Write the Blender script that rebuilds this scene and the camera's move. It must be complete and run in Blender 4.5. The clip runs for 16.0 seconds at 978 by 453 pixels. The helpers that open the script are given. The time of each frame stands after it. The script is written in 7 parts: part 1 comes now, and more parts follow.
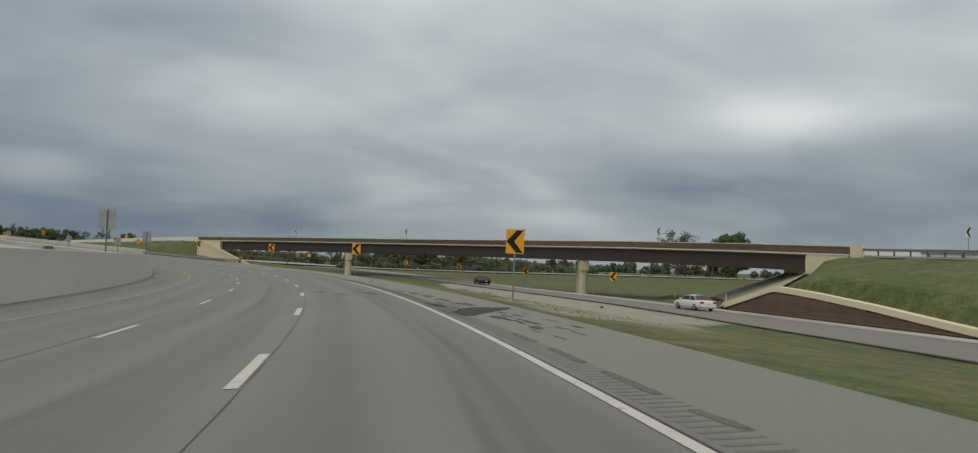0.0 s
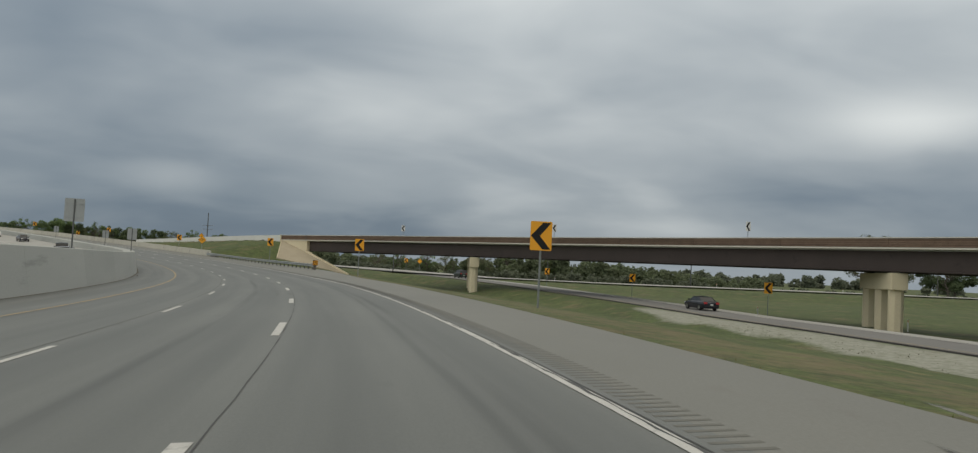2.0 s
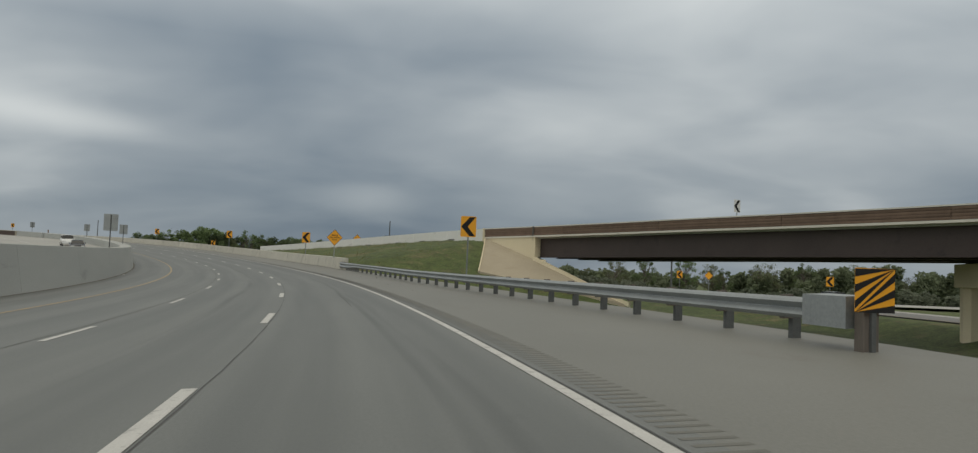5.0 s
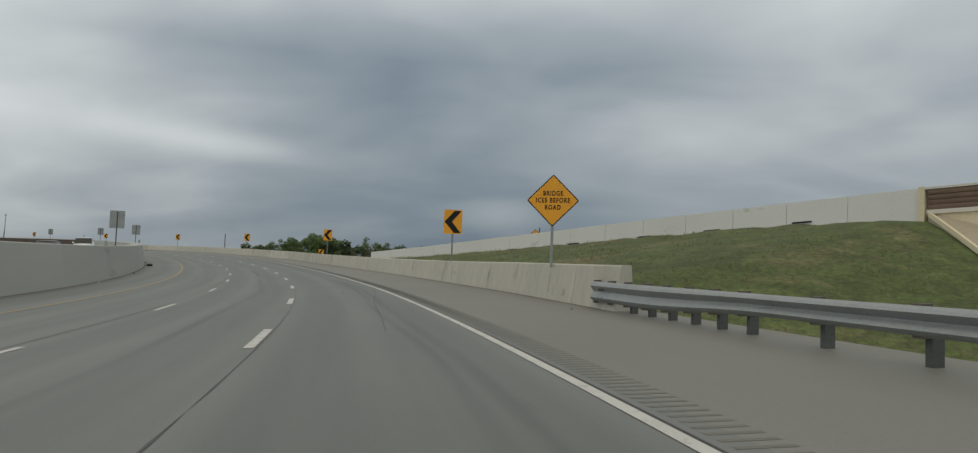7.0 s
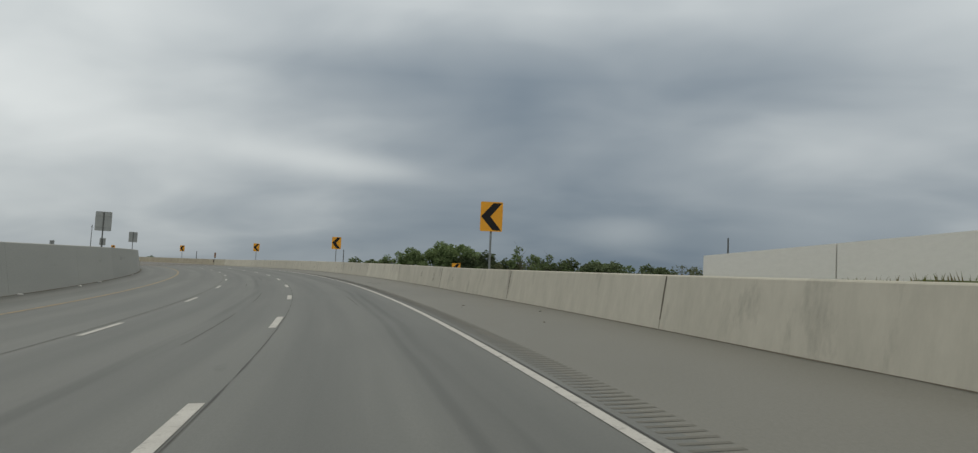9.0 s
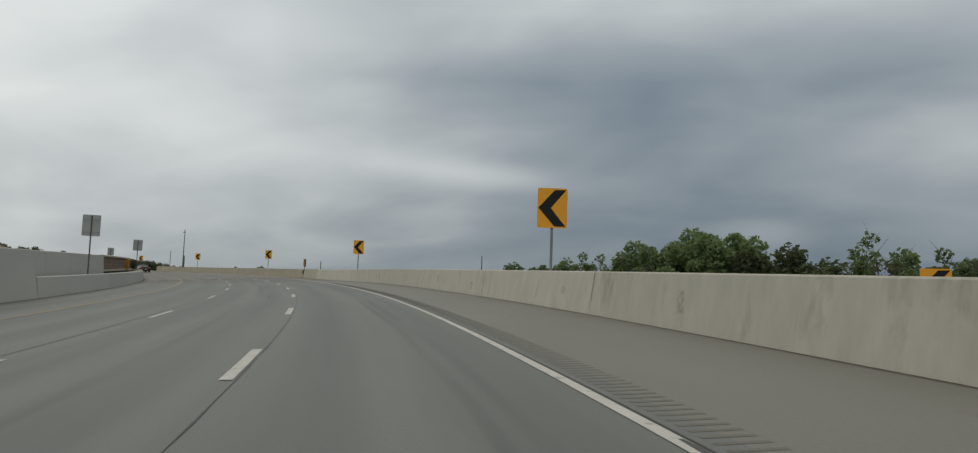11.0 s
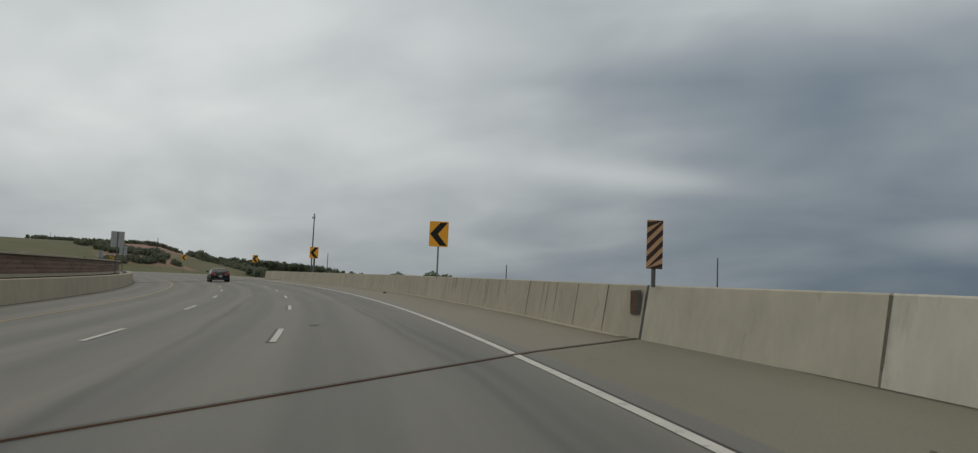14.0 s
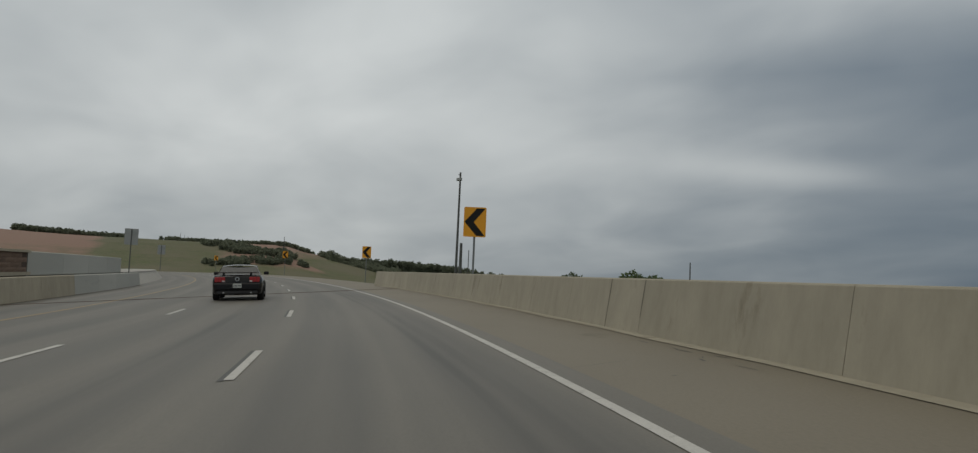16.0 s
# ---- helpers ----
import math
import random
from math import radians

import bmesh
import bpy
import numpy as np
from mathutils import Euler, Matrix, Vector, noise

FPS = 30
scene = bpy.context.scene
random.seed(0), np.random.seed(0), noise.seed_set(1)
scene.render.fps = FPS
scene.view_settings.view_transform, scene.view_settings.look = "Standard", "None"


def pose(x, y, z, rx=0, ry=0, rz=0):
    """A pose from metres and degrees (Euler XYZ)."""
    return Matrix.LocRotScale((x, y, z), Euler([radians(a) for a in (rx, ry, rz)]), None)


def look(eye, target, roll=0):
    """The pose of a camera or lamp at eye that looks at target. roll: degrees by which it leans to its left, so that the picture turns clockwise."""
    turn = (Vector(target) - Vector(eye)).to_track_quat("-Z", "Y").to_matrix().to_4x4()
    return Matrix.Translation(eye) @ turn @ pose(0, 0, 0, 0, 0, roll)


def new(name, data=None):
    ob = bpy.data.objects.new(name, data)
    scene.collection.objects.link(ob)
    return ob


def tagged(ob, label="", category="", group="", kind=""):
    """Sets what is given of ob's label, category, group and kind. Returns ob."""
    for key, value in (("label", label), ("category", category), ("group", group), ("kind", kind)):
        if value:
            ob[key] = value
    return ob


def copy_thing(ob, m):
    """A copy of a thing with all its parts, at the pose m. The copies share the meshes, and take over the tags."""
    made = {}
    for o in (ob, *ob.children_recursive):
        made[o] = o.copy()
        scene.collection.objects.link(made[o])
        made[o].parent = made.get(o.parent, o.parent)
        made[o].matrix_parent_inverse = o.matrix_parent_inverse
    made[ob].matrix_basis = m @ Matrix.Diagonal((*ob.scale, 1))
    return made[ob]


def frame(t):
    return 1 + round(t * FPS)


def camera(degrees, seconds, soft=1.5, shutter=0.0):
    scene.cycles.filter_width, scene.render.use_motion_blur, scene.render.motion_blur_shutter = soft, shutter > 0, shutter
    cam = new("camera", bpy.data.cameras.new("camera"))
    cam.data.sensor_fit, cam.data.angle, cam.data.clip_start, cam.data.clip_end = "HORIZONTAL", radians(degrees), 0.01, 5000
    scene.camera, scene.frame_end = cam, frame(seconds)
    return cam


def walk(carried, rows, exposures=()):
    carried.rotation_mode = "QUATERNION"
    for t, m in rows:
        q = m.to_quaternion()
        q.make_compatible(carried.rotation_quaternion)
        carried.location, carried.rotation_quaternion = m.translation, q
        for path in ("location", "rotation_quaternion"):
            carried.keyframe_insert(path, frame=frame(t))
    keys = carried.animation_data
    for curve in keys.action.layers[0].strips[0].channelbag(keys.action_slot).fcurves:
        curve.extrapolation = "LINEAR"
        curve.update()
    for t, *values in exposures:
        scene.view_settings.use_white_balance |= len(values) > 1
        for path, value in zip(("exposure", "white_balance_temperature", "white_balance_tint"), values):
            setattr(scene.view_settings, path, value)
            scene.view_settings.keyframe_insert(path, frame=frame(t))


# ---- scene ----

# ---------------------------------------------------------------- camera
CAMERA_ROWS = [  # seconds, x, y, z, turn to the left, tilt up, lean to the left
    (0.0, 0.03, -0.75, 0.001, -8.87, 2.59, 2.22),
    (0.5, -0.07, 12.91, -0.129, -7.40, 2.64, 2.39),
    (1.0, -0.61, 26.58, -0.212, -5.53, 2.73, 2.60),
    (1.5, -1.59, 40.19, -0.274, -3.48, 2.80, 2.80),
    (2.0, -3.05, 53.82, -0.331, -1.35, 2.87, 2.93),
    (2.5, -5.08, 67.59, -0.427, 0.82, 2.81, 2.95),
    (3.0, -7.57, 81.40, -0.516, 2.77, 2.85, 2.96),
    (3.5, -10.57, 95.18, -0.607, 4.95, 3.00, 2.80),
    (4.0, -14.08, 108.72, -0.693, 7.11, 3.16, 2.58),
    (4.5, -18.08, 121.89, -0.728, 9.31, 3.27, 2.44),
    (5.0, -22.55, 134.77, -0.721, 11.55, 3.35, 2.32),
    (5.5, -27.49, 147.41, -0.673, 13.81, 3.45, 2.21),
    (6.0, -32.91, 159.85, -0.585, 16.07, 3.57, 2.13),
    (6.5, -38.80, 172.13, -0.456, 18.34, 3.74, 2.10),
    (7.0, -45.18, 184.29, -0.289, 20.61, 4.00, 2.18),
    (7.5, -52.05, 196.24, -0.065, 22.91, 4.28, 2.52),
    (8.0, -59.40, 208.00, 0.245, 25.04, 4.57, 2.72),
    (8.5, -67.34, 219.71, 0.634, 27.06, 4.79, 2.71),
    (9.0, -75.77, 231.21, 1.071, 29.08, 4.94, 2.54),
    (9.5, -84.65, 242.41, 1.540, 31.16, 5.02, 2.28),
    (10.0, -93.95, 253.23, 2.026, 33.35, 5.05, 2.02),
    (10.5, -103.62, 263.60, 2.514, 35.66, 5.05, 1.85),
    (11.0, -113.58, 273.40, 2.980, 38.05, 5.06, 1.94),
    (11.5, -123.73, 282.64, 3.426, 40.22, 5.09, 2.28),
    (12.0, -134.04, 291.37, 3.852, 42.22, 5.08, 2.56),
    (12.5, -144.50, 299.57, 4.252, 44.01, 5.04, 2.61),
    (13.0, -155.18, 307.38, 4.643, 45.82, 5.06, 2.55),
    (13.5, -166.14, 314.85, 5.003, 47.76, 5.04, 2.48),
    (14.0, -177.47, 322.11, 5.343, 49.82, 4.99, 2.39),
    (14.5, -189.11, 329.03, 5.668, 52.01, 4.94, 2.27),
    (15.0, -201.04, 335.47, 5.956, 54.39, 4.76, 2.24),
    (15.5, -213.13, 341.41, 6.250, 56.77, 4.73, 2.24),
    (16.0, -225.38, 346.88, 6.545, 58.96, 4.64, 2.33),
]


def gaze(x, y, z, turn, tilt, lean):
    a, b = radians(turn), radians(tilt)
    eye = Vector((x, y, z))
    return look(eye, eye + 20 * Vector((-math.sin(a) * math.cos(b), math.cos(a) * math.cos(b), math.sin(b))), lean)


cam = camera(61.06, 16.0, soft=1.25)
walk(cam, [(row[0], gaze(*row[1:])) for row in CAMERA_ROWS],
     exposures=[(0.0, -0.05, 6560, 8), (4.0, -0.12, 6560, 8), (7.5, -0.2, 6490, 7.5), (10.5, -0.2, 6500, 7.8), (11.5, -0.4, 6490, 7.5), (13.0, -0.44, 6490, 7.8), (15.0, -0.44, 6480, 8), (16.0, -0.6, 6450, 8.0)])

# ---------------------------------------------------------------- the road's line
CX, CY, R1 = -368.84, 6.95, 368.93      # the curve that the road follows
BEND, R2 = 470.0, 625.0                 # beyond it the curve opens
BANK = 0.052                            # it leans to the inside
Z_STEP = 30.0
Z_ROAD = [-0.45, -0.72, -1.0, -1.27, -1.48, -1.63, -1.78, -1.9, -1.79, -1.47, -0.96, -0.21, 0.79, 1.88, 2.86,
          3.72, 4.49, 5.14, 5.76, 6.36, 6.9, 7.4, 7.85, 8.2, 8.5, 8.7, 8.9, 9.0]
A1 = BEND / R1
PX, PY = CX + R1 * math.cos(A1), CY + R1 * math.sin(A1)
C2X, C2Y = PX - R2 * math.cos(A1), PY - R2 * math.sin(A1)


def road_z(s):
    """Height of the road on its line, s metres along it."""
    k = s / Z_STEP + 3
    i = int(min(max(math.floor(k), 0), len(Z_ROAD) - 2))
    f = k - i
    g = lambda j: Z_ROAD[min(max(j, 0), len(Z_ROAD) - 1)]
    if f < 0 or f > 1:
        return g(i) + (g(i + 1) - g(i)) * f
    a, b, c, d = g(i - 1), g(i), g(i + 1), g(i + 2)
    return b + 0.5 * f * (c - a + f * (2 * a - 5 * b + 4 * c - d + f * (3 * (b - c) + d - a)))


def turn_at(s):
    return s / R1 if s <= BEND else A1 + (s - BEND) / R2


def crossfall(s):
    """How far the shoulder's outer edge stands over or under the banked plane."""
    return float(np.interp(s, [195, 212, 240, 275, 355, 378, 395, 425], [0, 0.1, 0.1, 0, 0, -0.15, -0.13, -0.02]))


def P(s, u, dz=0.0):
    """s metres along the road, u metres to its right, dz over the banked plane."""
    z = road_z(s) + BANK * max(-32.0, min(u, 9.0)) + dz + crossfall(s) * max(0.0, min((u - 2.55) / 4.05, 1.0))
    a = turn_at(s)
    if s <= BEND:
        return Vector((CX + (R1 + u) * math.cos(a), CY + (R1 + u) * math.sin(a), z))
    return Vector((C2X + (R2 + u) * math.cos(a), C2Y + (R2 + u) * math.sin(a), z))


def along(s):
    a = turn_at(s)
    return Vector((-math.sin(a), math.cos(a), 0))


def road_su(x, y):
    """The way back, for arrays."""
    a = np.arctan2(y - CY, x - CX)
    u1 = np.hypot(x - CX, y - CY) - R1
    b = np.arctan2(y - C2Y, x - C2X)
    u2 = np.hypot(x - C2X, y - C2Y) - R2
    second = (a > A1) & (a < 3.0)
    return np.where(second, BEND + (b - A1) * R2, a * R1), np.where(second, u2, u1)


# the ramp on the flyover: its front edge is an arc too
FX, FY, FR = -229.62, -7.92, 296.73
RAMP_A = [8, 14, 17.76, 21, 25, 30, 35, 40, 45, 50.4, 52, 53.4, 55, 56.5, 58, 60, 63]
RAMP_TOP = [2.9, 3.25, 3.5, 3.88, 4.2, 4.35, 4.42, 4.46, 4.42, 4.19, 3.96, 3.7, 3.34, 2.98, 2.58, 2.1, 1.9]


def F(ang, off, dz=0.0):
    """ang degrees round the ramp's arc, off metres behind its front edge, dz over its parapet's top."""
    a = radians(ang)
    return Vector((FX + (FR + off) * math.cos(a), FY + (FR + off) * math.sin(a), float(np.interp(ang, RAMP_A, RAMP_TOP)) + dz))


# the lower carriageway beside the road, by the road's own s
LOW_S = [-80, 0, 40, 80, 110, 150, 180, 209, 250, 300, 380]
LOW_U = [33, 33, 33.5, 35.5, 38, 45, 52.5, 58.5, 68, 85, 122]
LOW_Z = [-3.5, -3.5, -3.5, -3.5, -3.5, -3.2, -2.95, -2.65, -2.25, -1.8, -1.2]


def L(s, du, dz=0.0):
    u = float(np.interp(s, LOW_S, LOW_U)) + du
    q = P(s, u)
    return Vector((q.x, q.y, float(np.interp(s, LOW_S, LOW_Z)) + dz))


def low_edge(s):
    """Near edge of the lower carriageway's pavement, from its line."""
    return np.interp(s, [10, 40, 67, 115, 200], [-6.0, -4.6, -2.9, -2.2, -3.5])


def paved_edge(s):
    return float(np.interp(s, [-60, 0, 60, 85, 110, 122, 132, 140, 150, 180, 203, 385, 391, 700], [4.3, 4.5, 4.75, 5.0, 5.5, 6.3, 7.1, 7.6, 7.5, 7.0, 6.6, 6.6, 5.9, 6.2]))


def ramp_base(ang):
    """Height of the grass at the foot of the ramp's wall."""
    return np.interp(ang, [8, 16.5, 17.8, 23.5, 45.4, 46.6, 48.8, 50.4, 52, 53.4, 55, 56.5, 58, 60, 63], [1.8, 2.2, 2.3, -4.3, -4.3, -2.7, 0.75, 3.0, 3.02, 2.75, 2.42, 2.12, 1.82, 1.5, 1.3])


def smooth(a, b, x):
    f = np.clip((x - a) / (b - a), 0, 1)
    return f * f * (3 - 2 * f)


ROAD_Z_S = np.arange(-600, 1200, 10.0)
ROAD_Z_T = np.array([road_z(v) for v in ROAD_Z_S])


THIRD = [(-75, 300, -1.4), (-30, 262, -1.9), (3.7, 246, -2.6), (32, 243, -2.5), (80, 253, -2.1), (124, 259, -1.8), (200, 262, -1.3), (340, 245, -0.6)]


def far_road_near(x, y):
    """Distance from the far road's middle, and its height there, for arrays."""
    best, h = np.full(np.shape(x), 1e9), np.zeros(np.shape(x))
    for (ax, ay, az), (bx, by, bz) in zip(THIRD, THIRD[1:]):
        dx, dy = bx - ax, by - ay
        f = np.clip(((x - ax) * dx + (y - ay) * dy) / (dx * dx + dy * dy), 0, 1)
        d = np.hypot(x - ax - f * dx, y - ay - f * dy)
        h = np.where(d < best, az + f * (bz - az), h)
        best = np.minimum(best, d)
    return best, h


def in_plan(q):
    return np.array([q.x, q.y])


def apron_corners():
    """The paved slope beside the lower road: foot and head at the wall, head and foot at the abutment."""
    c = [L(63.6, 7.0, 0.08), L(55.3, 7.4, 2.45), F(18.91, 0.3), F(21.4, 0.3)]
    c[2].z, c[3].z = 0.35, -3.5
    return c


APRON = apron_corners()
APRON_PLANE = np.linalg.lstsq(np.array([(q.x, q.y, 1.0) for q in APRON]), np.array([q.z for q in APRON]), rcond=None)[0]


def apron_z(x, y):
    return APRON_PLANE[0] * x + APRON_PLANE[1] * y + APRON_PLANE[2]


def on_apron(x, y, margins):
    inside = np.ones(np.shape(x), bool)
    mid = sum((in_plan(q) for q in APRON), np.zeros(2)) / 4
    for p, q, margin in zip(APRON, APRON[1:] + APRON[:1], margins):
        a, d = in_plan(p), in_plan(q) - in_plan(p)
        n = np.array([-d[1], d[0]]) / np.hypot(*d)
        if np.dot(mid - a, n) < 0:
            n = -n
        inside &= (x - a[0]) * n[0] + (y - a[1]) * n[1] > -margin
    return inside


def ground_z(x, y):
    """Height of the ground, for arrays."""
    s, u = road_su(x, y)
    zr = np.interp(s, ROAD_Z_S, ROAD_Z_T)
    edge = np.interp(s, [-60, 60, 110, 140, 203, 700], [4.4, 4.8, 5.5, 7.4, 6.5, 6.5])
    base = -4.15 + 0.25 * np.sin(x * 0.031 + 1) * np.sin(y * 0.027)
    far = np.hypot(x + 40, y - 120)
    base = base + 0.004 * np.clip(far - 150, 0, 900) 
    away, way = np.hypot(x + 225, y - 347), np.arctan2(y - 347, x + 225) % (2 * math.pi)
    hill = smooth(190, 520, away) * np.interp(way, [2.42, 2.6, 2.77, 2.84, 3.0, 3.5, 3.95], [0, 0.42, 0.58, 0.92, 1, 1, 0]) * smooth(1500, 800, away)
    base = base + 39 * hill * (0.9 + 0.1 * np.sin(x * 0.011 + y * 0.016))
    dist, hz = far_road_near(x, y)
    k = 1 - smooth(10.5, 36, dist)
    base = base * (1 - k) + (hz - 0.2) * k
    d_right = np.clip(u - edge, 0, None)
    d_left = np.clip(-31 - u, 0, None)
    plane = zr + BANK * np.clip(u, -32, 9)
    bank_right = plane - 0.14 - np.where(s < 150, 0.115, 0.3) * d_right
    dip = 1.3 * smooth(edge - 0.2, edge - 2.5, u) * smooth(-32.5, -30.5, u)
    top = np.where(u < -11.3, plane + 0.9, bank_right) - 0.3 * d_left - dip
    on = (s > -300) & (s < 900)
    z = np.where(on, np.maximum(base, top), base)
    # the ramp's banks
    ang = np.degrees(np.arctan2(y - FY, x - FX))
    off = np.hypot(x - FX, y - FY) - FR
    fill = ramp_base(ang - 0.23 * np.clip(off, 0, 10)) - np.where(off < 0, np.where(ang < 30, 0.15, 0.2) * -off, 0) - 0.4 * np.clip(off - 10.6, 0, None)
    fill = np.where((ang > -16) & (ang < 63) & (u > edge - 0.3), fill, -50)
    z = np.where(u > edge + 0.3, np.maximum(z, fill), z)
    # the lower carriageway cuts through
    du = u - np.interp(s, LOW_S, LOW_U)
    lz = np.interp(s, LOW_S, LOW_Z) - 0.09
    walled = (s > 25) & (s < 66) & (du > 0)
    w = np.where(walled, np.where(du < 8.9, 1.0, 0.0), 1 - smooth(6.0, 11.0, np.abs(du)))
    w = np.where((s > -200) & (s < 420), w, 0)
    z = z * (1 - w) + lz * w
    return np.where(on_apron(x, y, (2.2, 2.2, 16.0, 30.0)) & (du > 6.2), np.minimum(z, np.maximum(apron_z(x, y), -3.4) - 0.25), z)


# ---------------------------------------------------------------- sky and sun
world = bpy.data.worlds.new("world")
scene.world = world
world.use_nodes = True


CLOUD_FROM, CLOUD_STEP, CLOUD_BAND = -50, 10, 4.5
CLOUD = [
    (1.5, [-0.85, -0.68, -0.45, -0.36, -0.33, -0.45, -0.88, -0.99, -0.66, -0.27, -0.05, 0.59, 0.83, 0.81, 0.82, 0.81]),
    (6.0, [-0.66, -0.53, -0.11, -0.16, 0.31, 0.41, -0.22, -0.69, -0.72, 0.48, 0.25, 0.86, 1.22, 1.06, 1.04, 0.98]),
    (10.5, [-0.19, 0.31, 0.63, 0.05, 0.59, 0.56, -0.10, -0.32, -0.45, 0.19, 0.59, 1.23, 1.30, 1.55, 1.53, 1.30]),
    (15.0, [-0.06, 0.19, 0.24, 0.17, 0.35, 0.16, -0.09, -0.62, -0.79, -0.20, 0.38, 1.22, 0.99, 1.22, 1.26, 1.24]),
    (19.5, [-0.03, 0.08, 0.18, 0.26, 0.34, 0.32, 0.30, 0.19, 0.38, 0.61, 0.74, 0.95, 0.78, 0.79, 0.87, 0.99]),
]


def build_sky():
    nt = world.node_tree
    n, l = nt.nodes, nt.links
    n.clear()
    out, back = n.new("ShaderNodeOutputWorld"), n.new("ShaderNodeBackground")
    l.new(back.outputs[0], out.inputs[0])
    sky = n.new("ShaderNodeTexSky")
    sky.sky_type, sky.sun_disc = "NISHITA", False
    sky.sun_elevation, sky.sun_rotation = radians(48), radians(150)
    dim = n.new("ShaderNodeVectorMath")
    dim.operation = "SCALE"
    dim.inputs["Scale"].default_value = 0.06
    l.new(sky.outputs[0], dim.inputs[0])
    geo = n.new("ShaderNodeTexCoord")
    sep = n.new("ShaderNodeSeparateXYZ")
    l.new(geo.outputs["Generated"], sep.inputs[0])

    def m(op, a, b=None, c=None):
        k = n.new("ShaderNodeMath")
        k.operation = op
        for i, v in enumerate((a, b, c)):
            if v is None:
                continue
            if isinstance(v, (int, float)):
                k.inputs[i].default_value = v
            else:
                l.new(v, k.inputs[i])
        return k.outputs[0]

    # a layer of cloud seen from below: the direction meets a plane overhead
    up = m("ADD", m("MAXIMUM", sep.outputs[2], 0.0), 0.26)
    com = n.new("ShaderNodeCombineXYZ")
    l.new(m("DIVIDE", sep.outputs[0], up), com.inputs[0])
    l.new(m("DIVIDE", sep.outputs[1], up), com.inputs[1])

    def noise_tex(scale, detail, rough, seed, squash, warp=0.6):
        mp = n.new("ShaderNodeMapping")
        mp.inputs["Location"].default_value = (seed, seed * 1.7, seed * 0.3)
        mp.inputs["Rotation"].default_value = (0, 0, radians(-32))
        mp.inputs["Scale"].default_value = (squash, 1, 1)
        l.new(com.outputs[0], mp.inputs[0])
        t = n.new("ShaderNodeTexNoise")
        t.inputs["Scale"].default_value, t.inputs["Detail"].default_value = scale, detail
        t.inputs["Roughness"].default_value, t.inputs["Distortion"].default_value = rough, warp
        l.new(mp.outputs[0], t.inputs["Vector"])
        return t.outputs[0]

    large = noise_tex(0.95, 3.0, 0.5, 3.1, 0.7, 0.4)
    fine = noise_tex(2.6, 3.5, 0.48, 7.7, 0.8, 0.3)
    # how heavy the cloud hangs, by bearing, at five heights over the horizon
    bearing = m("ARCTAN2", m("MULTIPLY", sep.outputs[0], -1.0), sep.outputs[1])
    turn = m("ADD", m("DIVIDE", bearing, radians(170)), 0.35)
    height = m("MULTIPLY", m("ARCSINE", sep.outputs[2]), 180 / math.pi)
    cover = None
    for middle, row in CLOUD:
        r = n.new("ShaderNodeValToRGB")
        r.color_ramp.interpolation = "B_SPLINE"
        e = r.color_ramp.elements
        while len(e) < len(row):
            e.new(0.5)
        for i, v in enumerate(row):
            e[i].position = (CLOUD_FROM + CLOUD_STEP * i) / 170 + 0.35
            e[i].color = (0.5 + v / 4, 0.5 + v / 4, 0.5 + v / 4, 1)
        l.new(turn, r.inputs[0])
        if middle == CLOUD[-1][0]:
            w = m("MINIMUM", m("MAXIMUM", m("SUBTRACT", 1.0, m("DIVIDE", m("SUBTRACT", middle, height), CLOUD_BAND)), 0.0), 1.0)
        elif middle == CLOUD[0][0]:
            w = m("MINIMUM", m("MAXIMUM", m("SUBTRACT", 1.0, m("DIVIDE", m("SUBTRACT", height, middle), CLOUD_BAND)), 0.0), 1.0)
        else:
            w = m("MAXIMUM", m("SUBTRACT", 1.0, m("ABSOLUTE", m("DIVIDE", m("SUBTRACT", height, middle), CLOUD_BAND))), 0.0)
        v = m("MULTIPLY", m("SUBTRACT", r.outputs[0], 0.5), m("MULTIPLY", w, 4.0))
        cover = v if cover is None else m("ADD", cover, v)
    light = m("ADD", cover, m("ADD", m("MULTIPLY", m("SUBTRACT", large, 0.5), 1.6), m("MULTIPLY", m("SUBTRACT", fine, 0.5), 1.3)))
    light = m("ADD", light, m("MULTIPLY", m("POWER", m("MAXIMUM", sep.outputs[2], 0.0), 1.5), 0.8))
    # thin places in the cloud: bearing, height, half widths, slope, how bright
    degrees_left = m("MULTIPLY", bearing, 180 / math.pi)
    for at, up_, wide, tall, slope, gain in ((19.8, 4.9, 3.2, 1.1, 0.0, 0.75), (-28.1, 10.2, 5.0, 1.6, 0.0, 0.8), (39.5, 8.7, 7.5, 0.95, 0.075, 0.7), (-14.0, 3.2, 6.0, 0.8, 0.0, 0.35), (8.0, 2.6, 7.0, 1.0, -0.12, -0.35), (-25.0, 5.4, 7.0, 1.1, 0.0, -0.4)):
        off = m("SUBTRACT", degrees_left, at)
        rise = m("SUBTRACT", m("SUBTRACT", height, up_), m("MULTIPLY", off, slope))
        far = m("ADD", m("POWER", m("DIVIDE", m("ABSOLUTE", off), wide), 2.0), m("POWER", m("DIVIDE", m("ABSOLUTE", rise), tall), 2.0))
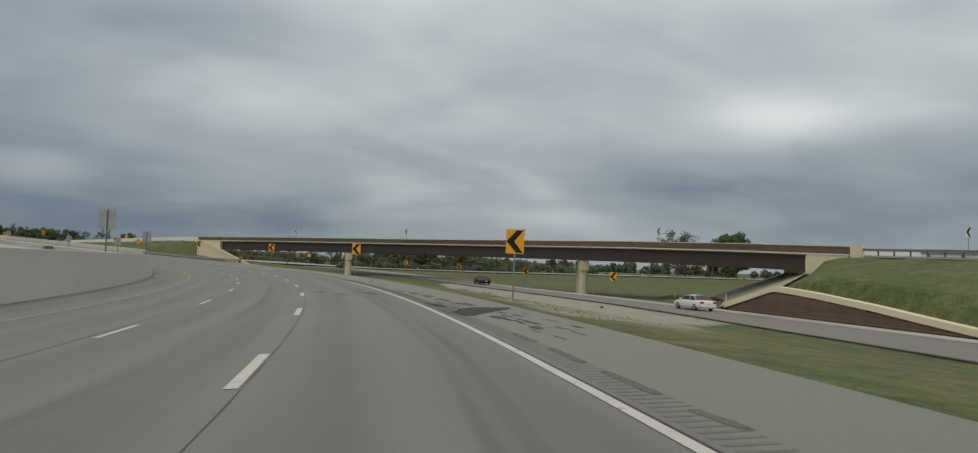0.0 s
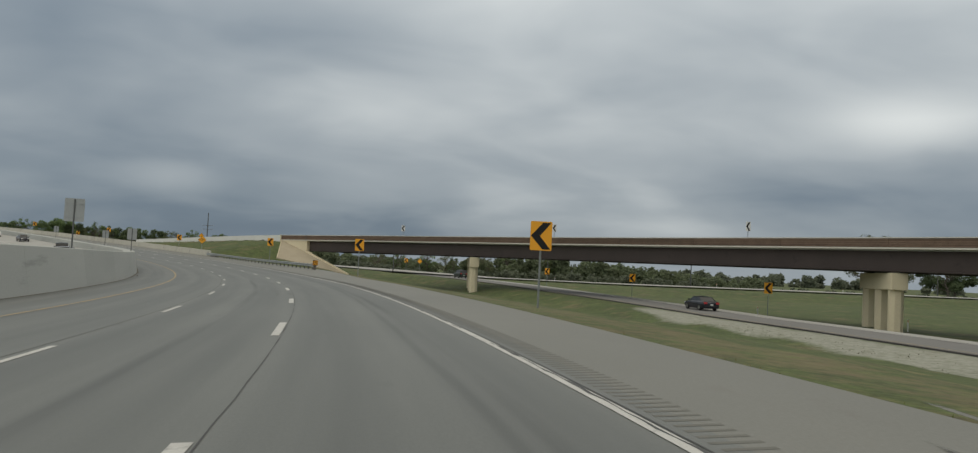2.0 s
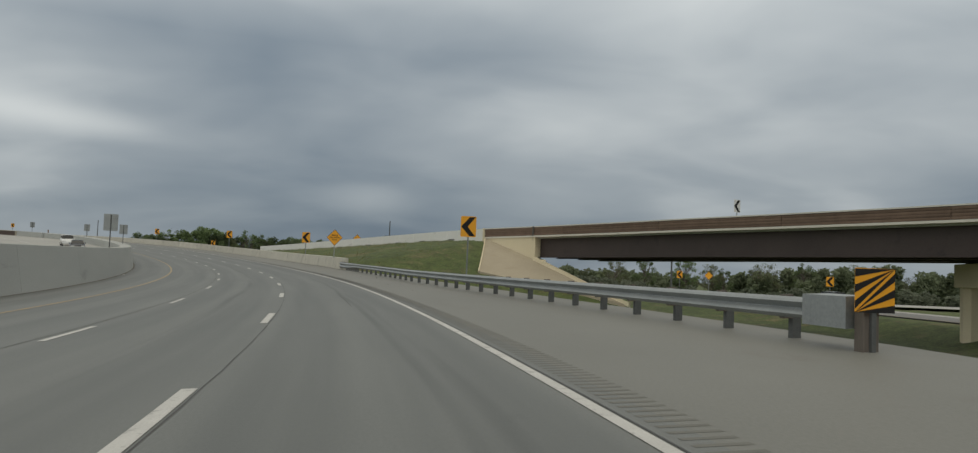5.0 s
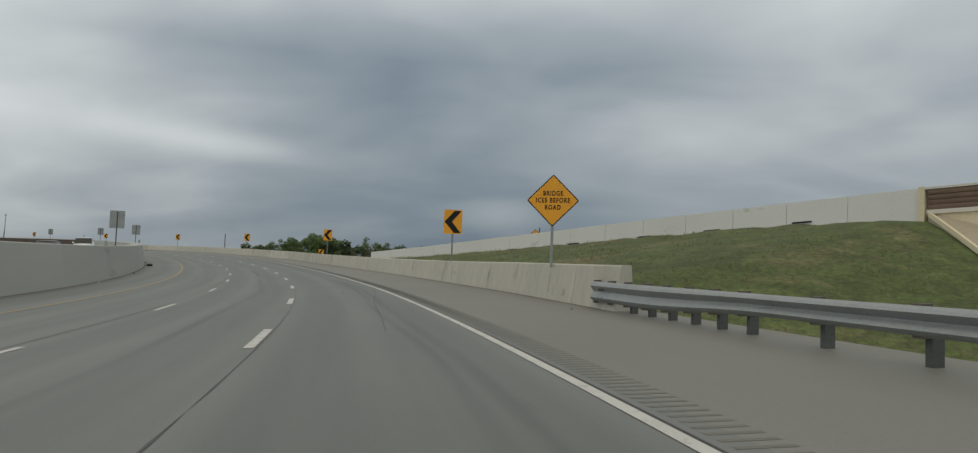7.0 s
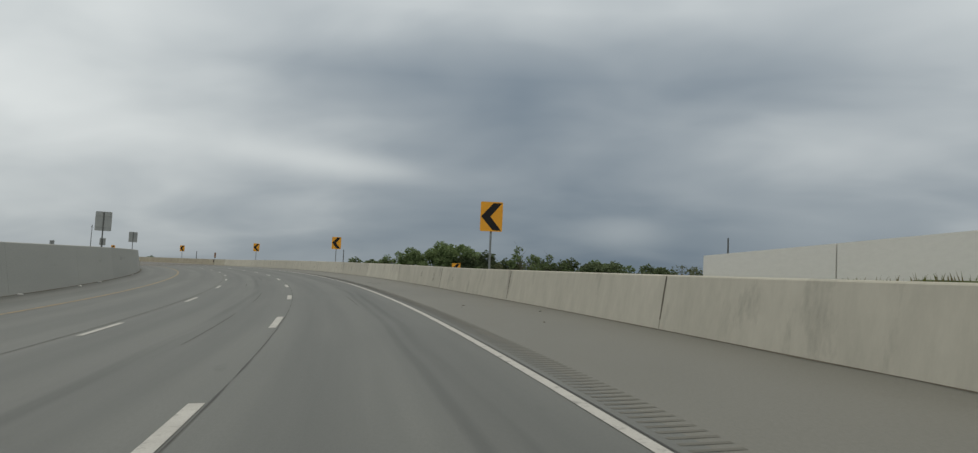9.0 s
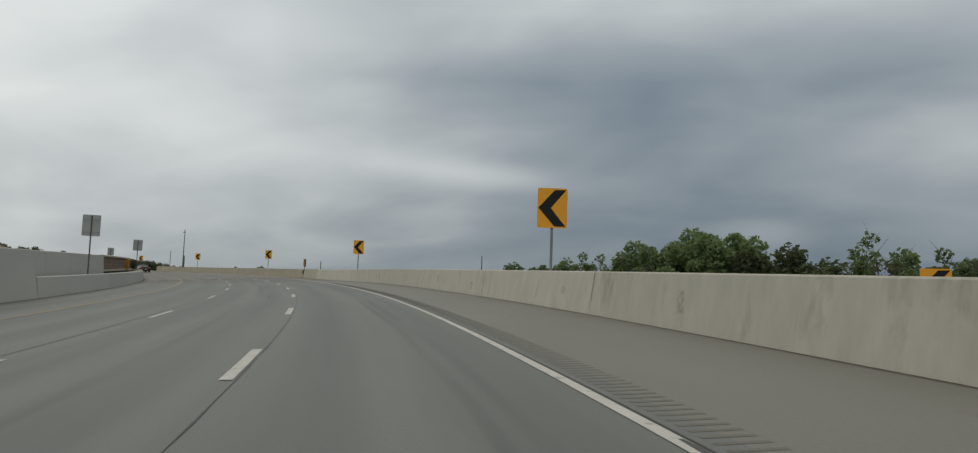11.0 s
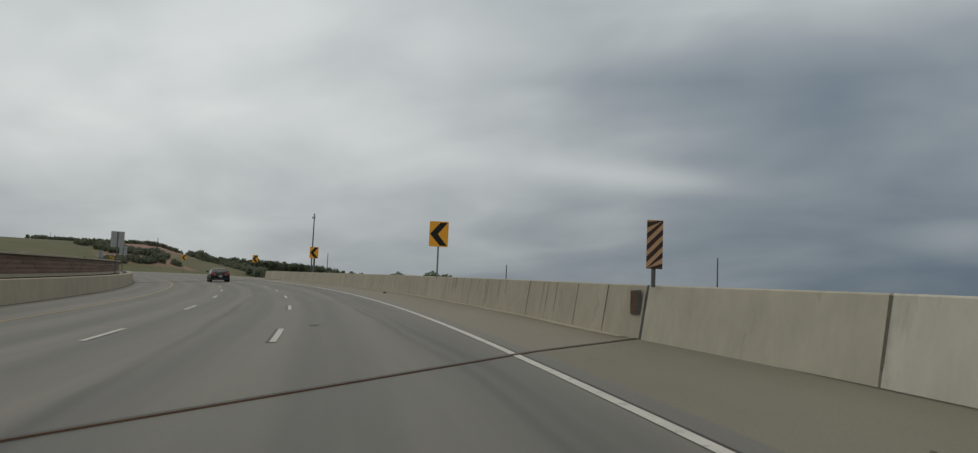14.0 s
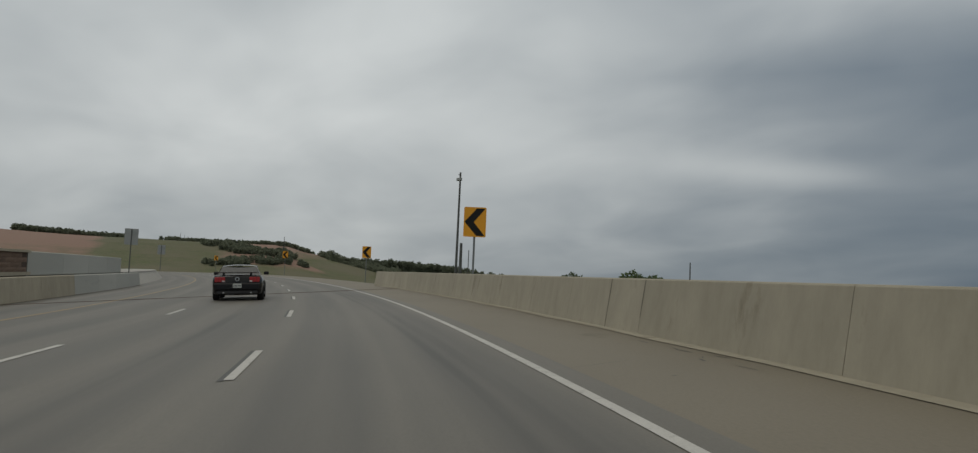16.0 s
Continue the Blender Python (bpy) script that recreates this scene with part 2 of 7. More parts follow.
        light = m("ADD", light, m("MULTIPLY", m("POWER", 0.37, m("ADD", far, m("MULTIPLY", m("SUBTRACT", fine, 0.5), 1.2))), gain))
    ramp = n.new("ShaderNodeValToRGB")
    e = ramp.color_ramp.elements
    shades = [(0.0, (0.102, 0.145, 0.2)), (0.25, (0.174, 0.222, 0.278)), (0.5, (0.36, 0.402, 0.44)), (0.75, (0.665, 0.695, 0.705)), (1.0, (0.98, 1.0, 0.99))]
    while len(e) < len(shades):
        e.new(0.5)
    for k, (at, c) in zip(e, shades):
        k.position, k.color = at, (*c, 1)
    l.new(m("ADD", m("MULTIPLY", light, 0.25), 0.5), ramp.inputs[0])
    # brighter overhead, as an overcast sky is
    lift = m("ADD", 0.95, m("MULTIPLY", m("POWER", m("MAXIMUM", sep.outputs[2], 0.0), 1.3), 0.9))
    bright = n.new("ShaderNodeVectorMath")
    bright.operation = "SCALE"
    l.new(ramp.outputs[0], bright.inputs[0])
    l.new(lift, bright.inputs["Scale"])
    # overhead it is an even, slightly warm white
    over = n.new("ShaderNodeMapRange")
    over.interpolation_type = "SMOOTHSTEP"
    over.inputs[1].default_value, over.inputs[2].default_value = 0.36, 0.85
    l.new(sep.outputs[2], over.inputs[0])
    dome = n.new("ShaderNodeMix")
    dome.data_type = "RGBA"
    l.new(over.outputs[0], dome.inputs["Factor"])
    l.new(bright.outputs[0], dome.inputs[6])
    dome.inputs[7].default_value = (0.83, 0.775, 0.67, 1)
    add = n.new("ShaderNodeMix")
    add.data_type = "RGBA"
    add.inputs["Factor"].default_value = 0.95
    l.new(dim.outputs[0], add.inputs[6])
    l.new(dome.outputs[2], add.inputs[7])
    l.new(add.outputs[2], back.inputs[0])
    back.inputs[1].default_value = 1.0


build_sky()
sun = new("sun", bpy.data.lights.new("sun", "SUN"))
sun.data.energy, sun.data.angle, sun.data.color = 0.55, radians(25), (1.0, 0.96, 0.9)
sun.matrix_world = look((0, 0, 200), Vector((0, 0, 200)) - Vector((math.sin(radians(150)) * math.cos(radians(48)), math.cos(radians(150)) * math.cos(radians(48)), math.sin(radians(48)))))

# ---------------------------------------------------------------- materials
def material(name, c1, c2, scale=1.0, rough=0.85, metal=0.0, bump=0.15, fine=30.0, coords="Object", stretch=(1, 1, 1), c3=None, spots=0.62, per_object=0.0, dist=0.01, speckle=0.35):
    """A surface with two scales of colour change, a fine relief and, with c3, stains."""
    m = bpy.data.materials.new(name)
    m.use_nodes = True
    n, l = m.node_tree.nodes, m.node_tree.links
    b = n["Principled BSDF"]
    b.inputs["Roughness"].default_value, b.inputs["Metallic"].default_value = rough, metal
    tc, mp = n.new("ShaderNodeTexCoord"), n.new("ShaderNodeMapping")
    mp.inputs["Scale"].default_value = stretch
    l.new(tc.outputs[coords], mp.inputs[0])

    def tex(sc, detail, r=0.6):
        t = n.new("ShaderNodeTexNoise")
        t.inputs["Scale"].default_value, t.inputs["Detail"].default_value, t.inputs["Roughness"].default_value = sc, detail, r
        l.new(mp.outputs[0], t.inputs["Vector"])
        return t

    def blend(f, a, c):
        x = n.new("ShaderNodeMix")
        x.data_type = "RGBA"
        if isinstance(f, float):
            x.inputs["Factor"].default_value = f
        else:
            l.new(f, x.inputs["Factor"])
        for i, v in ((6, a), (7, c)):
            if isinstance(v, tuple):
                x.inputs[i].default_value = (*v, 1)
            else:
                l.new(v, x.inputs[i])
        return x.outputs[2]

    def ramp(f, lo, hi):
        r = n.new("ShaderNodeMapRange")
        r.inputs[1].default_value, r.inputs[2].default_value = lo, hi
        l.new(f, r.inputs[0])
        return r.outputs[0]

    big, small = tex(scale, 4), tex(fine, 5, 0.7)
    col = blend(ramp(big.outputs[0], 0.32, 0.68), c1, c2)
    speck = ramp(small.outputs[0], 0.3, 0.7)
    dark = tuple(v * 0.78 for v in c1)
    lite = tuple(min(1, v * 1.18) for v in c2)
    col = blend(speckle, col, blend(speck, dark, lite))
    if c3:
        st = tex(scale * 2.7, 6, 0.65)
        col = blend(ramp(st.outputs[0], spots, spots + 0.12), col, c3)
    if per_object:
        oi = n.new("ShaderNodeObjectInfo")
        hs = n.new("ShaderNodeHueSaturation")
        hs.inputs["Saturation"].default_value = 1.0
        r = n.new("ShaderNodeMapRange")
        r.inputs[3].default_value, r.inputs[4].default_value = 1 - per_object, 1 + per_object
        l.new(oi.outputs["Random"], r.inputs[0])
        l.new(r.outputs[0], hs.inputs["Value"])
        l.new(col, hs.inputs["Color"])
        col = hs.outputs[0]
    l.new(col, b.inputs["Base Color"])
    if bump:
        bp = n.new("ShaderNodeBump")
        bp.inputs["Strength"].default_value, bp.inputs["Distance"].default_value = bump, dist
        l.new(small.outputs[0], bp.inputs["Height"])
        l.new(bp.outputs[0], b.inputs["Normal"])
    return m


def road_material(name, c1, c2, wear, track, seams=True):
    """Pavement laid in metres: first coordinate along the road, second across it."""
    m = material(name, c1, c2, 0.35, 0.58, bump=0.25, fine=38.0, coords="UV", stretch=(0.35, 1, 1), c3=wear, spots=0.65)
    n, l = m.node_tree.nodes, m.node_tree.links
    b = n["Principled BSDF"]
    src = b.inputs["Base Color"].links[0].from_socket
    uv = n.new("ShaderNodeTexCoord")
    sep = n.new("ShaderNodeSeparateXYZ")
    l.new(uv.outputs["UV"], sep.inputs[0])

    def mth(op, a, c=None):
        k = n.new("ShaderNodeMath")
        k.operation = op
        for i, v in enumerate((a, c)):
            if v is None:
                continue
            if isinstance(v, (int, float)):
                k.inputs[i].default_value = v
            else:
                l.new(v, k.inputs[i])
        return k.outputs[0]

    # tyres polish two bands in each lane
    lane = mth("PINGPONG", mth("ADD", sep.outputs[1], 1.25 + 36.0), 1.8)
    band = n.new("ShaderNodeMapRange")
    band.interpolation_type = "SMOOTHSTEP"
    band.inputs[1].default_value, band.inputs[2].default_value = 0.75, 0.25
    l.new(mth("ABSOLUTE", mth("SUBTRACT", lane, 0.95)), band.inputs[0])
    mpp = n.new("ShaderNodeMapping")
    mpp.inputs["Scale"].default_value = (0.05, 1.6, 1)
    l.new(uv.outputs["UV"], mpp.inputs[0])
    streak = n.new("ShaderNodeTexNoise")
    streak.inputs["Scale"].default_value, streak.inputs["Detail"].default_value = 1.3, 5
    l.new(mpp.outputs[0], streak.inputs["Vector"])
    rng = n.new("ShaderNodeMapRange")
    rng.inputs[1].default_value, rng.inputs[2].default_value = 0.3, 0.72
    l.new(streak.outputs[0], rng.inputs[0])
    f = mth("MULTIPLY", mth("ADD", mth("MULTIPLY", band.outputs[0], 0.45), mth("MULTIPLY", rng.outputs[0], 0.55)), 0.85)
    mix = n.new("ShaderNodeMix")
    mix.data_type = "RGBA"
    l.new(f, mix.inputs["Factor"])
    l.new(src, mix.inputs[6])
    mix.inputs[7].default_value = (*track, 1)
    # thin darker lines where tyres run off towards the shoulder
    wob = n.new("ShaderNodeTexNoise")
    wob.noise_dimensions = "1D"
    wob.inputs["Scale"].default_value, wob.inputs["Detail"].default_value = 0.035, 2
    l.new(sep.outputs[0], wob.inputs["W"])
    drift = mth("ADD", sep.outputs[1], mth("MULTIPLY", mth("SUBTRACT", wob.outputs[0], 0.5), -0.9))
    lines = None
    for at, half in ((0.98, 0.07), (1.27, 0.09), (-2.7, 0.11)):
        r = n.new("ShaderNodeMapRange")
        r.interpolation_type = "SMOOTHSTEP"
        r.inputs[1].default_value, r.inputs[2].default_value = half * 1.6, half * 0.3
        l.new(mth("ABSOLUTE", mth("SUBTRACT", drift, at)), r.inputs[0])
        lines = r.outputs[0] if lines is None else mth("MAXIMUM", lines, r.outputs[0])
    lines = mth("MULTIPLY", lines, mth("MULTIPLY", rng.outputs[0], 0.75))
    last = n.new("ShaderNodeMix")
    last.data_type = "RGBA"
    l.new(lines, last.inputs["Factor"])
    l.new(mix.outputs[2], last.inputs[6])
    last.inputs[7].default_value = (*(v * 0.62 for v in track), 1)
    l.new(last.outputs[2], b.inputs["Base Color"])
    return m


M = {
    "asphalt": road_material("asphalt", (0.136, 0.143, 0.134), (0.17, 0.177, 0.165), (0.1, 0.105, 0.098), (0.094, 0.101, 0.096)),
    "bridge_deck": road_material("bridge_deck", (0.142, 0.133, 0.112), (0.174, 0.162, 0.137), (0.11, 0.103, 0.087), (0.076, 0.074, 0.067)),
    "approach_slab": road_material("approach_slab", (0.126, 0.122, 0.107), (0.153, 0.148, 0.129), (0.1, 0.096, 0.083), (0.076, 0.075, 0.068)),
    "approach_shoulder": material("approach_shoulder", (0.165, 0.158, 0.126), (0.205, 0.194, 0.154), 0.3, 0.9, bump=0.2, fine=32, coords="UV", stretch=(0.5, 1, 1), c3=(0.132, 0.123, 0.094), spots=0.6),
    "shoulder": material("shoulder", (0.155, 0.156, 0.138), (0.194, 0.193, 0.172), 0.25, 0.62, bump=0.25, fine=36, coords="UV", stretch=(0.4, 1, 1), c3=(0.158, 0.151, 0.134), spots=0.6),
    "bridge_shoulder": material("bridge_shoulder", (0.172, 0.152, 0.114), (0.208, 0.184, 0.139), 0.3, 0.66, bump=0.2, fine=30, coords="UV", stretch=(0.5, 1, 1), c3=(0.145, 0.128, 0.092), spots=0.6),
    "far_road": material("far_road", (0.33, 0.325, 0.305), (0.4, 0.395, 0.37), 0.1, 0.9, bump=0.1, fine=8),
    "low_road": material("low_road", (0.16, 0.158, 0.152), (0.2, 0.197, 0.19), 0.3, 0.9, bump=0.2, fine=20, coords="UV", stretch=(0.3, 1, 1)),
    "white_paint": material("white_paint", (0.46, 0.455, 0.43), (0.58, 0.575, 0.545), 1.5, 0.7, bump=0.15, fine=40, coords="UV", c3=(0.3, 0.3, 0.285), spots=0.56),
    "yellow_paint": material("yellow_paint", (0.33, 0.265, 0.165), (0.4, 0.305, 0.165), 1.0, 0.75, bump=0.1, fine=40, coords="UV", c3=(0.25, 0.23, 0.19), spots=0.52),
    "tar": material("tar", (0.042, 0.042, 0.041), (0.065, 0.065, 0.062), 3, 0.6, bump=0.2, fine=30),
    "stain": material("stain", (0.022, 0.022, 0.021), (0.036, 0.035, 0.033), 2, 0.92, bump=0.1, fine=25),
    "old_stain": material("old_stain", (0.045, 0.045, 0.043), (0.07, 0.069, 0.066), 4, 0.92, bump=0.1, fine=25),
    "lane_stain": material("lane_stain", (0.085, 0.088, 0.084), (0.115, 0.119, 0.113), 4, 0.92, bump=0.1, fine=25),
    "rubber_mark": material("rubber_mark", (0.085, 0.088, 0.083), (0.108, 0.111, 0.105), 3, 0.7, bump=0.1, fine=40),
    "seam": material("seam", (0.098, 0.1, 0.094), (0.12, 0.121, 0.113), 3, 0.9, bump=0.1, fine=40),
    "tyre_mark": material("tyre_mark", (0.122, 0.122, 0.11), (0.162, 0.161, 0.144), 2.5, 0.66, bump=0.15, fine=40),
    "wall_run": material("wall_run", (0.33, 0.316, 0.27), (0.41, 0.393, 0.337), 2.5, 0.9, bump=0.05, fine=20),
    "groove": material("groove", (0.142, 0.142, 0.126), (0.168, 0.167, 0.149), 3, 0.9, bump=0.2, fine=40),
    "concrete": material("concrete", (0.445, 0.428, 0.366), (0.53, 0.508, 0.437), 0.3, 0.9, bump=0.03, fine=1.7, coords="UV", stretch=(1.2, 0.5, 1), c3=(0.35, 0.334, 0.288), spots=0.57, per_object=0.07),
    "concrete_grey": material("concrete_grey", (0.34, 0.35, 0.335), (0.42, 0.43, 0.405), 0.22, 0.9, bump=0.12, fine=20, coords="UV", stretch=(0.25, 1.6, 1), c3=(0.27, 0.277, 0.262), spots=0.6, per_object=0.04),
    "concrete_tan": material("concrete_tan", (0.318, 0.292, 0.226), (0.39, 0.356, 0.28), 0.5, 0.9, bump=0.04, fine=2.4, coords="UV", stretch=(1, 0.4, 1), c3=(0.23, 0.205, 0.152), spots=0.6, per_object=0.04),
    "concrete_approach": material("concrete_approach", (0.385, 0.362, 0.29), (0.465, 0.437, 0.355), 0.45, 0.9, bump=0.04, fine=2.0, coords="UV", stretch=(1, 0.5, 1), c3=(0.275, 0.255, 0.2), spots=0.6),
    "rust": material("rust", (0.1, 0.065, 0.042), (0.15, 0.095, 0.06), 3, 0.9, bump=0.2, fine=30),
    "concrete_pale": material("concrete_pale", (0.68, 0.675, 0.645), (0.74, 0.735, 0.7), 0.3, 0.9, bump=0.02, fine=12, speckle=0.15, coords="UV", stretch=(0.5, 1, 1), c3=(0.42, 0.415, 0.39), spots=0.62),
    "wall_stain": material("wall_stain", (0.1, 0.09, 0.07), (0.15, 0.135, 0.105), 4, 0.9, bump=0.05, fine=30),
    "cream": material("cream", (0.66, 0.575, 0.4), (0.73, 0.645, 0.46), 0.3, 0.85, bump=0.03, fine=14, c3=(0.44, 0.385, 0.27), spots=0.64),
    "slope_paving": material("slope_paving", (0.35, 0.3, 0.215), (0.43, 0.375, 0.28), 0.25, 0.9, bump=0.1, fine=10, c3=(0.34, 0.285, 0.2), spots=0.6),
    "brown_stone": material("brown_stone", (0.125, 0.085, 0.062), (0.185, 0.125, 0.09), 1.2, 0.9, bump=0.35, fine=16, per_object=0.18),
    "brown_joint": material("brown_joint", (0.06, 0.042, 0.033), (0.08, 0.056, 0.044), 1.5, 0.95, bump=0.1, fine=20),
    "girder": material("girder", (0.045, 0.032, 0.029), (0.062, 0.045, 0.04), 0.3, 0.7, bump=0.08, fine=9, c3=(0.036, 0.027, 0.025), spots=0.6),
    "steel": material("steel", (0.25, 0.27, 0.272), (0.33, 0.35, 0.35), 1.2, 0.5, 0.5, bump=0.05, fine=18),
    "steel_dark": material("steel_dark", (0.085, 0.09, 0.087), (0.125, 0.13, 0.126), 2, 0.7, 0.3, bump=0.08, fine=20),
    "post_wood": material("post_wood", (0.1, 0.085, 0.07), (0.15, 0.13, 0.11), 2, 0.9, bump=0.3, fine=30, stretch=(1, 1, 0.15)),
    "sign_yellow": material("sign_yellow", (0.8, 0.352, 0.014), (0.82, 0.366, 0.017), 1.5, 0.45, bump=0.0, fine=20, speckle=0.06),
    "marker_pale": material("marker_pale", (0.44, 0.26, 0.15), (0.5, 0.3, 0.17), 1.5, 0.5, bump=0.0, fine=20, speckle=0.1),
    "marker_dark": material("marker_dark", (0.03, 0.013, 0.01), (0.045, 0.02, 0.015), 2, 0.7, bump=0.02, fine=20),
    "sign_black": material("sign_black", (0.006, 0.006, 0.007), (0.01, 0.01, 0.01), 2, 0.85, bump=0.02, fine=20),
    "sign_back": material("sign_back", (0.3, 0.315, 0.31), (0.37, 0.385, 0.375), 1.5, 0.5, 0.5, bump=0.03, fine=20),
    "white_sign": material("white_sign", (0.6, 0.6, 0.58), (0.68, 0.68, 0.66), 1.5, 0.6, bump=0.02, fine=20),
    "bark": material("bark", (0.12, 0.1, 0.082), (0.17, 0.15, 0.125), 2, 0.95, bump=0.5, fine=14, stretch=(1, 1, 0.25)),
    "leaf": material("leaf", (0.13, 0.188, 0.078), (0.2, 0.26, 0.115), 0.5, 0.75, bump=0, fine=3, per_object=0.25),
    "leaf_dark": material("leaf_dark", (0.095, 0.132, 0.065), (0.15, 0.188, 0.095), 0.4, 0.8, bump=0, fine=2, per_object=0.2),
    # pale spring leaves, lightened further to stand in for haze
    "leaf_spring": material("leaf_spring", (0.14, 0.165, 0.08), (0.19, 0.21, 0.11), 0.5, 0.8, bump=0, fine=3, per_object=0.2),
    # leaves of the far woods: distance haze is mixed into both base colours
    "far_leaf": material("far_leaf", (0.14, 0.165, 0.115), (0.2, 0.22, 0.155), 0.03, 0.9, bump=0, fine=0.4),
    "wood_far": material("wood_far", (0.15, 0.185, 0.105), (0.21, 0.24, 0.145), 0.05, 0.9, bump=0, fine=0.5, c3=(0.11, 0.1, 0.075), spots=0.62),
    "black_car": material("black_car", (0.006, 0.006, 0.008), (0.009, 0.009, 0.011), 2, 0.22, bump=0, fine=20),
    "navy_car": material("navy_car", (0.008, 0.009, 0.014), (0.012, 0.013, 0.02), 2, 0.25, bump=0, fine=20),
    "green_car": material("green_car", (0.012, 0.02, 0.014), (0.018, 0.028, 0.02), 2, 0.3, bump=0, fine=20),
    "white_car": material("white_car", (0.68, 0.68, 0.66), (0.74, 0.74, 0.72), 2, 0.28, bump=0, fine=20),
    "silver_car": material("silver_car", (0.4, 0.41, 0.42), (0.46, 0.47, 0.48), 2, 0.3, 0.6, bump=0, fine=20),
    "car_glass": material("car_glass", (0.012, 0.014, 0.015), (0.018, 0.02, 0.022), 2, 0.08, bump=0, fine=20),
    "rubber": material("rubber", (0.014, 0.014, 0.014), (0.024, 0.024, 0.023), 4, 0.85, bump=0.1, fine=40),
    "trim": material("trim", (0.018, 0.018, 0.019), (0.028, 0.028, 0.028), 3, 0.6, bump=0.02, fine=40),
    "alloy": material("alloy", (0.5, 0.51, 0.52), (0.6, 0.61, 0.62), 3, 0.25, 0.9, bump=0, fine=30),
    "tail_light": material("tail_light", (0.36, 0.03, 0.035), (0.44, 0.045, 0.05), 6, 0.2, bump=0, fine=40),
    "clear_lens": material("clear_lens", (0.6, 0.6, 0.58), (0.7, 0.7, 0.68), 6, 0.2, bump=0, fine=40),
    "plate": material("plate", (0.5, 0.53, 0.5), (0.58, 0.6, 0.57), 5, 0.5, bump=0, fine=30),
    "orange": material("orange", (0.6, 0.2, 0.03), (0.7, 0.25, 0.04), 3, 0.6, bump=0, fine=20),
}


def ground_material():
    m = material("grass_ground", (0.05, 0.073, 0.018), (0.087, 0.11, 0.032), 0.11, 0.95, bump=0.6, fine=4.5, c3=(0.125, 0.113, 0.05), spots=0.53, dist=0.05)
    n, l = m.node_tree.nodes, m.node_tree.links
    b = n["Principled BSDF"]
    src = b.inputs["Base Color"].links[0].from_socket

    def over(src, name, colours, scale, lo, hi):
        at = n.new("ShaderNodeAttribute")
        at.attribute_name = name
        tc = n.new("ShaderNodeTexCoord")
        t = n.new("ShaderNodeTexNoise")
        t.inputs["Scale"].default_value, t.inputs["Detail"].default_value, t.inputs["Roughness"].default_value = scale, 8, 0.7
        l.new(tc.outputs["Object"], t.inputs["Vector"])
        k = n.new("ShaderNodeMath")
        k.operation = "MULTIPLY_ADD"
        l.new(at.outputs["Fac"], k.inputs[0])
        k.inputs[1].default_value = 1.0
        l.new(t.outputs[0], k.inputs[2])
        r = n.new("ShaderNodeMapRange")
        r.inputs[1].default_value, r.inputs[2].default_value = lo, hi
        l.new(k.outputs[0], r.inputs[0])
        t2 = n.new("ShaderNodeTexNoise")
        t2.inputs["Scale"].default_value, t2.inputs["Detail"].default_value = 3.0, 6
        l.new(tc.outputs["Object"], t2.inputs["Vector"])
        cm = n.new("ShaderNodeMix")
        cm.data_type = "RGBA"
        l.new(t2.outputs[0], cm.inputs["Factor"])
        cm.inputs[6].default_value, cm.inputs[7].default_value = (*colours[0], 1), (*colours[1], 1)
        x = n.new("ShaderNodeMix")
        x.data_type = "RGBA"
        l.new(r.outputs[0], x.inputs["Factor"])
        l.new(src, x.inputs[6])
        l.new(cm.outputs[2], x.inputs[7])
        return x.outputs[2]

    tc = n.new("ShaderNodeTexCoord")
    for scale, lo, hi in ((0.9, 0.62, 1.38), (5.5, 0.55, 1.5)):
        t = n.new("ShaderNodeTexNoise")
        t.inputs["Scale"].default_value, t.inputs["Detail"].default_value, t.inputs["Roughness"].default_value = scale, 6, 0.65
        l.new(tc.outputs["Object"], t.inputs["Vector"])
        r = n.new("ShaderNodeMapRange")
        r.inputs[1].default_value, r.inputs[2].default_value, r.inputs[3].default_value, r.inputs[4].default_value = 0.3, 0.7, lo, hi
        l.new(t.outputs[0], r.inputs[0])
        v = n.new("ShaderNodeVectorMath")
        v.operation = "SCALE"
        l.new(src, v.inputs[0])
        l.new(r.outputs[0], v.inputs["Scale"])
        src = v.outputs[0]
    src = over(src, "gravel", ((0.14, 0.145, 0.1), (0.44, 0.44, 0.385)), 1.6, 0.98, 1.36)
    src = over(src, "soil", ((0.115, 0.09, 0.045), (0.2, 0.165, 0.088)), 1.1, 0.98, 1.22)
    src = over(src, "dry", ((0.105, 0.105, 0.058), (0.15, 0.135, 0.082)), 0.03, 0.85, 1.15)
    src = over(src, "clay", ((0.21, 0.132, 0.1), (0.29, 0.19, 0.145)), 0.02, 0.9, 1.1)
    l.new(src, b.inputs["Base Color"])
    return m


M["ground"] = ground_material()


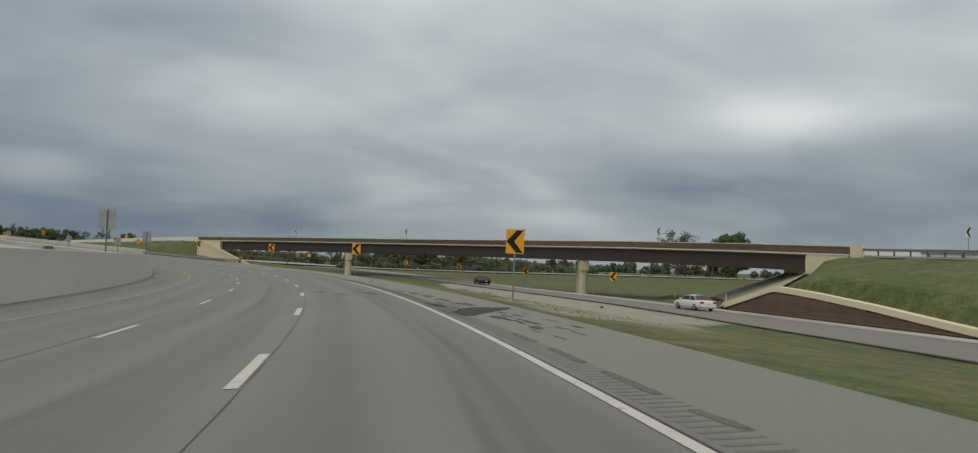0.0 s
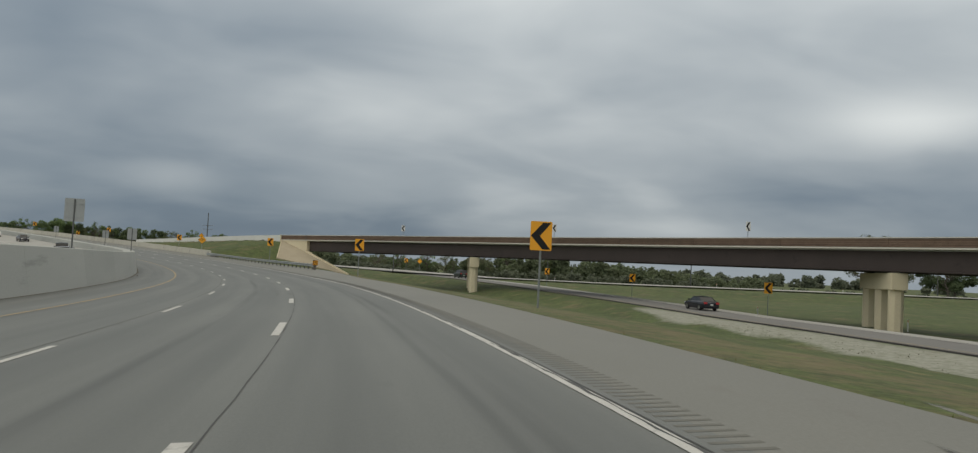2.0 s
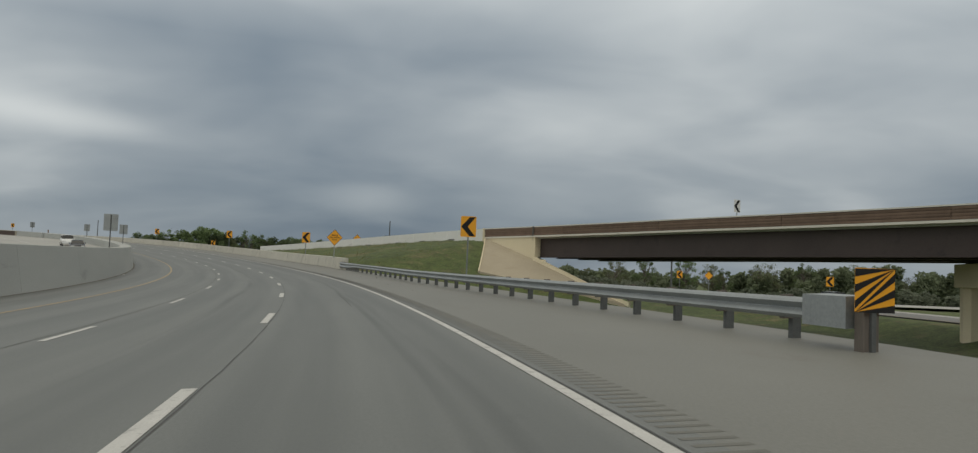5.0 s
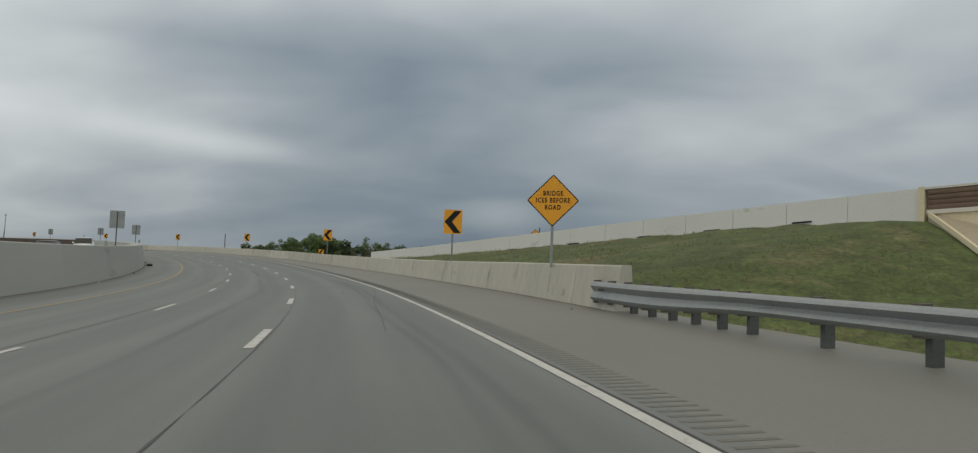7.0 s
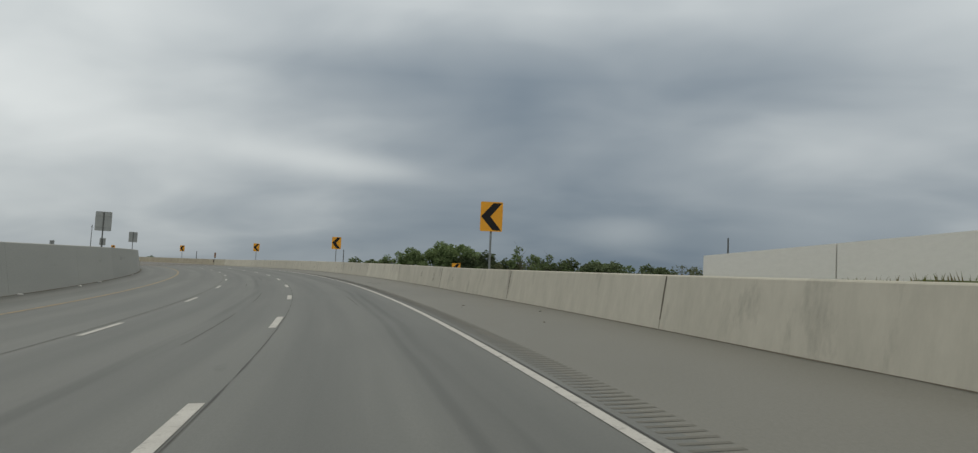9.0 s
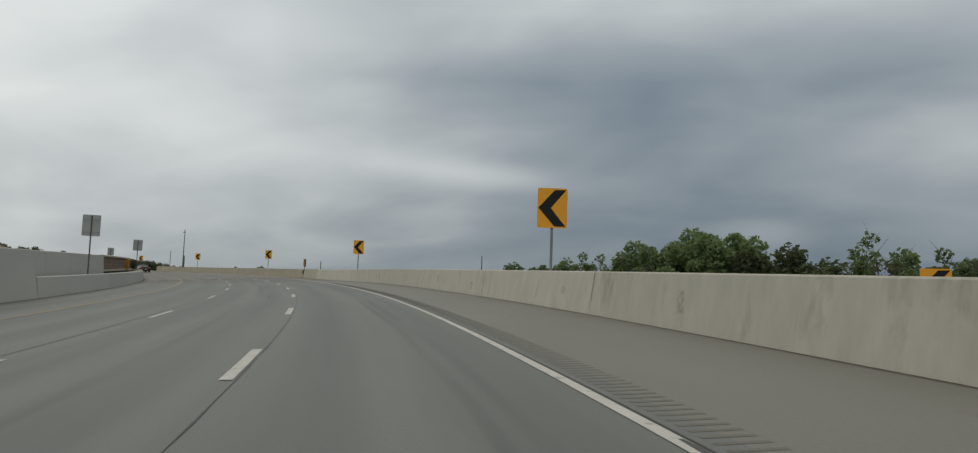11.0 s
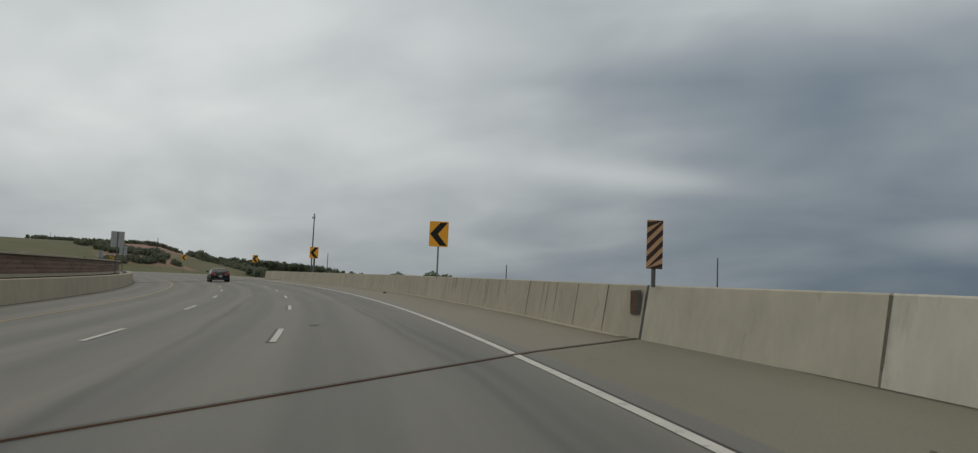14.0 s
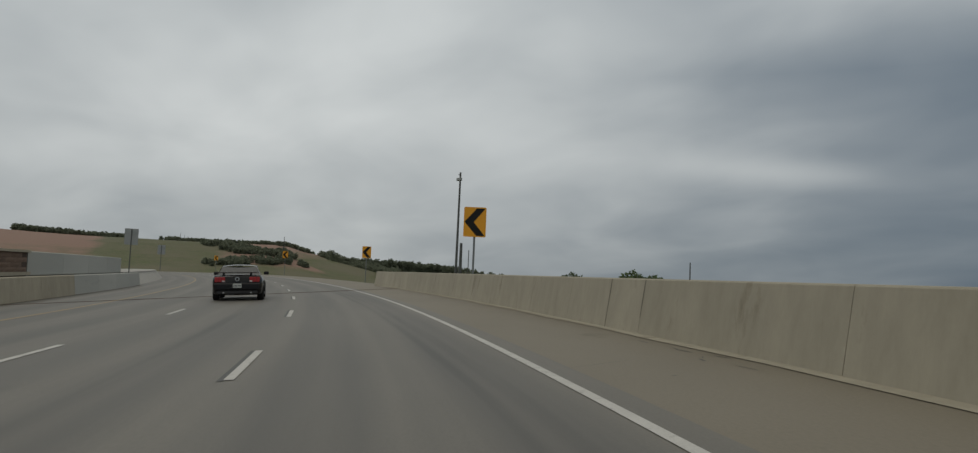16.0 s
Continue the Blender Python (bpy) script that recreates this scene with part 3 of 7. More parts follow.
def thin_out(name):
    """A stain lets the pavement show through towards its rim, in flecks."""
    n, l = M[name].node_tree.nodes, M[name].node_tree.links
    b, out = n["Principled BSDF"], n["Material Output"]
    at, tc, t = n.new("ShaderNodeAttribute"), n.new("ShaderNodeTexCoord"), n.new("ShaderNodeTexNoise")
    at.attribute_name = "fade"
    t.inputs["Scale"].default_value, t.inputs["Detail"].default_value, t.inputs["Roughness"].default_value = 7.0, 6, 0.7
    l.new(tc.outputs["Object"], t.inputs["Vector"])
    k = n.new("ShaderNodeMath")
    k.operation = "MULTIPLY_ADD"
    l.new(t.outputs[0], k.inputs[0])
    k.inputs[1].default_value = 0.9
    l.new(at.outputs["Fac"], k.inputs[2])
    rg = n.new("ShaderNodeMapRange")
    rg.interpolation_type = "SMOOTHSTEP"
    rg.inputs[1].default_value, rg.inputs[2].default_value = 0.45, 1.25
    l.new(k.outputs[0], rg.inputs[0])
    tr, mix = n.new("ShaderNodeBsdfTransparent"), n.new("ShaderNodeMixShader")
    l.new(rg.outputs[0], mix.inputs[0])
    l.new(b.outputs[0], mix.inputs[1])
    l.new(tr.outputs[0], mix.inputs[2])
    l.new(mix.outputs[0], out.inputs["Surface"])


for name in ("stain", "old_stain", "lane_stain", "rubber_mark", "tyre_mark", "wall_run"):
    thin_out(name)


def let_through(name, share):
    """Leaves let part of the light through."""
    n, l = M[name].node_tree.nodes, M[name].node_tree.links
    b, out = n["Principled BSDF"], n["Material Output"]
    tr, mix = n.new("ShaderNodeBsdfTranslucent"), n.new("ShaderNodeMixShader")
    l.new(b.inputs["Base Color"].links[0].from_socket, tr.inputs["Color"])
    mix.inputs[0].default_value = share
    l.new(b.outputs[0], mix.inputs[1])
    l.new(tr.outputs[0], mix.inputs[2])
    l.new(mix.outputs[0], out.inputs["Surface"])


for name in ("leaf", "leaf_dark", "leaf_spring", "far_leaf", "wood_far"):
    let_through(name, 0.45)


# ---------------------------------------------------------------- making meshes
def mesh_of(name, verts, faces, mat, uvs=None, flat=True):
    me = bpy.data.meshes.new(name)
    me.from_pydata([tuple(v) for v in verts], [], faces)
    if uvs is not None:
        layer = me.uv_layers.new(name="UVMap")
        for loop in me.loops:
            layer.data[loop.index].uv = uvs[loop.vertex_index]
    for k in (mat if isinstance(mat, (list, tuple)) else [mat]):
        me.materials.append(M[k])
    if not flat:
        me.shade_smooth()
    me.update()
    return me


def thing(name, label="", category="", group="", kind="", at=None):
    ob = new(name)
    if at is not None:
        ob.matrix_world = at
    return tagged(ob, label, category, group, kind)


def part(name, data, parent, label=""):
    """A mesh (or a bmesh with a material's name) as one object under a thing or a part."""
    if isinstance(data, tuple):
        bm, mat = data
        me = bpy.data.meshes.new(name)
        bmesh.ops.recalc_face_normals(bm, faces=bm.faces)
        bm.to_mesh(me)
        bm.free()
        me.materials.append(M[mat])
        data = me
    ob = new(name, data)
    ob.parent = parent
    return tagged(ob, label) if label else ob


def box(bm, x0, x1, y0, y1, z0, z1, bevel=0.0):
    r = bmesh.ops.create_cube(bm, size=1.0, matrix=Matrix.Translation(((x0 + x1) / 2, (y0 + y1) / 2, (z0 + z1) / 2)) @ Matrix.Diagonal((x1 - x0, y1 - y0, z1 - z0, 1)))
    if bevel:
        es = list({e for v in r["verts"] for e in v.link_edges})
        bmesh.ops.bevel(bm, geom=es, offset=bevel, segments=1, affect="EDGES")
    return r["verts"]


def boxed(x0, x1, y0, y1, z0, z1, bevel=0.0):
    bm = bmesh.new()
    box(bm, x0, x1, y0, y1, z0, z1, bevel)
    return bm


def tube(bm, a, b, r0, r1, n=8):
    a, b = Vector(a), Vector(b)
    q = (b - a).to_track_quat("Z", "Y").to_matrix().to_4x4()
    bmesh.ops.create_cone(bm, cap_ends=True, segments=n, radius1=r0, radius2=r1, depth=(b - a).length, matrix=Matrix.Translation((a + b) / 2) @ q)


def sweep(name, mat, s0, s1, step, profile, where=P, closed=True, caps=True, flat=True):
    """A profile of (u, dz) points carried along a line; the texture runs in metres."""
    n = max(1, int(round((s1 - s0) / step)))
    k = len(profile)
    verts, uvs, faces = [], [], []
    run = [0.0]
    for a, b in zip(profile, profile[1:]):
        run.append(run[-1] + math.hypot(b[0] - a[0], b[1] - a[1]))
    unit = 1.0 if where is not F else math.radians(1) * FR
    for i in range(n + 1):
        s = s0 + (s1 - s0) * i / n
        for j, (u, dz) in enumerate(profile):
            verts.append(where(s, u, dz))
            uvs.append((s * unit, run[j]))
    m = k if closed else k - 1
    for i in range(n):
        for j in range(m):
            a, b = i * k + j, i * k + (j + 1) % k
            faces.append((a, a + k, b + k, b))
    if closed and caps:
        faces.append(tuple(range(k)))
        faces.append(tuple(n * k + j for j in reversed(range(k))))
    return mesh_of(name, verts, faces, mat, uvs, flat)


def ribbon(name, mat, s0, s1, u0, u1, dz, step=3.0, where=P, edges=None):
    """A flat band; edges gives both sides as functions of s."""
    n = max(1, int(round((s1 - s0) / step)))
    verts, uvs, faces = [], [], []
    for i in range(n + 1):
        s = s0 + (s1 - s0) * i / n
        a, b = edges(s) if edges else (u0, u1)
        for u in (a, b):
            verts.append(where(s, u, dz))
            uvs.append((s, u))
    for i in range(n):
        faces.append((2 * i, 2 * i + 1, 2 * i + 3, 2 * i + 2))
    return mesh_of(name, verts, faces, mat, uvs)


# ---------------------------------------------------------------- ground
def build_ground():
    def axis(lo, hi, step, far):
        a = list(np.arange(lo, hi + 0.1, step))
        d, v = step, hi
        while v < far:
            d *= 1.25
            v += d
            a.append(v)
        d, v = step, lo
        while v > -far:
            d *= 1.25
            v -= d
            a.insert(0, v)
        return np.array(a)
    xs, ys = axis(-330, 75, 1.8, 4600), axis(-15, 420, 1.8, 4600)
    gx, gy = np.meshgrid(xs, ys)
    gz = ground_z(gx, gy)
    s, u = road_su(gx, gy)
    du = u - np.interp(s, LOW_S, LOW_U)
    rough = 0.05 * np.sin(gx * 2.1 + np.sin(gy * 1.3) * 2) * np.sin(gy * 1.7)
    gz = gz + np.where((u > 8.5) & (np.abs(du) > 6.5), rough, 0)
    nx, ny = len(xs), len(ys)
    verts = np.stack([gx.ravel(), gy.ravel(), gz.ravel()], 1)
    idx = np.arange(nx * ny).reshape(ny, nx)
    faces = np.stack([idx[:-1, :-1].ravel(), idx[:-1, 1:].ravel(), idx[1:, 1:].ravel(), idx[1:, :-1].ravel()], 1)
    me = bpy.data.meshes.new("ground")
    me.from_pydata(verts.tolist(), [], faces.tolist())
    me.materials.append(M["ground"])
    me.shade_smooth()
    ang = np.degrees(np.arctan2(gy - FY, gx - FX))
    off = np.hypot(gx - FX, gy - FY) - FR
    wave = 0.6 * np.sin(s * 0.21) + 0.4 * np.sin(s * 0.57 + 1)
    g_in = np.interp(s, [10, 14, 20, 43, 50, 75, 85, 96, 106, 114, 125], [7.6, 6.4, 7.0, 8.0, 11.0, 25.0, 26.6, 28.0, 28.8, 32.0, 36.0]) + wave
    g_out = np.minimum(np.interp(s, [10, 20, 40, 52], [9.0, 13.0, 23.0, 40.0]), np.interp(s, LOW_S, LOW_U) + low_edge(s) + 0.6)
    masks = {
        "gravel": 0.86 * smooth(g_in - 0.9, g_in + 0.9, u) * smooth(g_out + 1.2, g_out - 1.2, u) * smooth(7, 15, s) * smooth(132, 116, s) + 0.15 * np.exp(-((u - 5.6) / 1.0) ** 2) * (s < 130),
        "soil": 0.6 * np.exp(-((u - 8.5) / 5.5) ** 2) * (s < 136) + 0.6 * np.exp(-((off + 13) / 4) ** 2) * np.exp(-((ang - 54.0) / 2.5) ** 2) + 0.45 * smooth(24, 17, ang) * (off > 6),
        "dry": 0.55 * smooth(230, 330, np.hypot(gx + 225, gy - 347)) * smooth(2.5, 2.6, np.arctan2(gy - 347, gx + 225) % 6.2832) * smooth(3.95, 3.7, np.arctan2(gy - 347, gx + 225) % 6.2832),
        "clay": smooth(330, 370, np.hypot(gx + 225, gy - 347)) * smooth(700, 560, np.hypot(gx + 225, gy - 347)) * 0.75 * (smooth(3.0, 3.06, np.arctan2(gy - 347, gx + 225) % 6.2832) * smooth(3.5, 3.3, np.arctan2(gy - 347, gx + 225) % 6.2832) + smooth(2.78, 2.81, np.arctan2(gy - 347, gx + 225) % 6.2832) * smooth(2.93, 2.89, np.arctan2(gy - 347, gx + 225) % 6.2832)),
    }
    for k, v in masks.items():
        at = me.attributes.new(k, "FLOAT", "POINT")
        at.data.foreach_set("value", np.ascontiguousarray(v.ravel(), dtype=np.float32))
    tagged(new("ground", me), "uneven roadside grass with gravel and bare soil", "ground", kind="structure")


build_ground()

# ---------------------------------------------------------------- the road
JOINT_1, JOINT_2 = 392.4, 481.0          # the bridge lies between them
SKEW = 1.047                              # its joints cross the road at a slant


def slanted(s, u, dz=0.0):
    """Like P, with the lines across the road slanted near the first joint."""
    return P(s + SKEW * (u - 5) * max(0.0, 1 - abs(s - JOINT_1) / 60), u, dz)


road = thing("road", "three-lane concrete motorway banked round a left-hand bend", "road", kind="structure")
APPROACH = 367.9                         # the slab before the bridge begins here


def approach(f, u, dz=0.0):
    """Between the slab's straight joint (f = 0) and the bridge's slanted one (f = 1)."""
    return P(APPROACH + 0.13 * u + (JOINT_1 + SKEW * (u - 5) - APPROACH - 0.13 * u) * f, u, dz)


def approach_mesh(name, mat, us):
    n, vs, uvs, fs = 12, [], [], []
    for i in range(n + 1):
        for u in us:
            vs.append(approach(i / n, u))
            uvs.append((APPROACH + 24.8 * i / n, u))
    for i in range(n):
        for j in range(len(us) - 1):
            k = i * len(us) + j
            fs.append((k, k + 1, k + len(us) + 1, k + len(us)))
    return mesh_of(name, vs, fs, mat, uvs)


part("lanes", ribbon("lanes", "asphalt", -60, APPROACH, 0, 0, 0.0, 3, where=lambda s, u, dz: P(s + 0.13 * u * max(0.0, 1 - (APPROACH - s) / 30), u, dz), edges=lambda s: (-11.8, 2.55)), road)
part("lanes", approach_mesh("lanes", "approach_slab", [-11.8, -8, -5, -1.2, 2.55]), road, "stained concrete approach slab before the bridge")
part("lanes", ribbon("lanes", "bridge_deck", JOINT_1, 760, 0, 0, 0.0, 3, where=slanted, edges=lambda s: (-11.8, 2.55)), road, "tan concrete bridge deck with dark wheel tracks")
part("shoulder", ribbon("shoulder", "shoulder", -60, APPROACH, 0, 0, 0.0, 3, where=lambda s, u, dz: P(s + 0.13 * u * max(0.0, 1 - (APPROACH - s) / 30), u, dz), edges=lambda s: (2.55, paved_edge(s))), road)
part("shoulder", approach_mesh("shoulder", "approach_shoulder", [2.55, 3.8, 5.0, 6.6]), road, "olive concrete shoulder before the bridge")
part("shoulder", ribbon("shoulder", "bridge_shoulder", JOINT_1, 760, 0, 0, 0.0, 3, where=slanted, edges=lambda s: (2.55, paved_edge(s))), road, "tan concrete shoulder on the bridge")
part("slab_joint", sweep("slab_joint", "tar", -11.4, 2.6, 1.2, [(-0.012, 0.006), (0.012, 0.006), (0.012, -0.03), (-0.012, -0.03)], where=lambda v, w, dz: P(APPROACH + 0.13 * v + w + 0.015 * math.sin(v * 5), v, dz)), road)
part("slab_edge", sweep("slab_edge", "shoulder", -60, 140, 3, [(0.0, 0.0), (0.0, -0.3)], where=lambda s, u, dz: P(s, paved_edge(s) + u, dz), closed=False), road)
part("edge_line", ribbon("edge_line", "white_paint", -60, 760, 2.11, 2.23, 0.006, 3), road, "worn white edge line")
part("edge_groove", ribbon("edge_groove", "tar", -60, JOINT_1 - 0.4, 2.255, 2.275, 0.005, 3), road)
part("median_line", ribbon("median_line", "yellow_paint", -60, 760, -8.05, -7.92, 0.006, 3), road, "faded yellow line")
part("lane_seam", ribbon("lane_seam", "tar", -60, APPROACH, 0, 0, 0.005, 1.2, edges=lambda s: (-1.155 + 0.008 * math.sin(s * 2.3) * math.sin(s * 0.37), -1.14 + 0.008 * math.sin(s * 3.1 + 1))), road)
part("lane_seam", ribbon("lane_seam", "seam", -60, JOINT_1 - 12, -4.68, -4.66, 0.005, 3), road)
DASH, DASH_2 = 12.236, 12.44
for i in range(-5, 56):
    s = 0.9 + DASH * i
    if s > -58:
        on_deck = s > JOINT_1 - 1
        if on_deck:
            part("contrast_mark", ribbon("contrast_mark", "tar", s - 0.1, s + 3.3, -1.37, -1.3, 0.005, 1.5), road)
        part("lane_dash", ribbon("lane_dash", "white_paint", s, s + 3.3, -1.31 if on_deck else -1.33, -1.2 if on_deck else -1.18, 0.007, 1.5), road)
        s2 = 7.9 + DASH_2 * (i - 1)
        part("lane_dash", ribbon("lane_dash", "white_paint", s2, s2 + 3.2, -4.52, -4.40, 0.007, 1.5), road)
for s in (JOINT_1, JOINT_2):
    for k, half, mat in ((-0.05, 0.014, "rust"), (0.0, 0.03, "tar"), (0.055, 0.016, "steel_dark")):
        part("expansion_joint", sweep("expansion_joint", mat, -11.2, 5.3, 0.6, [(-half, 0.016), (half, 0.016), (half, -0.05), (-half, -0.05)],
             where=lambda v, w, dz, s=s, k=k: P(s + k + w + SKEW * (v - 5), v, dz)), road)


# grooves are flat strips, their shade put into a colour darker than the shoulder
def rumble_strip():
    verts, faces, uvs = [], [], []
    for i in range(int(373 / 0.21)):
        s = -12.0 + i * 0.21
        c = len(verts)
        for a, b in ((0, 0), (0.075, 0), (0.075, 0.4), (0, 0.4)):
            verts.append(P(s + a, 2.36 + b, 0.0025))
        faces.append((c, c + 3, c + 2, c + 1))
    return mesh_of("rumble_strip", verts, faces, "groove")


tagged(new("rumble_strip", rumble_strip()), "milled rumble grooves along the shoulder", "rumble strip", kind="stuff")


def blot(name, mat, s, u, length, width, seed, dz=0.004):
    """A long ragged mark on the pavement."""
    rnd = random.Random(seed)
    n = max(6, int(length / 0.35))
    verts, faces, uvs = [], [], []
    w = 0.0
    for i in range(n + 1):
        f = i / n
        w = 0.6 * w + 0.4 * rnd.uniform(-0.5, 0.5)
        h = width / 2 * (0.25 + 0.75 * math.sin(math.pi * min(1, max(0, f))) ** 0.6) * rnd.uniform(0.6, 1.25)
        for k in (-h, h):
            verts.append(P(s + f * length, u + w * width * 0.5 + k, dz))
            uvs.append((s + f * length, u + k))
        if i:
            a = 2 * i - 2
            faces.append((a, a + 1, a + 3, a + 2))
    return mesh_of(name, verts, faces, mat, uvs)


# an oil spill over the shoulder, drawn out by tyres
spill = thing("oil_spill", "dark oil spill smeared by tyres over the shoulder", "stain", at=Matrix.Identity(4))
rs = random.Random(5)


def faded(me, values):
    """Marks a stain's rim, where it thins out."""
    at = me.attributes.new("fade", "FLOAT", "POINT")
    at.data.foreach_set("value", values)
    return me


def streak(name, mat, s0, u0, s1, u1, width, seed, dz=0.003):
    """A print of a tyre: a straight band with ragged, thinning ends and edges."""
    rnd = random.Random(seed)
    n = max(4, int(abs(s1 - s0) / 0.12))
    thin = width < 0.06
    wide = width if thin else width * 1.35
    vs, fs, uvs, fade = [], [], [], []
    for i in range(n + 1):
        f = i / n
        ends = 0.45 + 0.55 * min(1, 8 * min(f, 1 - f) + 0.25)
        for k in (-1, -0.4, 0.4, 1):
            s, u = s0 + (s1 - s0) * f, u0 + (u1 - u0) * f + k * wide / 2 * ends * rnd.uniform(0.88, 1.06)
            vs.append(P(s, u, dz))
            uvs.append((s, u))
            fade.append(0.0 if thin else 1.0 if abs(k) == 1 or i in (0, n) else max(0.0, 1 - 7 * min(f, 1 - f)))
        if i:
            c = 4 * i - 4
            fs += [(c + k, c + k + 1, c + k + 5, c + k + 4) for k in range(3)]
    return faded(mesh_of(name, vs, fs, mat, uvs), fade)


def pool_mesh(outline, seed):
    """A spill with a softly lobed, ragged rim."""
    rnd = random.Random(seed)
    n = len(outline)
    rim = []
    for i in range(n):
        p = [Vector(outline[(i + k) % n]) for k in (-1, 0, 1, 2)]
        for j in range(9):
            f = j / 9
            q = p[1] + 0.5 * f * (p[2] - p[0] + f * (2 * p[0] - 5 * p[1] + 4 * p[2] - p[3] + f * (3 * (p[1] - p[2]) + p[3] - p[0])))
            rim.append((q.x - 0.75 + rnd.gauss(0, 0.05), q.y - 0.06 + rnd.gauss(0, 0.018)))
    cs, cu = sum(q[0] for q in rim) / len(rim), sum(q[1] for q in rim) / len(rim)
    vs, uvs, fs = [P(cs, cu, 0.007)], [(cs, cu)], []
    m = len(rim)
    for share in (0.8, 1.08):
        for q in rim:
            q = (cs + (q[0] - cs) * share, cu + (q[1] - cu) * share)
            vs.append(P(q[0], q[1], 0.007))
            uvs.append(q)
    for i in range(m):
        j = (i + 1) % m
        fs += [(0, i + 1, j + 1), (i + 1, m + i + 1, m + j + 1, j + 1)]
    return faded(mesh_of("pool", vs, fs, "stain", uvs), [0.0] * (m + 1) + [1.0] * m)


part("pool", pool_mesh([(15.6, 3.4), (15.3, 4.0), (15.0, 4.4), (14.1, 4.15), (13.1, 3.5), (12.4, 3.05), (12.0, 2.85), (12.05, 2.66), (12.5, 2.62), (13.1, 2.6), (14.2, 2.78)], 3), spill)
PRINTS = [(24.5, 3.23, 21.9, 3.14), (24.5, 3.36, 22.2, 3.4), (21.5, 3.4, 19.7, 3.46), (21.1, 3.17, 19.8, 3.26), (27.6, 3.1, 24.9, 3.06), (27.5, 3.23, 25.3, 3.32), (30.1, 2.97, 28.0, 3.04),
          (18.3, 3.44, 16.2, 3.54), (18.5, 3.64, 16.2, 3.68), (21.5, 3.38, 19.2, 3.44), (18.2, 2.58, 16.0, 2.83), (17.8, 2.75, 15.4, 2.98), (12.0, 3.3, 9.9, 3.4), (13.2, 3.68, 12.4, 3.75), (12.1, 3.5, 11.2, 3.66), (12.2, 3.8, 11.3, 3.9), (10.2, 3.6, 8.8, 3.68), (8.6, 3.37, 7.7, 3.4)]
for i, (a, b, c, d) in enumerate(PRINTS):
    part("print", streak("print", "old_stain" if a > 19 else "stain", a - 0.75, b - 0.06, c - 0.75, d - 0.06, 0.14 if a > 19 else 0.12, 40 + i), spill)
for i, (a, b, c, d) in enumerate([(27.56, 0.02, 25.6, 0.5), (28.4, 0.21, 26.3, 0.7), (30.8, -0.77, 29.0, -0.33), (31.2, -0.44, 29.4, -0.07), (29.5, 1.22, 25.4, 1.95), (7.2, 2.77, 5.4, 2.77), (4.7, 2.78, 2.6, 2.74), (2.1, 2.75, 0.2, 2.75), (-0.4, 2.74, -1.4, 2.82), (-2.2, 2.78, -4.2, 2.8)]):
    part("print", streak("print", "rubber_mark" if i > 4 else "lane_stain", a - 0.75, b - 0.06, c - 0.75, d - 0.06, 0.13 if i > 4 else 0.17, 70 + i), spill)
for i in range(26):
    s, u = rs.uniform(13.45, 18.65), rs.uniform(2.36, 3.29)
    part("smear", streak("smear", "stain" if i % 3 else "rubber_mark", s, u, s - rs.uniform(0.8, 2.4), u + rs.uniform(0.02, 0.14), rs.uniform(0.03, 0.09), 120 + i), spill)
for i in range(12):
    s, u = rs.uniform(11.65, 13.45), rs.uniform(2.24, 2.64)
    part("smear", streak("smear", "stain" if i % 2 else "rubber_mark", s, u, s - rs.uniform(0.2, 0.7), u + rs.uniform(0.05, 0.3), rs.uniform(0.03, 0.07), 160 + i), spill)
for i in range(22):
    s, u = rs.uniform(5.75, 12.25), rs.uniform(3.14, 4.14)
    part("smear", streak("smear", "stain" if i % 2 else "rubber_mark", s, u, s - rs.uniform(0.3, 1.2), u + rs.uniform(-0.04, 0.06), rs.uniform(0.03, 0.1), 190 + i), spill)

marks = thing("tyre_marks", "long dark tyre marks along the lanes", "stain")
for i in range(7):
    s = rs.uniform(60, 360)
    part("mark", blot("mark", "rubber_mark", s, rs.choice((0.55, 0.75, 1.75, -2.4, -3.0, 0.2)) + rs.uniform(-0.3, 0.3), rs.uniform(4, 10), rs.uniform(0.03, 0.06), 300 + i, 0.0035), marks)
for s0, pts in ((199, ((0, 0.72), (3, 0.84), (6.5, 0.95), (10, 1.1), (14, 1.45), (18, 1.8), (22, 2.1))),):
    vs, fs = [], []
    for i, (a, u) in enumerate(pts):
        w = 0.009
        vs += [P(s0 + a, u - w, 0.0055), P(s0 + a, u + w, 0.0055)]
        if i:
            fs.append((2 * i - 2, 2 * i - 1, 2 * i + 1, 2 * i))
    part("skid", mesh_of("skid", vs, fs, "tar"), marks)
for i, (s, u, length, width) in enumerate(((82.0, -1.75, 0.3, 0.2), (82.8, -1.3, 0.25, 0.16), (81.9, -1.28, 0.3, 0.22), (98.5, -0.9, 0.4, 0.25), (97.6, -1.7, 0.3, 0.2), (396.5, -0.6, 0.5, 0.25), (216.0, 0.55, 0.3, 0.15), (289.0, 3.6, 0.5, 0.3), (287.6, 3.9, 0.4, 0.25), (286.4, 3.5, 0.3, 0.3))):
    part("patch", blot("patch", "lane_stain", s, u, length, width, 620 + i, 0.0045), marks)
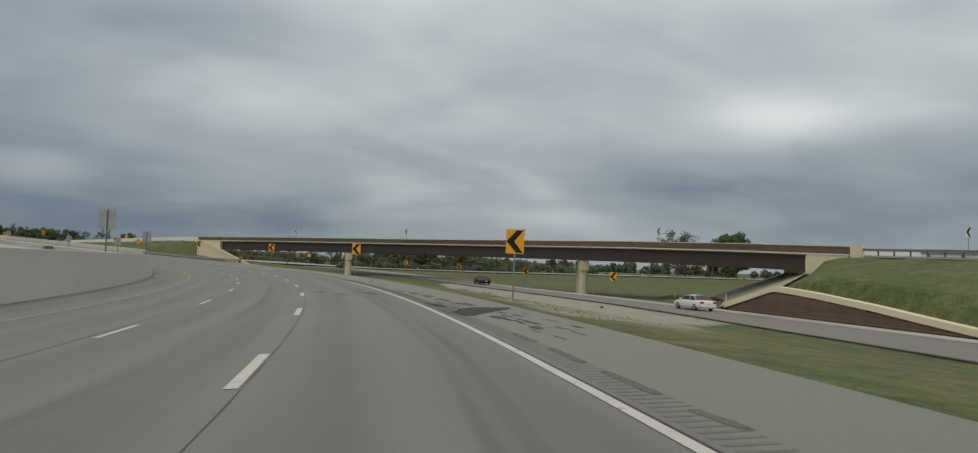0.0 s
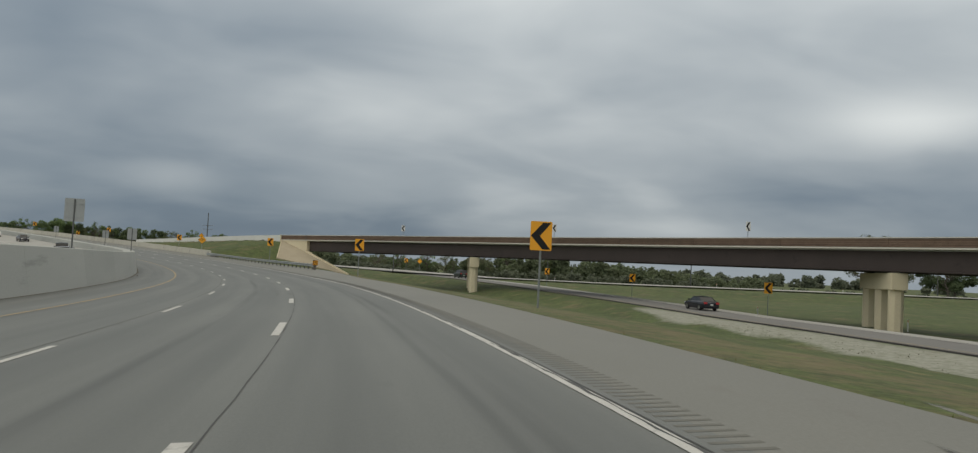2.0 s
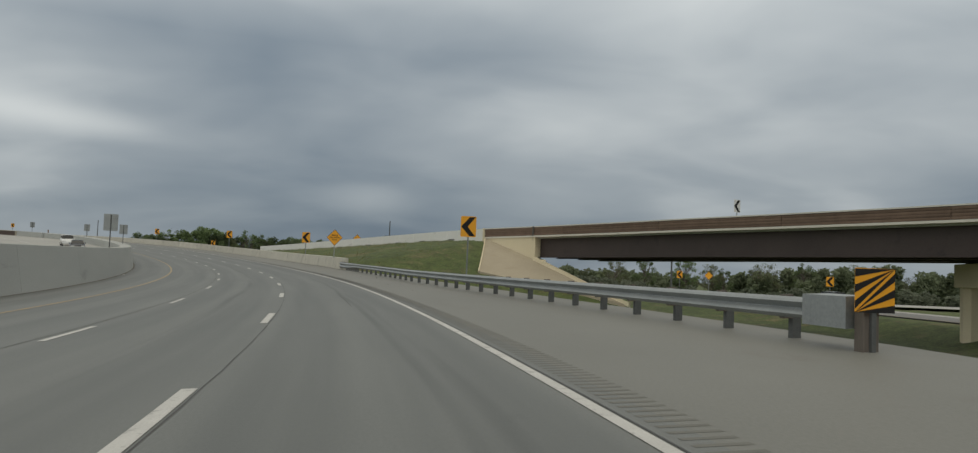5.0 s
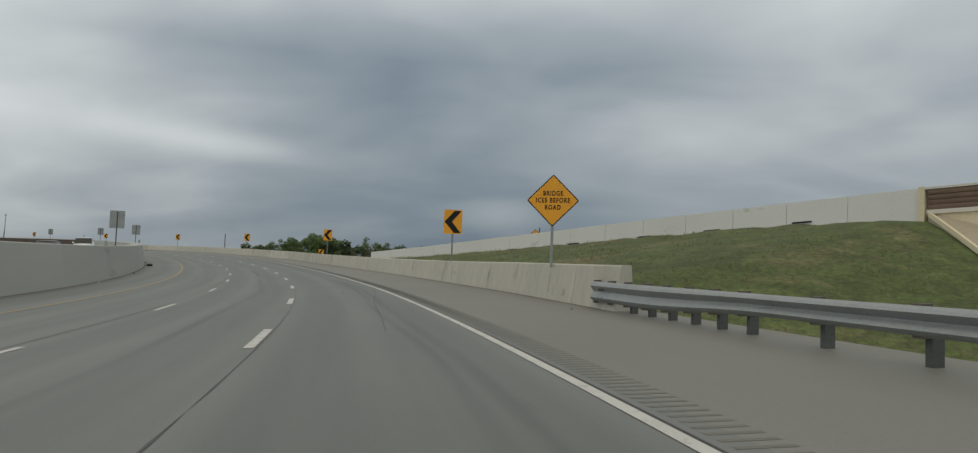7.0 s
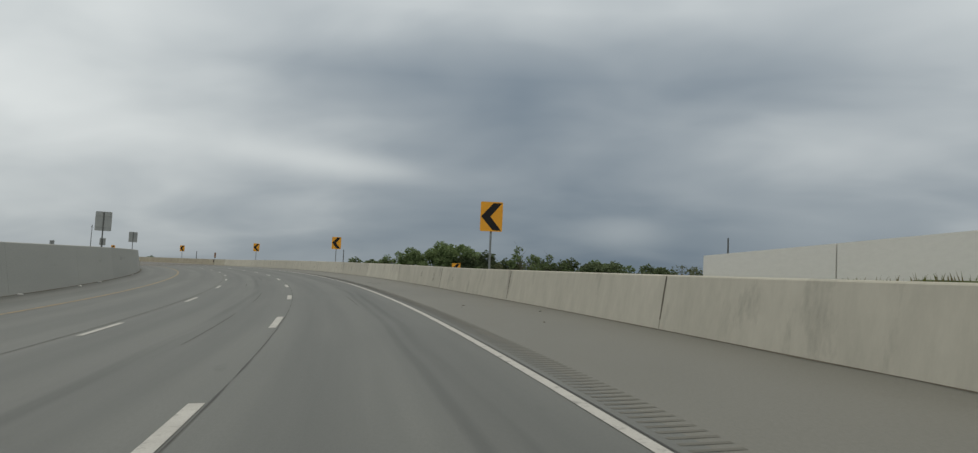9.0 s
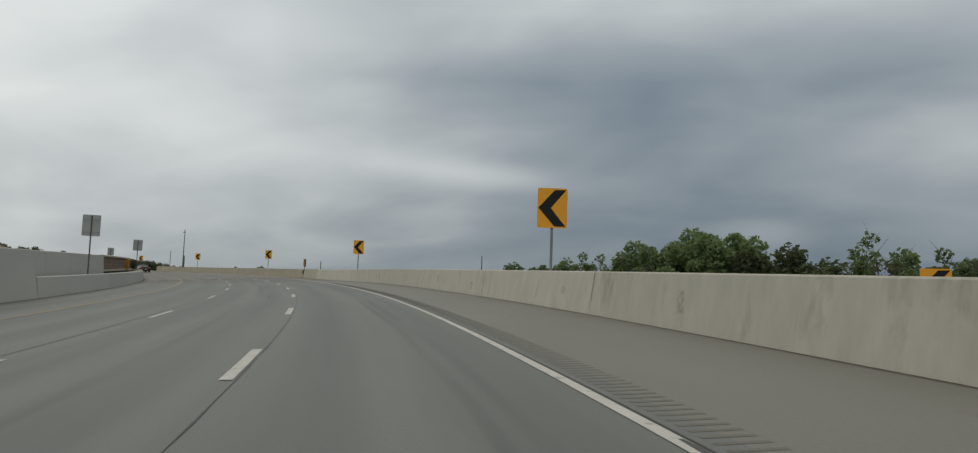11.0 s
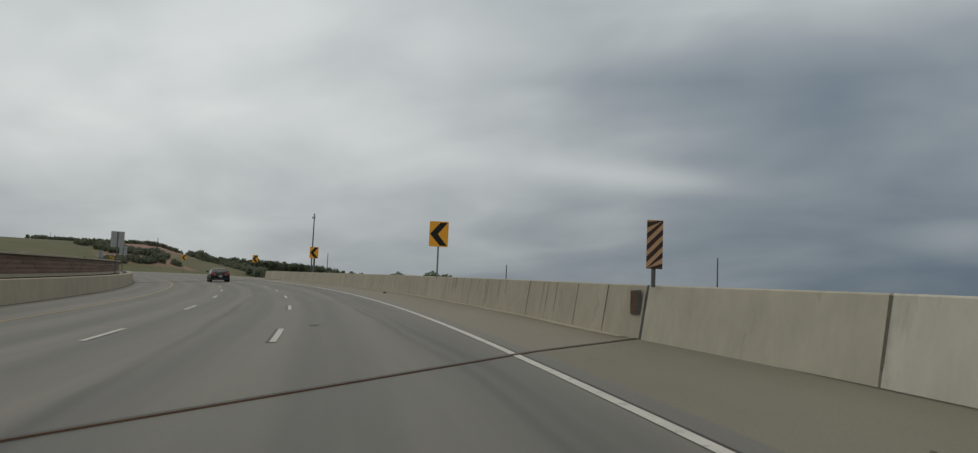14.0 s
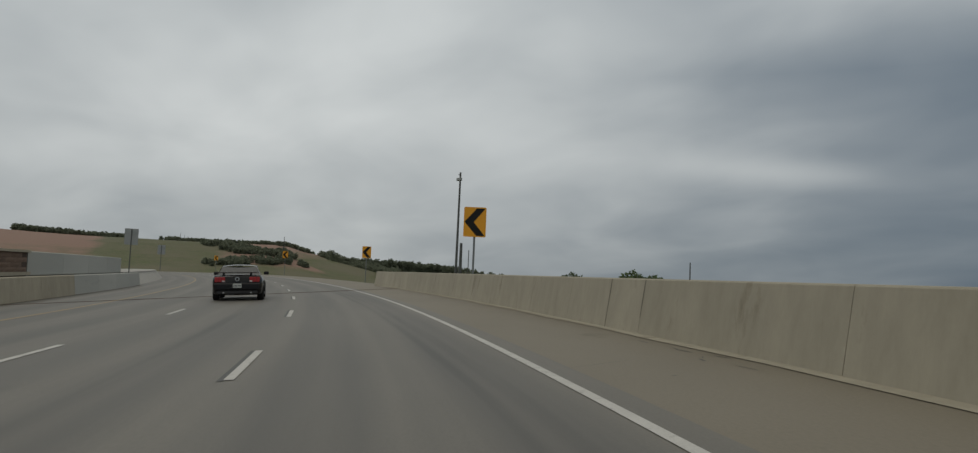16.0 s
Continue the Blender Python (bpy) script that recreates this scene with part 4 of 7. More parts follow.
for i, (s0, s1) in enumerate(((44.0, 60.0), (63.0, 96.0), (288.0, 303.0))):
    # the edge line has broken along its joint
    part("crack", ribbon("crack", "tar", s0, s1, 0, 0, 0.0075, 0.35, edges=lambda s: (2.185 + 0.02 * math.sin(s * 5.3) * math.sin(s * 1.7), 2.2 + 0.022 * math.sin(s * 4.1 + 1) * math.sin(s * 2.3) + 0.012)), marks)
for i in range(16):
    s, u = rs.uniform(205, 384), rs.uniform(3.3, 5.2)
    part("pit", streak("pit", "rubber_mark" if i % 2 else "stain", s, u, s + rs.uniform(0.05, 0.22), u + rs.uniform(-0.05, 0.05), rs.uniform(0.02, 0.06), 500 + i, 0.004), marks)
for i in range(30):
    s, u = rs.uniform(392, 470), rs.uniform(2.8, 4.7)
    part("pit", streak("pit", "tar", s, u, s + rs.uniform(0.03, 0.14), u + rs.uniform(-0.08, 0.08), rs.uniform(0.02, 0.05), 400 + i, 0.004), marks)
part("crack", streak("crack", "tar", 422.7, 1.75, 425.0, 5.0, 0.022, 77, 0.005), marks)
part("crack", streak("crack", "tar", 441.6, 2.5, 442.3, 3.5, 0.016, 79, 0.005), marks)
for i in range(16):
    s, u = rs.uniform(428, 447), rs.uniform(4.3, 4.8)
    part("crack", streak("crack", "tar", s, u, s - rs.uniform(0.15, 0.5), u + rs.uniform(-0.08, 0.08), rs.uniform(0.015, 0.035), 540 + i, 0.004), marks)
# dark arcs where tyres came off the shoulder
for i, (a, b, c, d, w) in enumerate(((54.0, 5.05, 49.5, 4.2, 0.1), (49.8, 4.25, 45.4, 3.6, 0.13), (45.7, 3.64, 42.0, 3.12, 0.16), (42.3, 3.14, 39.4, 2.93, 0.16), (42.2, 3.32, 39.4, 3.22, 0.13), (39.0, 3.21, 34.5, 3.1, 0.12), (52.5, 3.9, 47.5, 3.2, 0.08), (47.0, 3.15, 42.6, 2.86, 0.1))):
    part("tyre_mark", streak("tyre_mark", "tyre_mark", a, b, c, d, w, 600 + i, 0.007), marks)
for i, (a, b, c, d, w) in enumerate(((28.9, 0.85, 24.6, 1.6, 0.16), (27.8, 1.5, 27.4, 1.85, 0.22), (31.2, 1.3, 30.5, 1.55, 0.2), (33.1, -1.42, 31.6, -1.12, 0.16))):
    part("tyre_mark", streak("tyre_mark", "lane_stain", a, b, c, d, w, 640 + i, 0.005), marks)
part("crack", streak("crack", "tar", 409.2, 3.1, 409.4, 4.0, 0.03, 78, 0.005), marks)

# ---------------------------------------------------------------- walls along the road
right_wall = thing("barrier_right", "pale concrete single-slope barrier, stained at its joints", "barrier", kind="structure")
left_wall = thing("median_wall", "tall weathered grey concrete median wall", "wall", kind="structure")


def barrier_line(s, u, dz=0.0):
    """The barrier swings out and in a little along the shoulder."""
    return P(s, u + float(np.interp(s, [200, 240, 290, 330, 376, 386], [0.1, 0.12, -0.03, -0.12, -0.3, -0.38])), dz)


def wall_panels(parent, mat, s0, s1, size, prof, gap=0.012, stain=0.0, seed=1, where=P):
    rnd = random.Random(seed)
    n = max(1, int(round((s1 - s0) / size)))
    for i in range(n):
        a, b = s0 + (s1 - s0) * i / n, s0 + (s1 - s0) * (i + 1) / n
        part("panel", sweep("panel", mat, a + gap, b - gap, 1.5, prof, where=where), parent)
        spots = [b] if stain and rnd.random() < stain else []
        if stain >= 1.0:
            spots += [a + (b - a) * rnd.uniform(0.2, 0.8) for _ in range(rnd.choice((0, 1, 1, 2)))]
        for b in spots:
            (u0, z0), (u1, z1) = prof[0], prof[1]
            h = rnd.uniform(0.35, 1.0)
            w = rnd.uniform(0.014, 0.036)
            vs = []
            for f in (1.0, 1 - h * 0.5, 1 - h):
                k = w * (1 if f == 1.0 else rnd.uniform(0.7, 1.1) if f > 1 - h else 0.6)
                for sg in (-k, k):
                    q = where(b + sg, u0 + (u1 - u0) * f - 0.004, z0 + (z1 - z0) * f)
                    vs.append(q)
            part("stain", mesh_of("stain", vs, [(0, 1, 3, 2), (2, 3, 5, 4)], "wall_stain"), parent)


part("gutter", ribbon("gutter", "wall_stain", 203, JOINT_1 - 0.3, 5.6, 5.78, 0.005, 2, edges=lambda s: (5.69 + 0.04 * math.sin(s * 1.7) * math.sin(s * 0.31), 5.8), where=barrier_line), right_wall, "line of dirt at the barrier's foot")
part("gutter", ribbon("gutter", "concrete_tan", JOINT_1 + 0.6, 490, 0, 0, 0.01, 2, edges=lambda s: (4.9 + 0.04 * math.sin(s * 0.9), 5.2)), right_wall, "pale mortar fillet at the barrier's foot")
part("gutter", ribbon("gutter", "wall_stain", -60, 500, 0, 0, 0.005, 2, edges=lambda s: (-11.4, -11.18 + 0.07 * math.sin(s * 0.7) * math.sin(s * 0.23))), left_wall, "dirt along the wall's foot")
PROFILE = [(5.74, -0.12), (5.9, 0.98), (5.92, 1.0), (6.12, 1.0), (6.14, 0.98), (6.22, -0.12)]
RIGHT_JOINTS = [202.2, 205.4, 221.4, 231.1, 243.4, 255.6, 267.9, 280.2, 292.4, 304.2, 316.3, 328.4, 341.6, 355.1, 368.7, 386.16]
for i, (a, b) in enumerate(zip(RIGHT_JOINTS, RIGHT_JOINTS[1:])):
    wall_panels(right_wall, "concrete", a, b, 30, PROFILE, gap=0.012, stain=0.8 if i > 1 else 0.0, seed=30 + i, where=barrier_line)
ON_BRIDGE = [(u - 0.62, z * 0.98) for u, z in PROFILE]
part("panel", sweep("panel", "concrete_approach", 386.2, JOINT_1 - 0.03, 1.0, PROFILE, where=lambda s, u, dz: P(s, u - 0.38 - 0.24 * (s - 386.2) / 6.3, dz * (1 - 0.02 * (s - 386.2) / 6.3))), right_wall)
part("panel", sweep("panel", "concrete_tan", JOINT_1 + 0.02, JOINT_1 + 0.93, 0.4, PROFILE, where=lambda s, u, dz: P(s, u - 0.38 - 0.24 * (s - 386.2) / 6.3, dz * (1 - 0.02 * (s - 386.2) / 6.3))), right_wall)
part("joint_filler", sweep("joint_filler", "tar", JOINT_1 - 0.05, JOINT_1 + 0.04, 0.09, PROFILE, where=lambda s, u, dz: P(s, u - 0.38 - 0.24 * (s - 386.2) / 6.3 - 0.006, dz * 0.98 + 0.002)), right_wall, "dark filler in the wall's expansion joint")
BRIDGE_JOINTS = [JOINT_1 + 0.95, 396.4, 398.8, 400.6, 404.1, 407.1, 409.7, 411.6, 413.2, 417.3, 419.6, 423.2, 426.6, 430.4, 434.5, 440.3, 446.4, 448.2, 450.9, 454.4, 458.3, 462.6, 466.4, 470.8, 475.1, 479.0, 483.6, 488.1, 492.0]
for i, (a, b) in enumerate(zip(BRIDGE_JOINTS, BRIDGE_JOINTS[1:])):
    wall_panels(right_wall, "concrete_tan", a, b, 30, ON_BRIDGE, gap=0.007, stain=1.0 if a < 425 else 0.6, seed=60 + i)
# old water runs and rubbed patches on the barrier
rb = random.Random(41)
RUNS = [(207.7, 0.1, 0.97, 0.03), (207.2, 0.12, 0.5, 0.05), (206.2, 0.25, 0.42, 0.08)] + [(rb.uniform(212, 384), rb.uniform(0.1, 0.4), rb.uniform(0.6, 0.98), rb.uniform(0.02, 0.4)) for _ in range(14)]
for s, w, top, low in RUNS:
    vs, fade = [], []
    for row in range(5):
        f = row / 4
        for k in (-1, -0.4, 0.4, 1):
            z = top + (low - top) * f
            vs.append(barrier_line(s + k * w * rb.uniform(0.7, 1.2), 5.757 + 0.1455 * z - 0.006, z))
            fade.append(1.0 if abs(k) == 1 or row in (0, 4) else 0.58)
    part("stain", faded(mesh_of("stain", vs, [(4 * a + b, 4 * a + b + 1, 4 * a + b + 5, 4 * a + b + 4) for a in range(4) for b in range(3)], "wall_run"), fade), right_wall)
wall_panels(left_wall, "concrete_grey", -60, 335, 12.0, [(-11.30, -0.15), (-11.65, 1.97), (-11.70, 2.0), (-12.70, 2.0), (-12.75, 1.97), (-12.75, -0.3)], stain=0.0)
wall_panels(left_wall, "concrete_grey", 335, JOINT_1, 6.0, [(-11.30, -0.15), (-11.42, 0.85), (-11.46, 0.88), (-12.10, 0.88), (-12.10, -0.3)])
wall_panels(left_wall, "concrete_tan", JOINT_1, 476, 6.0, [(-11.30, -0.15), (-11.42, 0.92), (-11.46, 0.95), (-11.90, 0.95), (-11.90, -0.3)])
wall_panels(left_wall, "concrete_grey", 476, 500, 6.0, [(-11.30, -0.15), (-11.42, 0.92), (-11.46, 0.95), (-11.90, 0.95), (-11.90, -0.3)])
wall_panels(left_wall, "concrete_grey", 335, 358, 6.0, [(-12.40, -0.3), (-12.55, 2.02), (-12.60, 2.05), (-13.10, 2.05), (-13.10, -0.3)])
wall_panels(left_wall, "concrete_grey", 473, 500, 6.0, [(-12.70, -0.3), (-12.75, 2.02), (-12.80, 2.05), (-13.20, 2.05), (-13.20, -0.3)])
# the twin bridge's parapet with its stone-faced panel
parapet = thing("parapet", "bridge parapet faced with brown split stone", "parapet", kind="structure")
part("core", sweep("core", "brown_joint", 358, 473, 2.5, [(-12.77, 0.0), (-12.77, 2.0), (-13.15, 2.0), (-13.15, 0.0)]), parapet)
part("ledge", sweep("ledge", "concrete_tan", 358, 473, 2.5, [(-12.58, 0.98), (-12.58, 1.13), (-12.80, 1.13), (-12.80, 0.98)]), parapet)
part("coping", sweep("coping", "concrete_tan", 358, 473, 2.5, [(-12.62, 1.98), (-12.62, 2.08), (-13.20, 2.08), (-13.20, 1.98)]), parapet)
part("end_post", sweep("end_post", "concrete_tan", 357.4, 358.2, 0.4, [(-12.56, 0.9), (-12.56, 2.09), (-13.22, 2.09), (-13.22, 0.9)]), parapet)

# ---------------------------------------------------------------- split stone on the twin bridge's parapet
def stone_mesh(seed, w, h, d):
    rnd = random.Random(seed)
    bm = bmesh.new()
    nx = 4
    grid = []
    for j in range(3):
        row = []
        for i in range(nx + 1):
            inner = 0 < i < nx and j == 1
            row.append(bm.verts.new((-w / 2 + w * i / nx, -(d * (rnd.uniform(0.75, 1.15) if inner else rnd.uniform(0.35, 0.6))), -h / 2 + h * j / 2)))
        grid.append(row)
    for j in range(2):
        for i in range(nx):
            bm.faces.new((grid[j][i], grid[j][i + 1], grid[j + 1][i + 1], grid[j + 1][i]))
    back = [bm.verts.new((x, 0.02, z)) for x, z in ((-w / 2, -h / 2), (w / 2, -h / 2), (w / 2, h / 2), (-w / 2, h / 2))]
    bm.faces.new((*grid[0][::-1], back[0], back[1]))
    bm.faces.new((*grid[2], back[2], back[3]))
    me = bpy.data.meshes.new("stone")
    bm.to_mesh(me)
    bm.free()
    me.materials.append(M["brown_stone"])
    return me


STONES = [stone_mesh(i, 1.52, 0.2, 0.045) for i in range(5)]
rs = random.Random(12)
for row in range(4):
    for i in range(75):
        s = 358.9 + i * 1.53 + (0.76 if row % 2 else 0)
        if s > 472.4:
            continue
        st = part("stone", rs.choice(STONES), parapet)
        q = P(s, -12.77, 1.13 + 0.105 + row * 0.211)
        a = turn_at(s)
        ax = Vector((-math.sin(a), math.cos(a), (road_z(s + 1) - road_z(s - 1)) / 2)).normalized()
        ou = -Vector((math.cos(a), math.sin(a), 0))
        m = Matrix((ax, ou, ax.cross(ou))).transposed().to_4x4()
        st.matrix_world = Matrix.Translation(q) @ m

# ---------------------------------------------------------------- the other carriageway behind the median wall
other = thing("far_carriageway", "pale concrete carriageway beyond the median wall", "road", kind="structure")
part("pavement", ribbon("pavement", "far_road", -60, 760, -31.0, -12.5, 0.98, 4), other)
part("median", sweep("median", "far_road", 500.1, 760, 4, [(-11.7, 0.0), (-12.6, 0.97)], closed=False), other)
part("edge_line", ribbon("edge_line", "white_paint", -60, 760, -29.0, -28.85, 0.99, 4), other)
part("lane_line", ribbon("lane_line", "white_paint", -60, 760, -21.5, -21.35, 0.99, 4), other)

# ---------------------------------------------------------------- flyover
# coping and ledge: pale concrete, with the sky light on their tops coloured in
M["pale_band"] = material("pale_band", (0.6, 0.57, 0.5), (0.68, 0.65, 0.58), 0.4, 0.85, bump=0.08, fine=14, coords="UV", c3=(0.5, 0.47, 0.41), spots=0.64)
flyover = thing("flyover", "curved flyover with brown stone parapet and dark steel girders", "bridge", kind="structure")
A0, A9 = 17.76, 50.4                    # the parapet's ends
AB0, AB9 = 18.91, 48.85                 # the abutments' faces
part("deck", sweep("deck", "far_road", -14, 59.9, 0.5, [(0.35, -0.98), (10.2, -0.98), (10.2, -1.2), (0.35, -1.2)], where=F), flyover)
for k in range(4):
    lo, hi = -0.9 + 0.2 * k, -0.9 + 0.2 * (k + 1)
    for j in range(14):
        a, b = A0 + (A9 - A0) * j / 14, A0 + (A9 - A0) * (j + 1) / 14
        bump = 0.015 * ((k * 5 + j * 3) % 4)
        part("stone_course", sweep("stone_course", "brown_stone", a + 0.004, b - 0.004, 0.4, [(0.0 - bump, lo + 0.012), (-0.012 - bump, lo + 0.1), (0.0 - bump, hi - 0.012), (0.06, hi - 0.012), (0.06, lo + 0.012)], where=F), flyover)
part("parapet_core", sweep("parapet_core", "brown_joint", A0, A9, 0.5, [(0.03, -0.92), (0.03, -0.08), (0.35, -0.08), (0.35, -0.92)], where=F), flyover)
part("coping", sweep("coping", "pale_band", A0 - 0.02, A9 + 0.02, 0.5, [(-0.06, -0.09), (-0.06, 0.0), (0.42, 0.0), (0.42, -0.09)], where=F), flyover)
part("ledge", sweep("ledge", "pale_band", A0, A9, 0.5, [(-0.1, -1.07), (-0.1, -0.91), (0.4, -0.91), (0.4, -1.1)], where=F), flyover)
part("rear_parapet", sweep("rear_parapet", "concrete_pale", A0 - 8, 59.9, 0.5, [(10.1, -1.0), (10.16, 0.0), (10.4, 0.0), (10.4, -1.15)], where=F), flyover)
for off in (0.75, 3.6, 6.6, 9.5):
    part("girder", sweep("girder", "girder", AB0 - 0.1, AB9 + 0.1, 0.5, [(off - 0.28, -3.05), (off - 0.28, -2.98), (off - 0.03, -2.96), (off - 0.03, -1.18), (off - 0.28, -1.16), (off - 0.28, -1.1), (off + 0.28, -1.1), (off + 0.28, -1.16), (off + 0.03, -1.18), (off + 0.03, -2.96), (off + 0.28, -2.98), (off + 0.28, -3.05)], where=F), flyover)


def wedge(name, mat, corners, off0, off1, skew=0.0):
    """A wall between two offsets, by corners of (ang, height)."""
    k = len(corners)
    vs = []
    for off in (off0, off1):
        for a, z in corners:
            q = F(a + skew * (off - off0), off)
            vs.append((q.x, q.y, z))
    fs = [tuple(range(k))[::-1], tuple(range(k, 2 * k))]
    for i in range(k):
        j = (i + 1) % k
        fs.append((i, j, k + j, k + i))
    return mesh_of(name, vs, fs, mat)


def top_at(a):
    return float(np.interp(a, RAMP_A, RAMP_TOP))


part("wing_wall", wedge("wing_wall", "cream", [(AB9, top_at(AB9) - 1.08), (A9 - 0.02, top_at(A9) - 0.93), (A9 - 0.02, 2.3), (AB9, 0.3)], 0.0, 0.8), flyover, "cream concrete wing wall")
part("wing_wall", wedge("wing_wall", "cream", [(A0 + 0.02, top_at(A0) - 0.93), (AB0, top_at(AB0) - 1.08), (AB0, 0.1), (A0 + 0.02, 2.0)], 0.0, 0.8), flyover, "cream concrete wing wall")
part("abutment", wedge("abutment", "cream", [(AB9 + 0.02, 3.05), (AB9 + 0.25, 3.05), (AB9 + 0.25, -0.2), (AB9 + 0.02, -0.2)], 0.06, 10.2, 0.23), flyover)
part("abutment", wedge("abutment", "cream", [(AB0 - 0.25, 2.3), (AB0 - 0.02, 2.3), (AB0 - 0.02, -0.6), (AB0 - 0.25, -0.6)], 0.06, 10.2, 0.23), flyover)
part("bearing_seat", wedge("bearing_seat", "cream", [(AB9 - 0.3, 0.98), (AB9 + 0.1, 0.98), (AB9 + 0.1, 0.2), (AB9 - 0.3, 0.2)], 0.1, 10.2, 0.23), flyover)
part("end_post", wedge("end_post", "cream", [(A0 - 0.3, top_at(A0) + 0.02), (A0 - 0.02, top_at(A0) + 0.02), (A0 - 0.02, 2.2), (A0 - 0.3, 2.2)], -0.08, 0.44), flyover)
part("end_post", wedge("end_post", "cream", [(A9 + 0.02, top_at(A9) + 0.02), (A9 + 0.07, top_at(A9) + 0.02), (A9 + 0.07, 2.4), (A9 + 0.02, 2.4)], -0.08, 0.44), flyover)
part("drain_pipe", wedge("drain_pipe", "steel_dark", [(AB9 + 0.03, 4.25), (AB9 + 0.06, 4.25), (AB9 + 0.06, 3.3), (AB9 + 0.03, 3.3)], -0.14, -0.11), flyover)


def pier(cols, base, cap_top):
    p = thing("pier", "cream concrete pier of three columns under a cap", "pier", "piers under the flyover")
    a, b = Vector(cols[0]).to_3d(), Vector(cols[-1]).to_3d()
    d = (b - a).normalized()
    ang = math.atan2(d.y, d.x)
    p.matrix_world = pose(a.x, a.y, base, 0, 0, math.degrees(ang))
    length = (b - a).length
    bm = boxed(-1.0, length + 1.0, -0.72, 0.72, cap_top - 1.55 - base, cap_top - base, 0.05)
    part("cap", (bm, "cream"), p)
    for c in cols:
        k = (Vector(c).to_3d() - a).length
        bm = bmesh.new()
        bmesh.ops.create_cone(bm, cap_ends=True, segments=8, radius1=0.66, radius2=0.66, depth=cap_top - 1.55 - base + 0.4, matrix=Matrix.Translation((k, 0, (cap_top - 1.55 - base - 0.4) / 2)) @ Matrix.Rotation(radians(22.5), 4, "Z"))
        part("column", (bm, "cream"), p)
    for i in range(3):
        part("bearing", (boxed(length * (i / 2) - 0.25, length * (i / 2) + 0.25, -0.3, 0.3, cap_top - base - 0.01, cap_top - base + 0.12), "steel_dark"), p)
    return p


pier([(-2.0, 184.0), (-2.25, 189.0), (-2.4, 194.2)], -4.3, 1.24)
pier([(35.7, 127.9), (36.4, 131.8), (37.2, 135.8)], -4.1, 1.1)


def slope_paving():
    slab = thing("slope_paving", "tan concrete slope paving below the abutment", "embankment", kind="structure")
    n = 14
    vs, fs = [], []
    for i in range(n + 1):
        f = i / n
        l = (A9 + (48.3 - A9) * 0.74 * f, -9.2 * 0.74 * f)
        r = (A9 - 0.1 + (46.45 - A9 + 0.1) * f, -0.02 + 0.2 * f)
        for j in range(n + 1):
            g = j / n
            q = F(l[0] + (r[0] - l[0]) * g, l[1] + (r[1] - l[1]) * g)
            z = float(ground_z(np.array([q.x]), np.array([q.y]))[0]) + 0.16
            vs.append((q.x, q.y, z))
    for i in range(n):
        for j in range(n):
            a = i * (n + 1) + j
            fs.append((a, a + 1, a + n + 2, a + n + 1))
    # its edges go down into the bank
    rim = [j for j in range(n + 1)] + [i * (n + 1) + n for i in range(1, n + 1)] + [n * (n + 1) + j for j in range(n - 1, -1, -1)] + [i * (n + 1) for i in range(n - 1, 0, -1)]
    c = len(vs)
    vs += [(vs[k][0], vs[k][1], vs[k][2] - 0.7) for k in rim]
    for i in range(len(rim)):
        j = (i + 1) % len(rim)
        fs.append((rim[i], c + i, c + j, rim[j]))
    part("slab", mesh_of("slab", vs, fs, "slope_paving"), slab)

    def kerb(p0, p1, w, h):
        vs, fs = [], []
        for i in range(n + 1):
            f = i / n
            a, o = p0[0] + (p1[0] - p0[0]) * f, p0[1] + (p1[1] - p0[1]) * f
            for k, dz in ((-w, -0.1), (-w, h), (w, h), (w, -0.1)):
                q = F(a + k * 0.1, o + k)
                z = float(ground_z(np.array([q.x]), np.array([q.y]))[0])
                vs.append((q.x, q.y, z + 0.16 + dz))
            if i:
                b = 4 * (i - 1)
                for k in range(4):
                    fs.append((b + k, b + (k + 1) % 4, b + 4 + (k + 1) % 4, b + 4 + k))
        fs += [(3, 2, 1, 0), tuple(4 * n + k for k in range(4))]
        return mesh_of("kerb", vs, fs, "cream")

    part("kerb", kerb((A9, 0.0), (A9 + (48.3 - A9) * 0.74, -6.8), 0.12, 0.1), slab)
    part("kerb", kerb((48.85, -0.1), (46.4, 0.3), 0.2, 0.3), slab)


slope_paving()

# the wall that carries the ramp down to the road
ramp_wall = thing("ramp_wall", "pale concrete retaining wall along the ramp", "wall", kind="structure")
for j in range(15):
    a, b = A9 + 0.08 + j * 0.62, A9 + 0.08 + (j + 1) * 0.62
    part("panel", sweep("panel", "concrete_pale", a + 0.003, b - 0.003, 0.3, [(0.0, -2.2), (0.04, 0.0), (0.34, 0.0), (0.34, -2.2)], where=F), ramp_wall)
for a in (51.55, 52.6, 53.55, 54.75, 56.0):
    part("scupper", sweep("scupper", "sign_black", a - 0.1, a + 0.1, 0.1, [(-0.05, -0.98), (-0.05, -0.92), (0.02, -0.92), (0.02, -0.98)], where=F), ramp_wall)

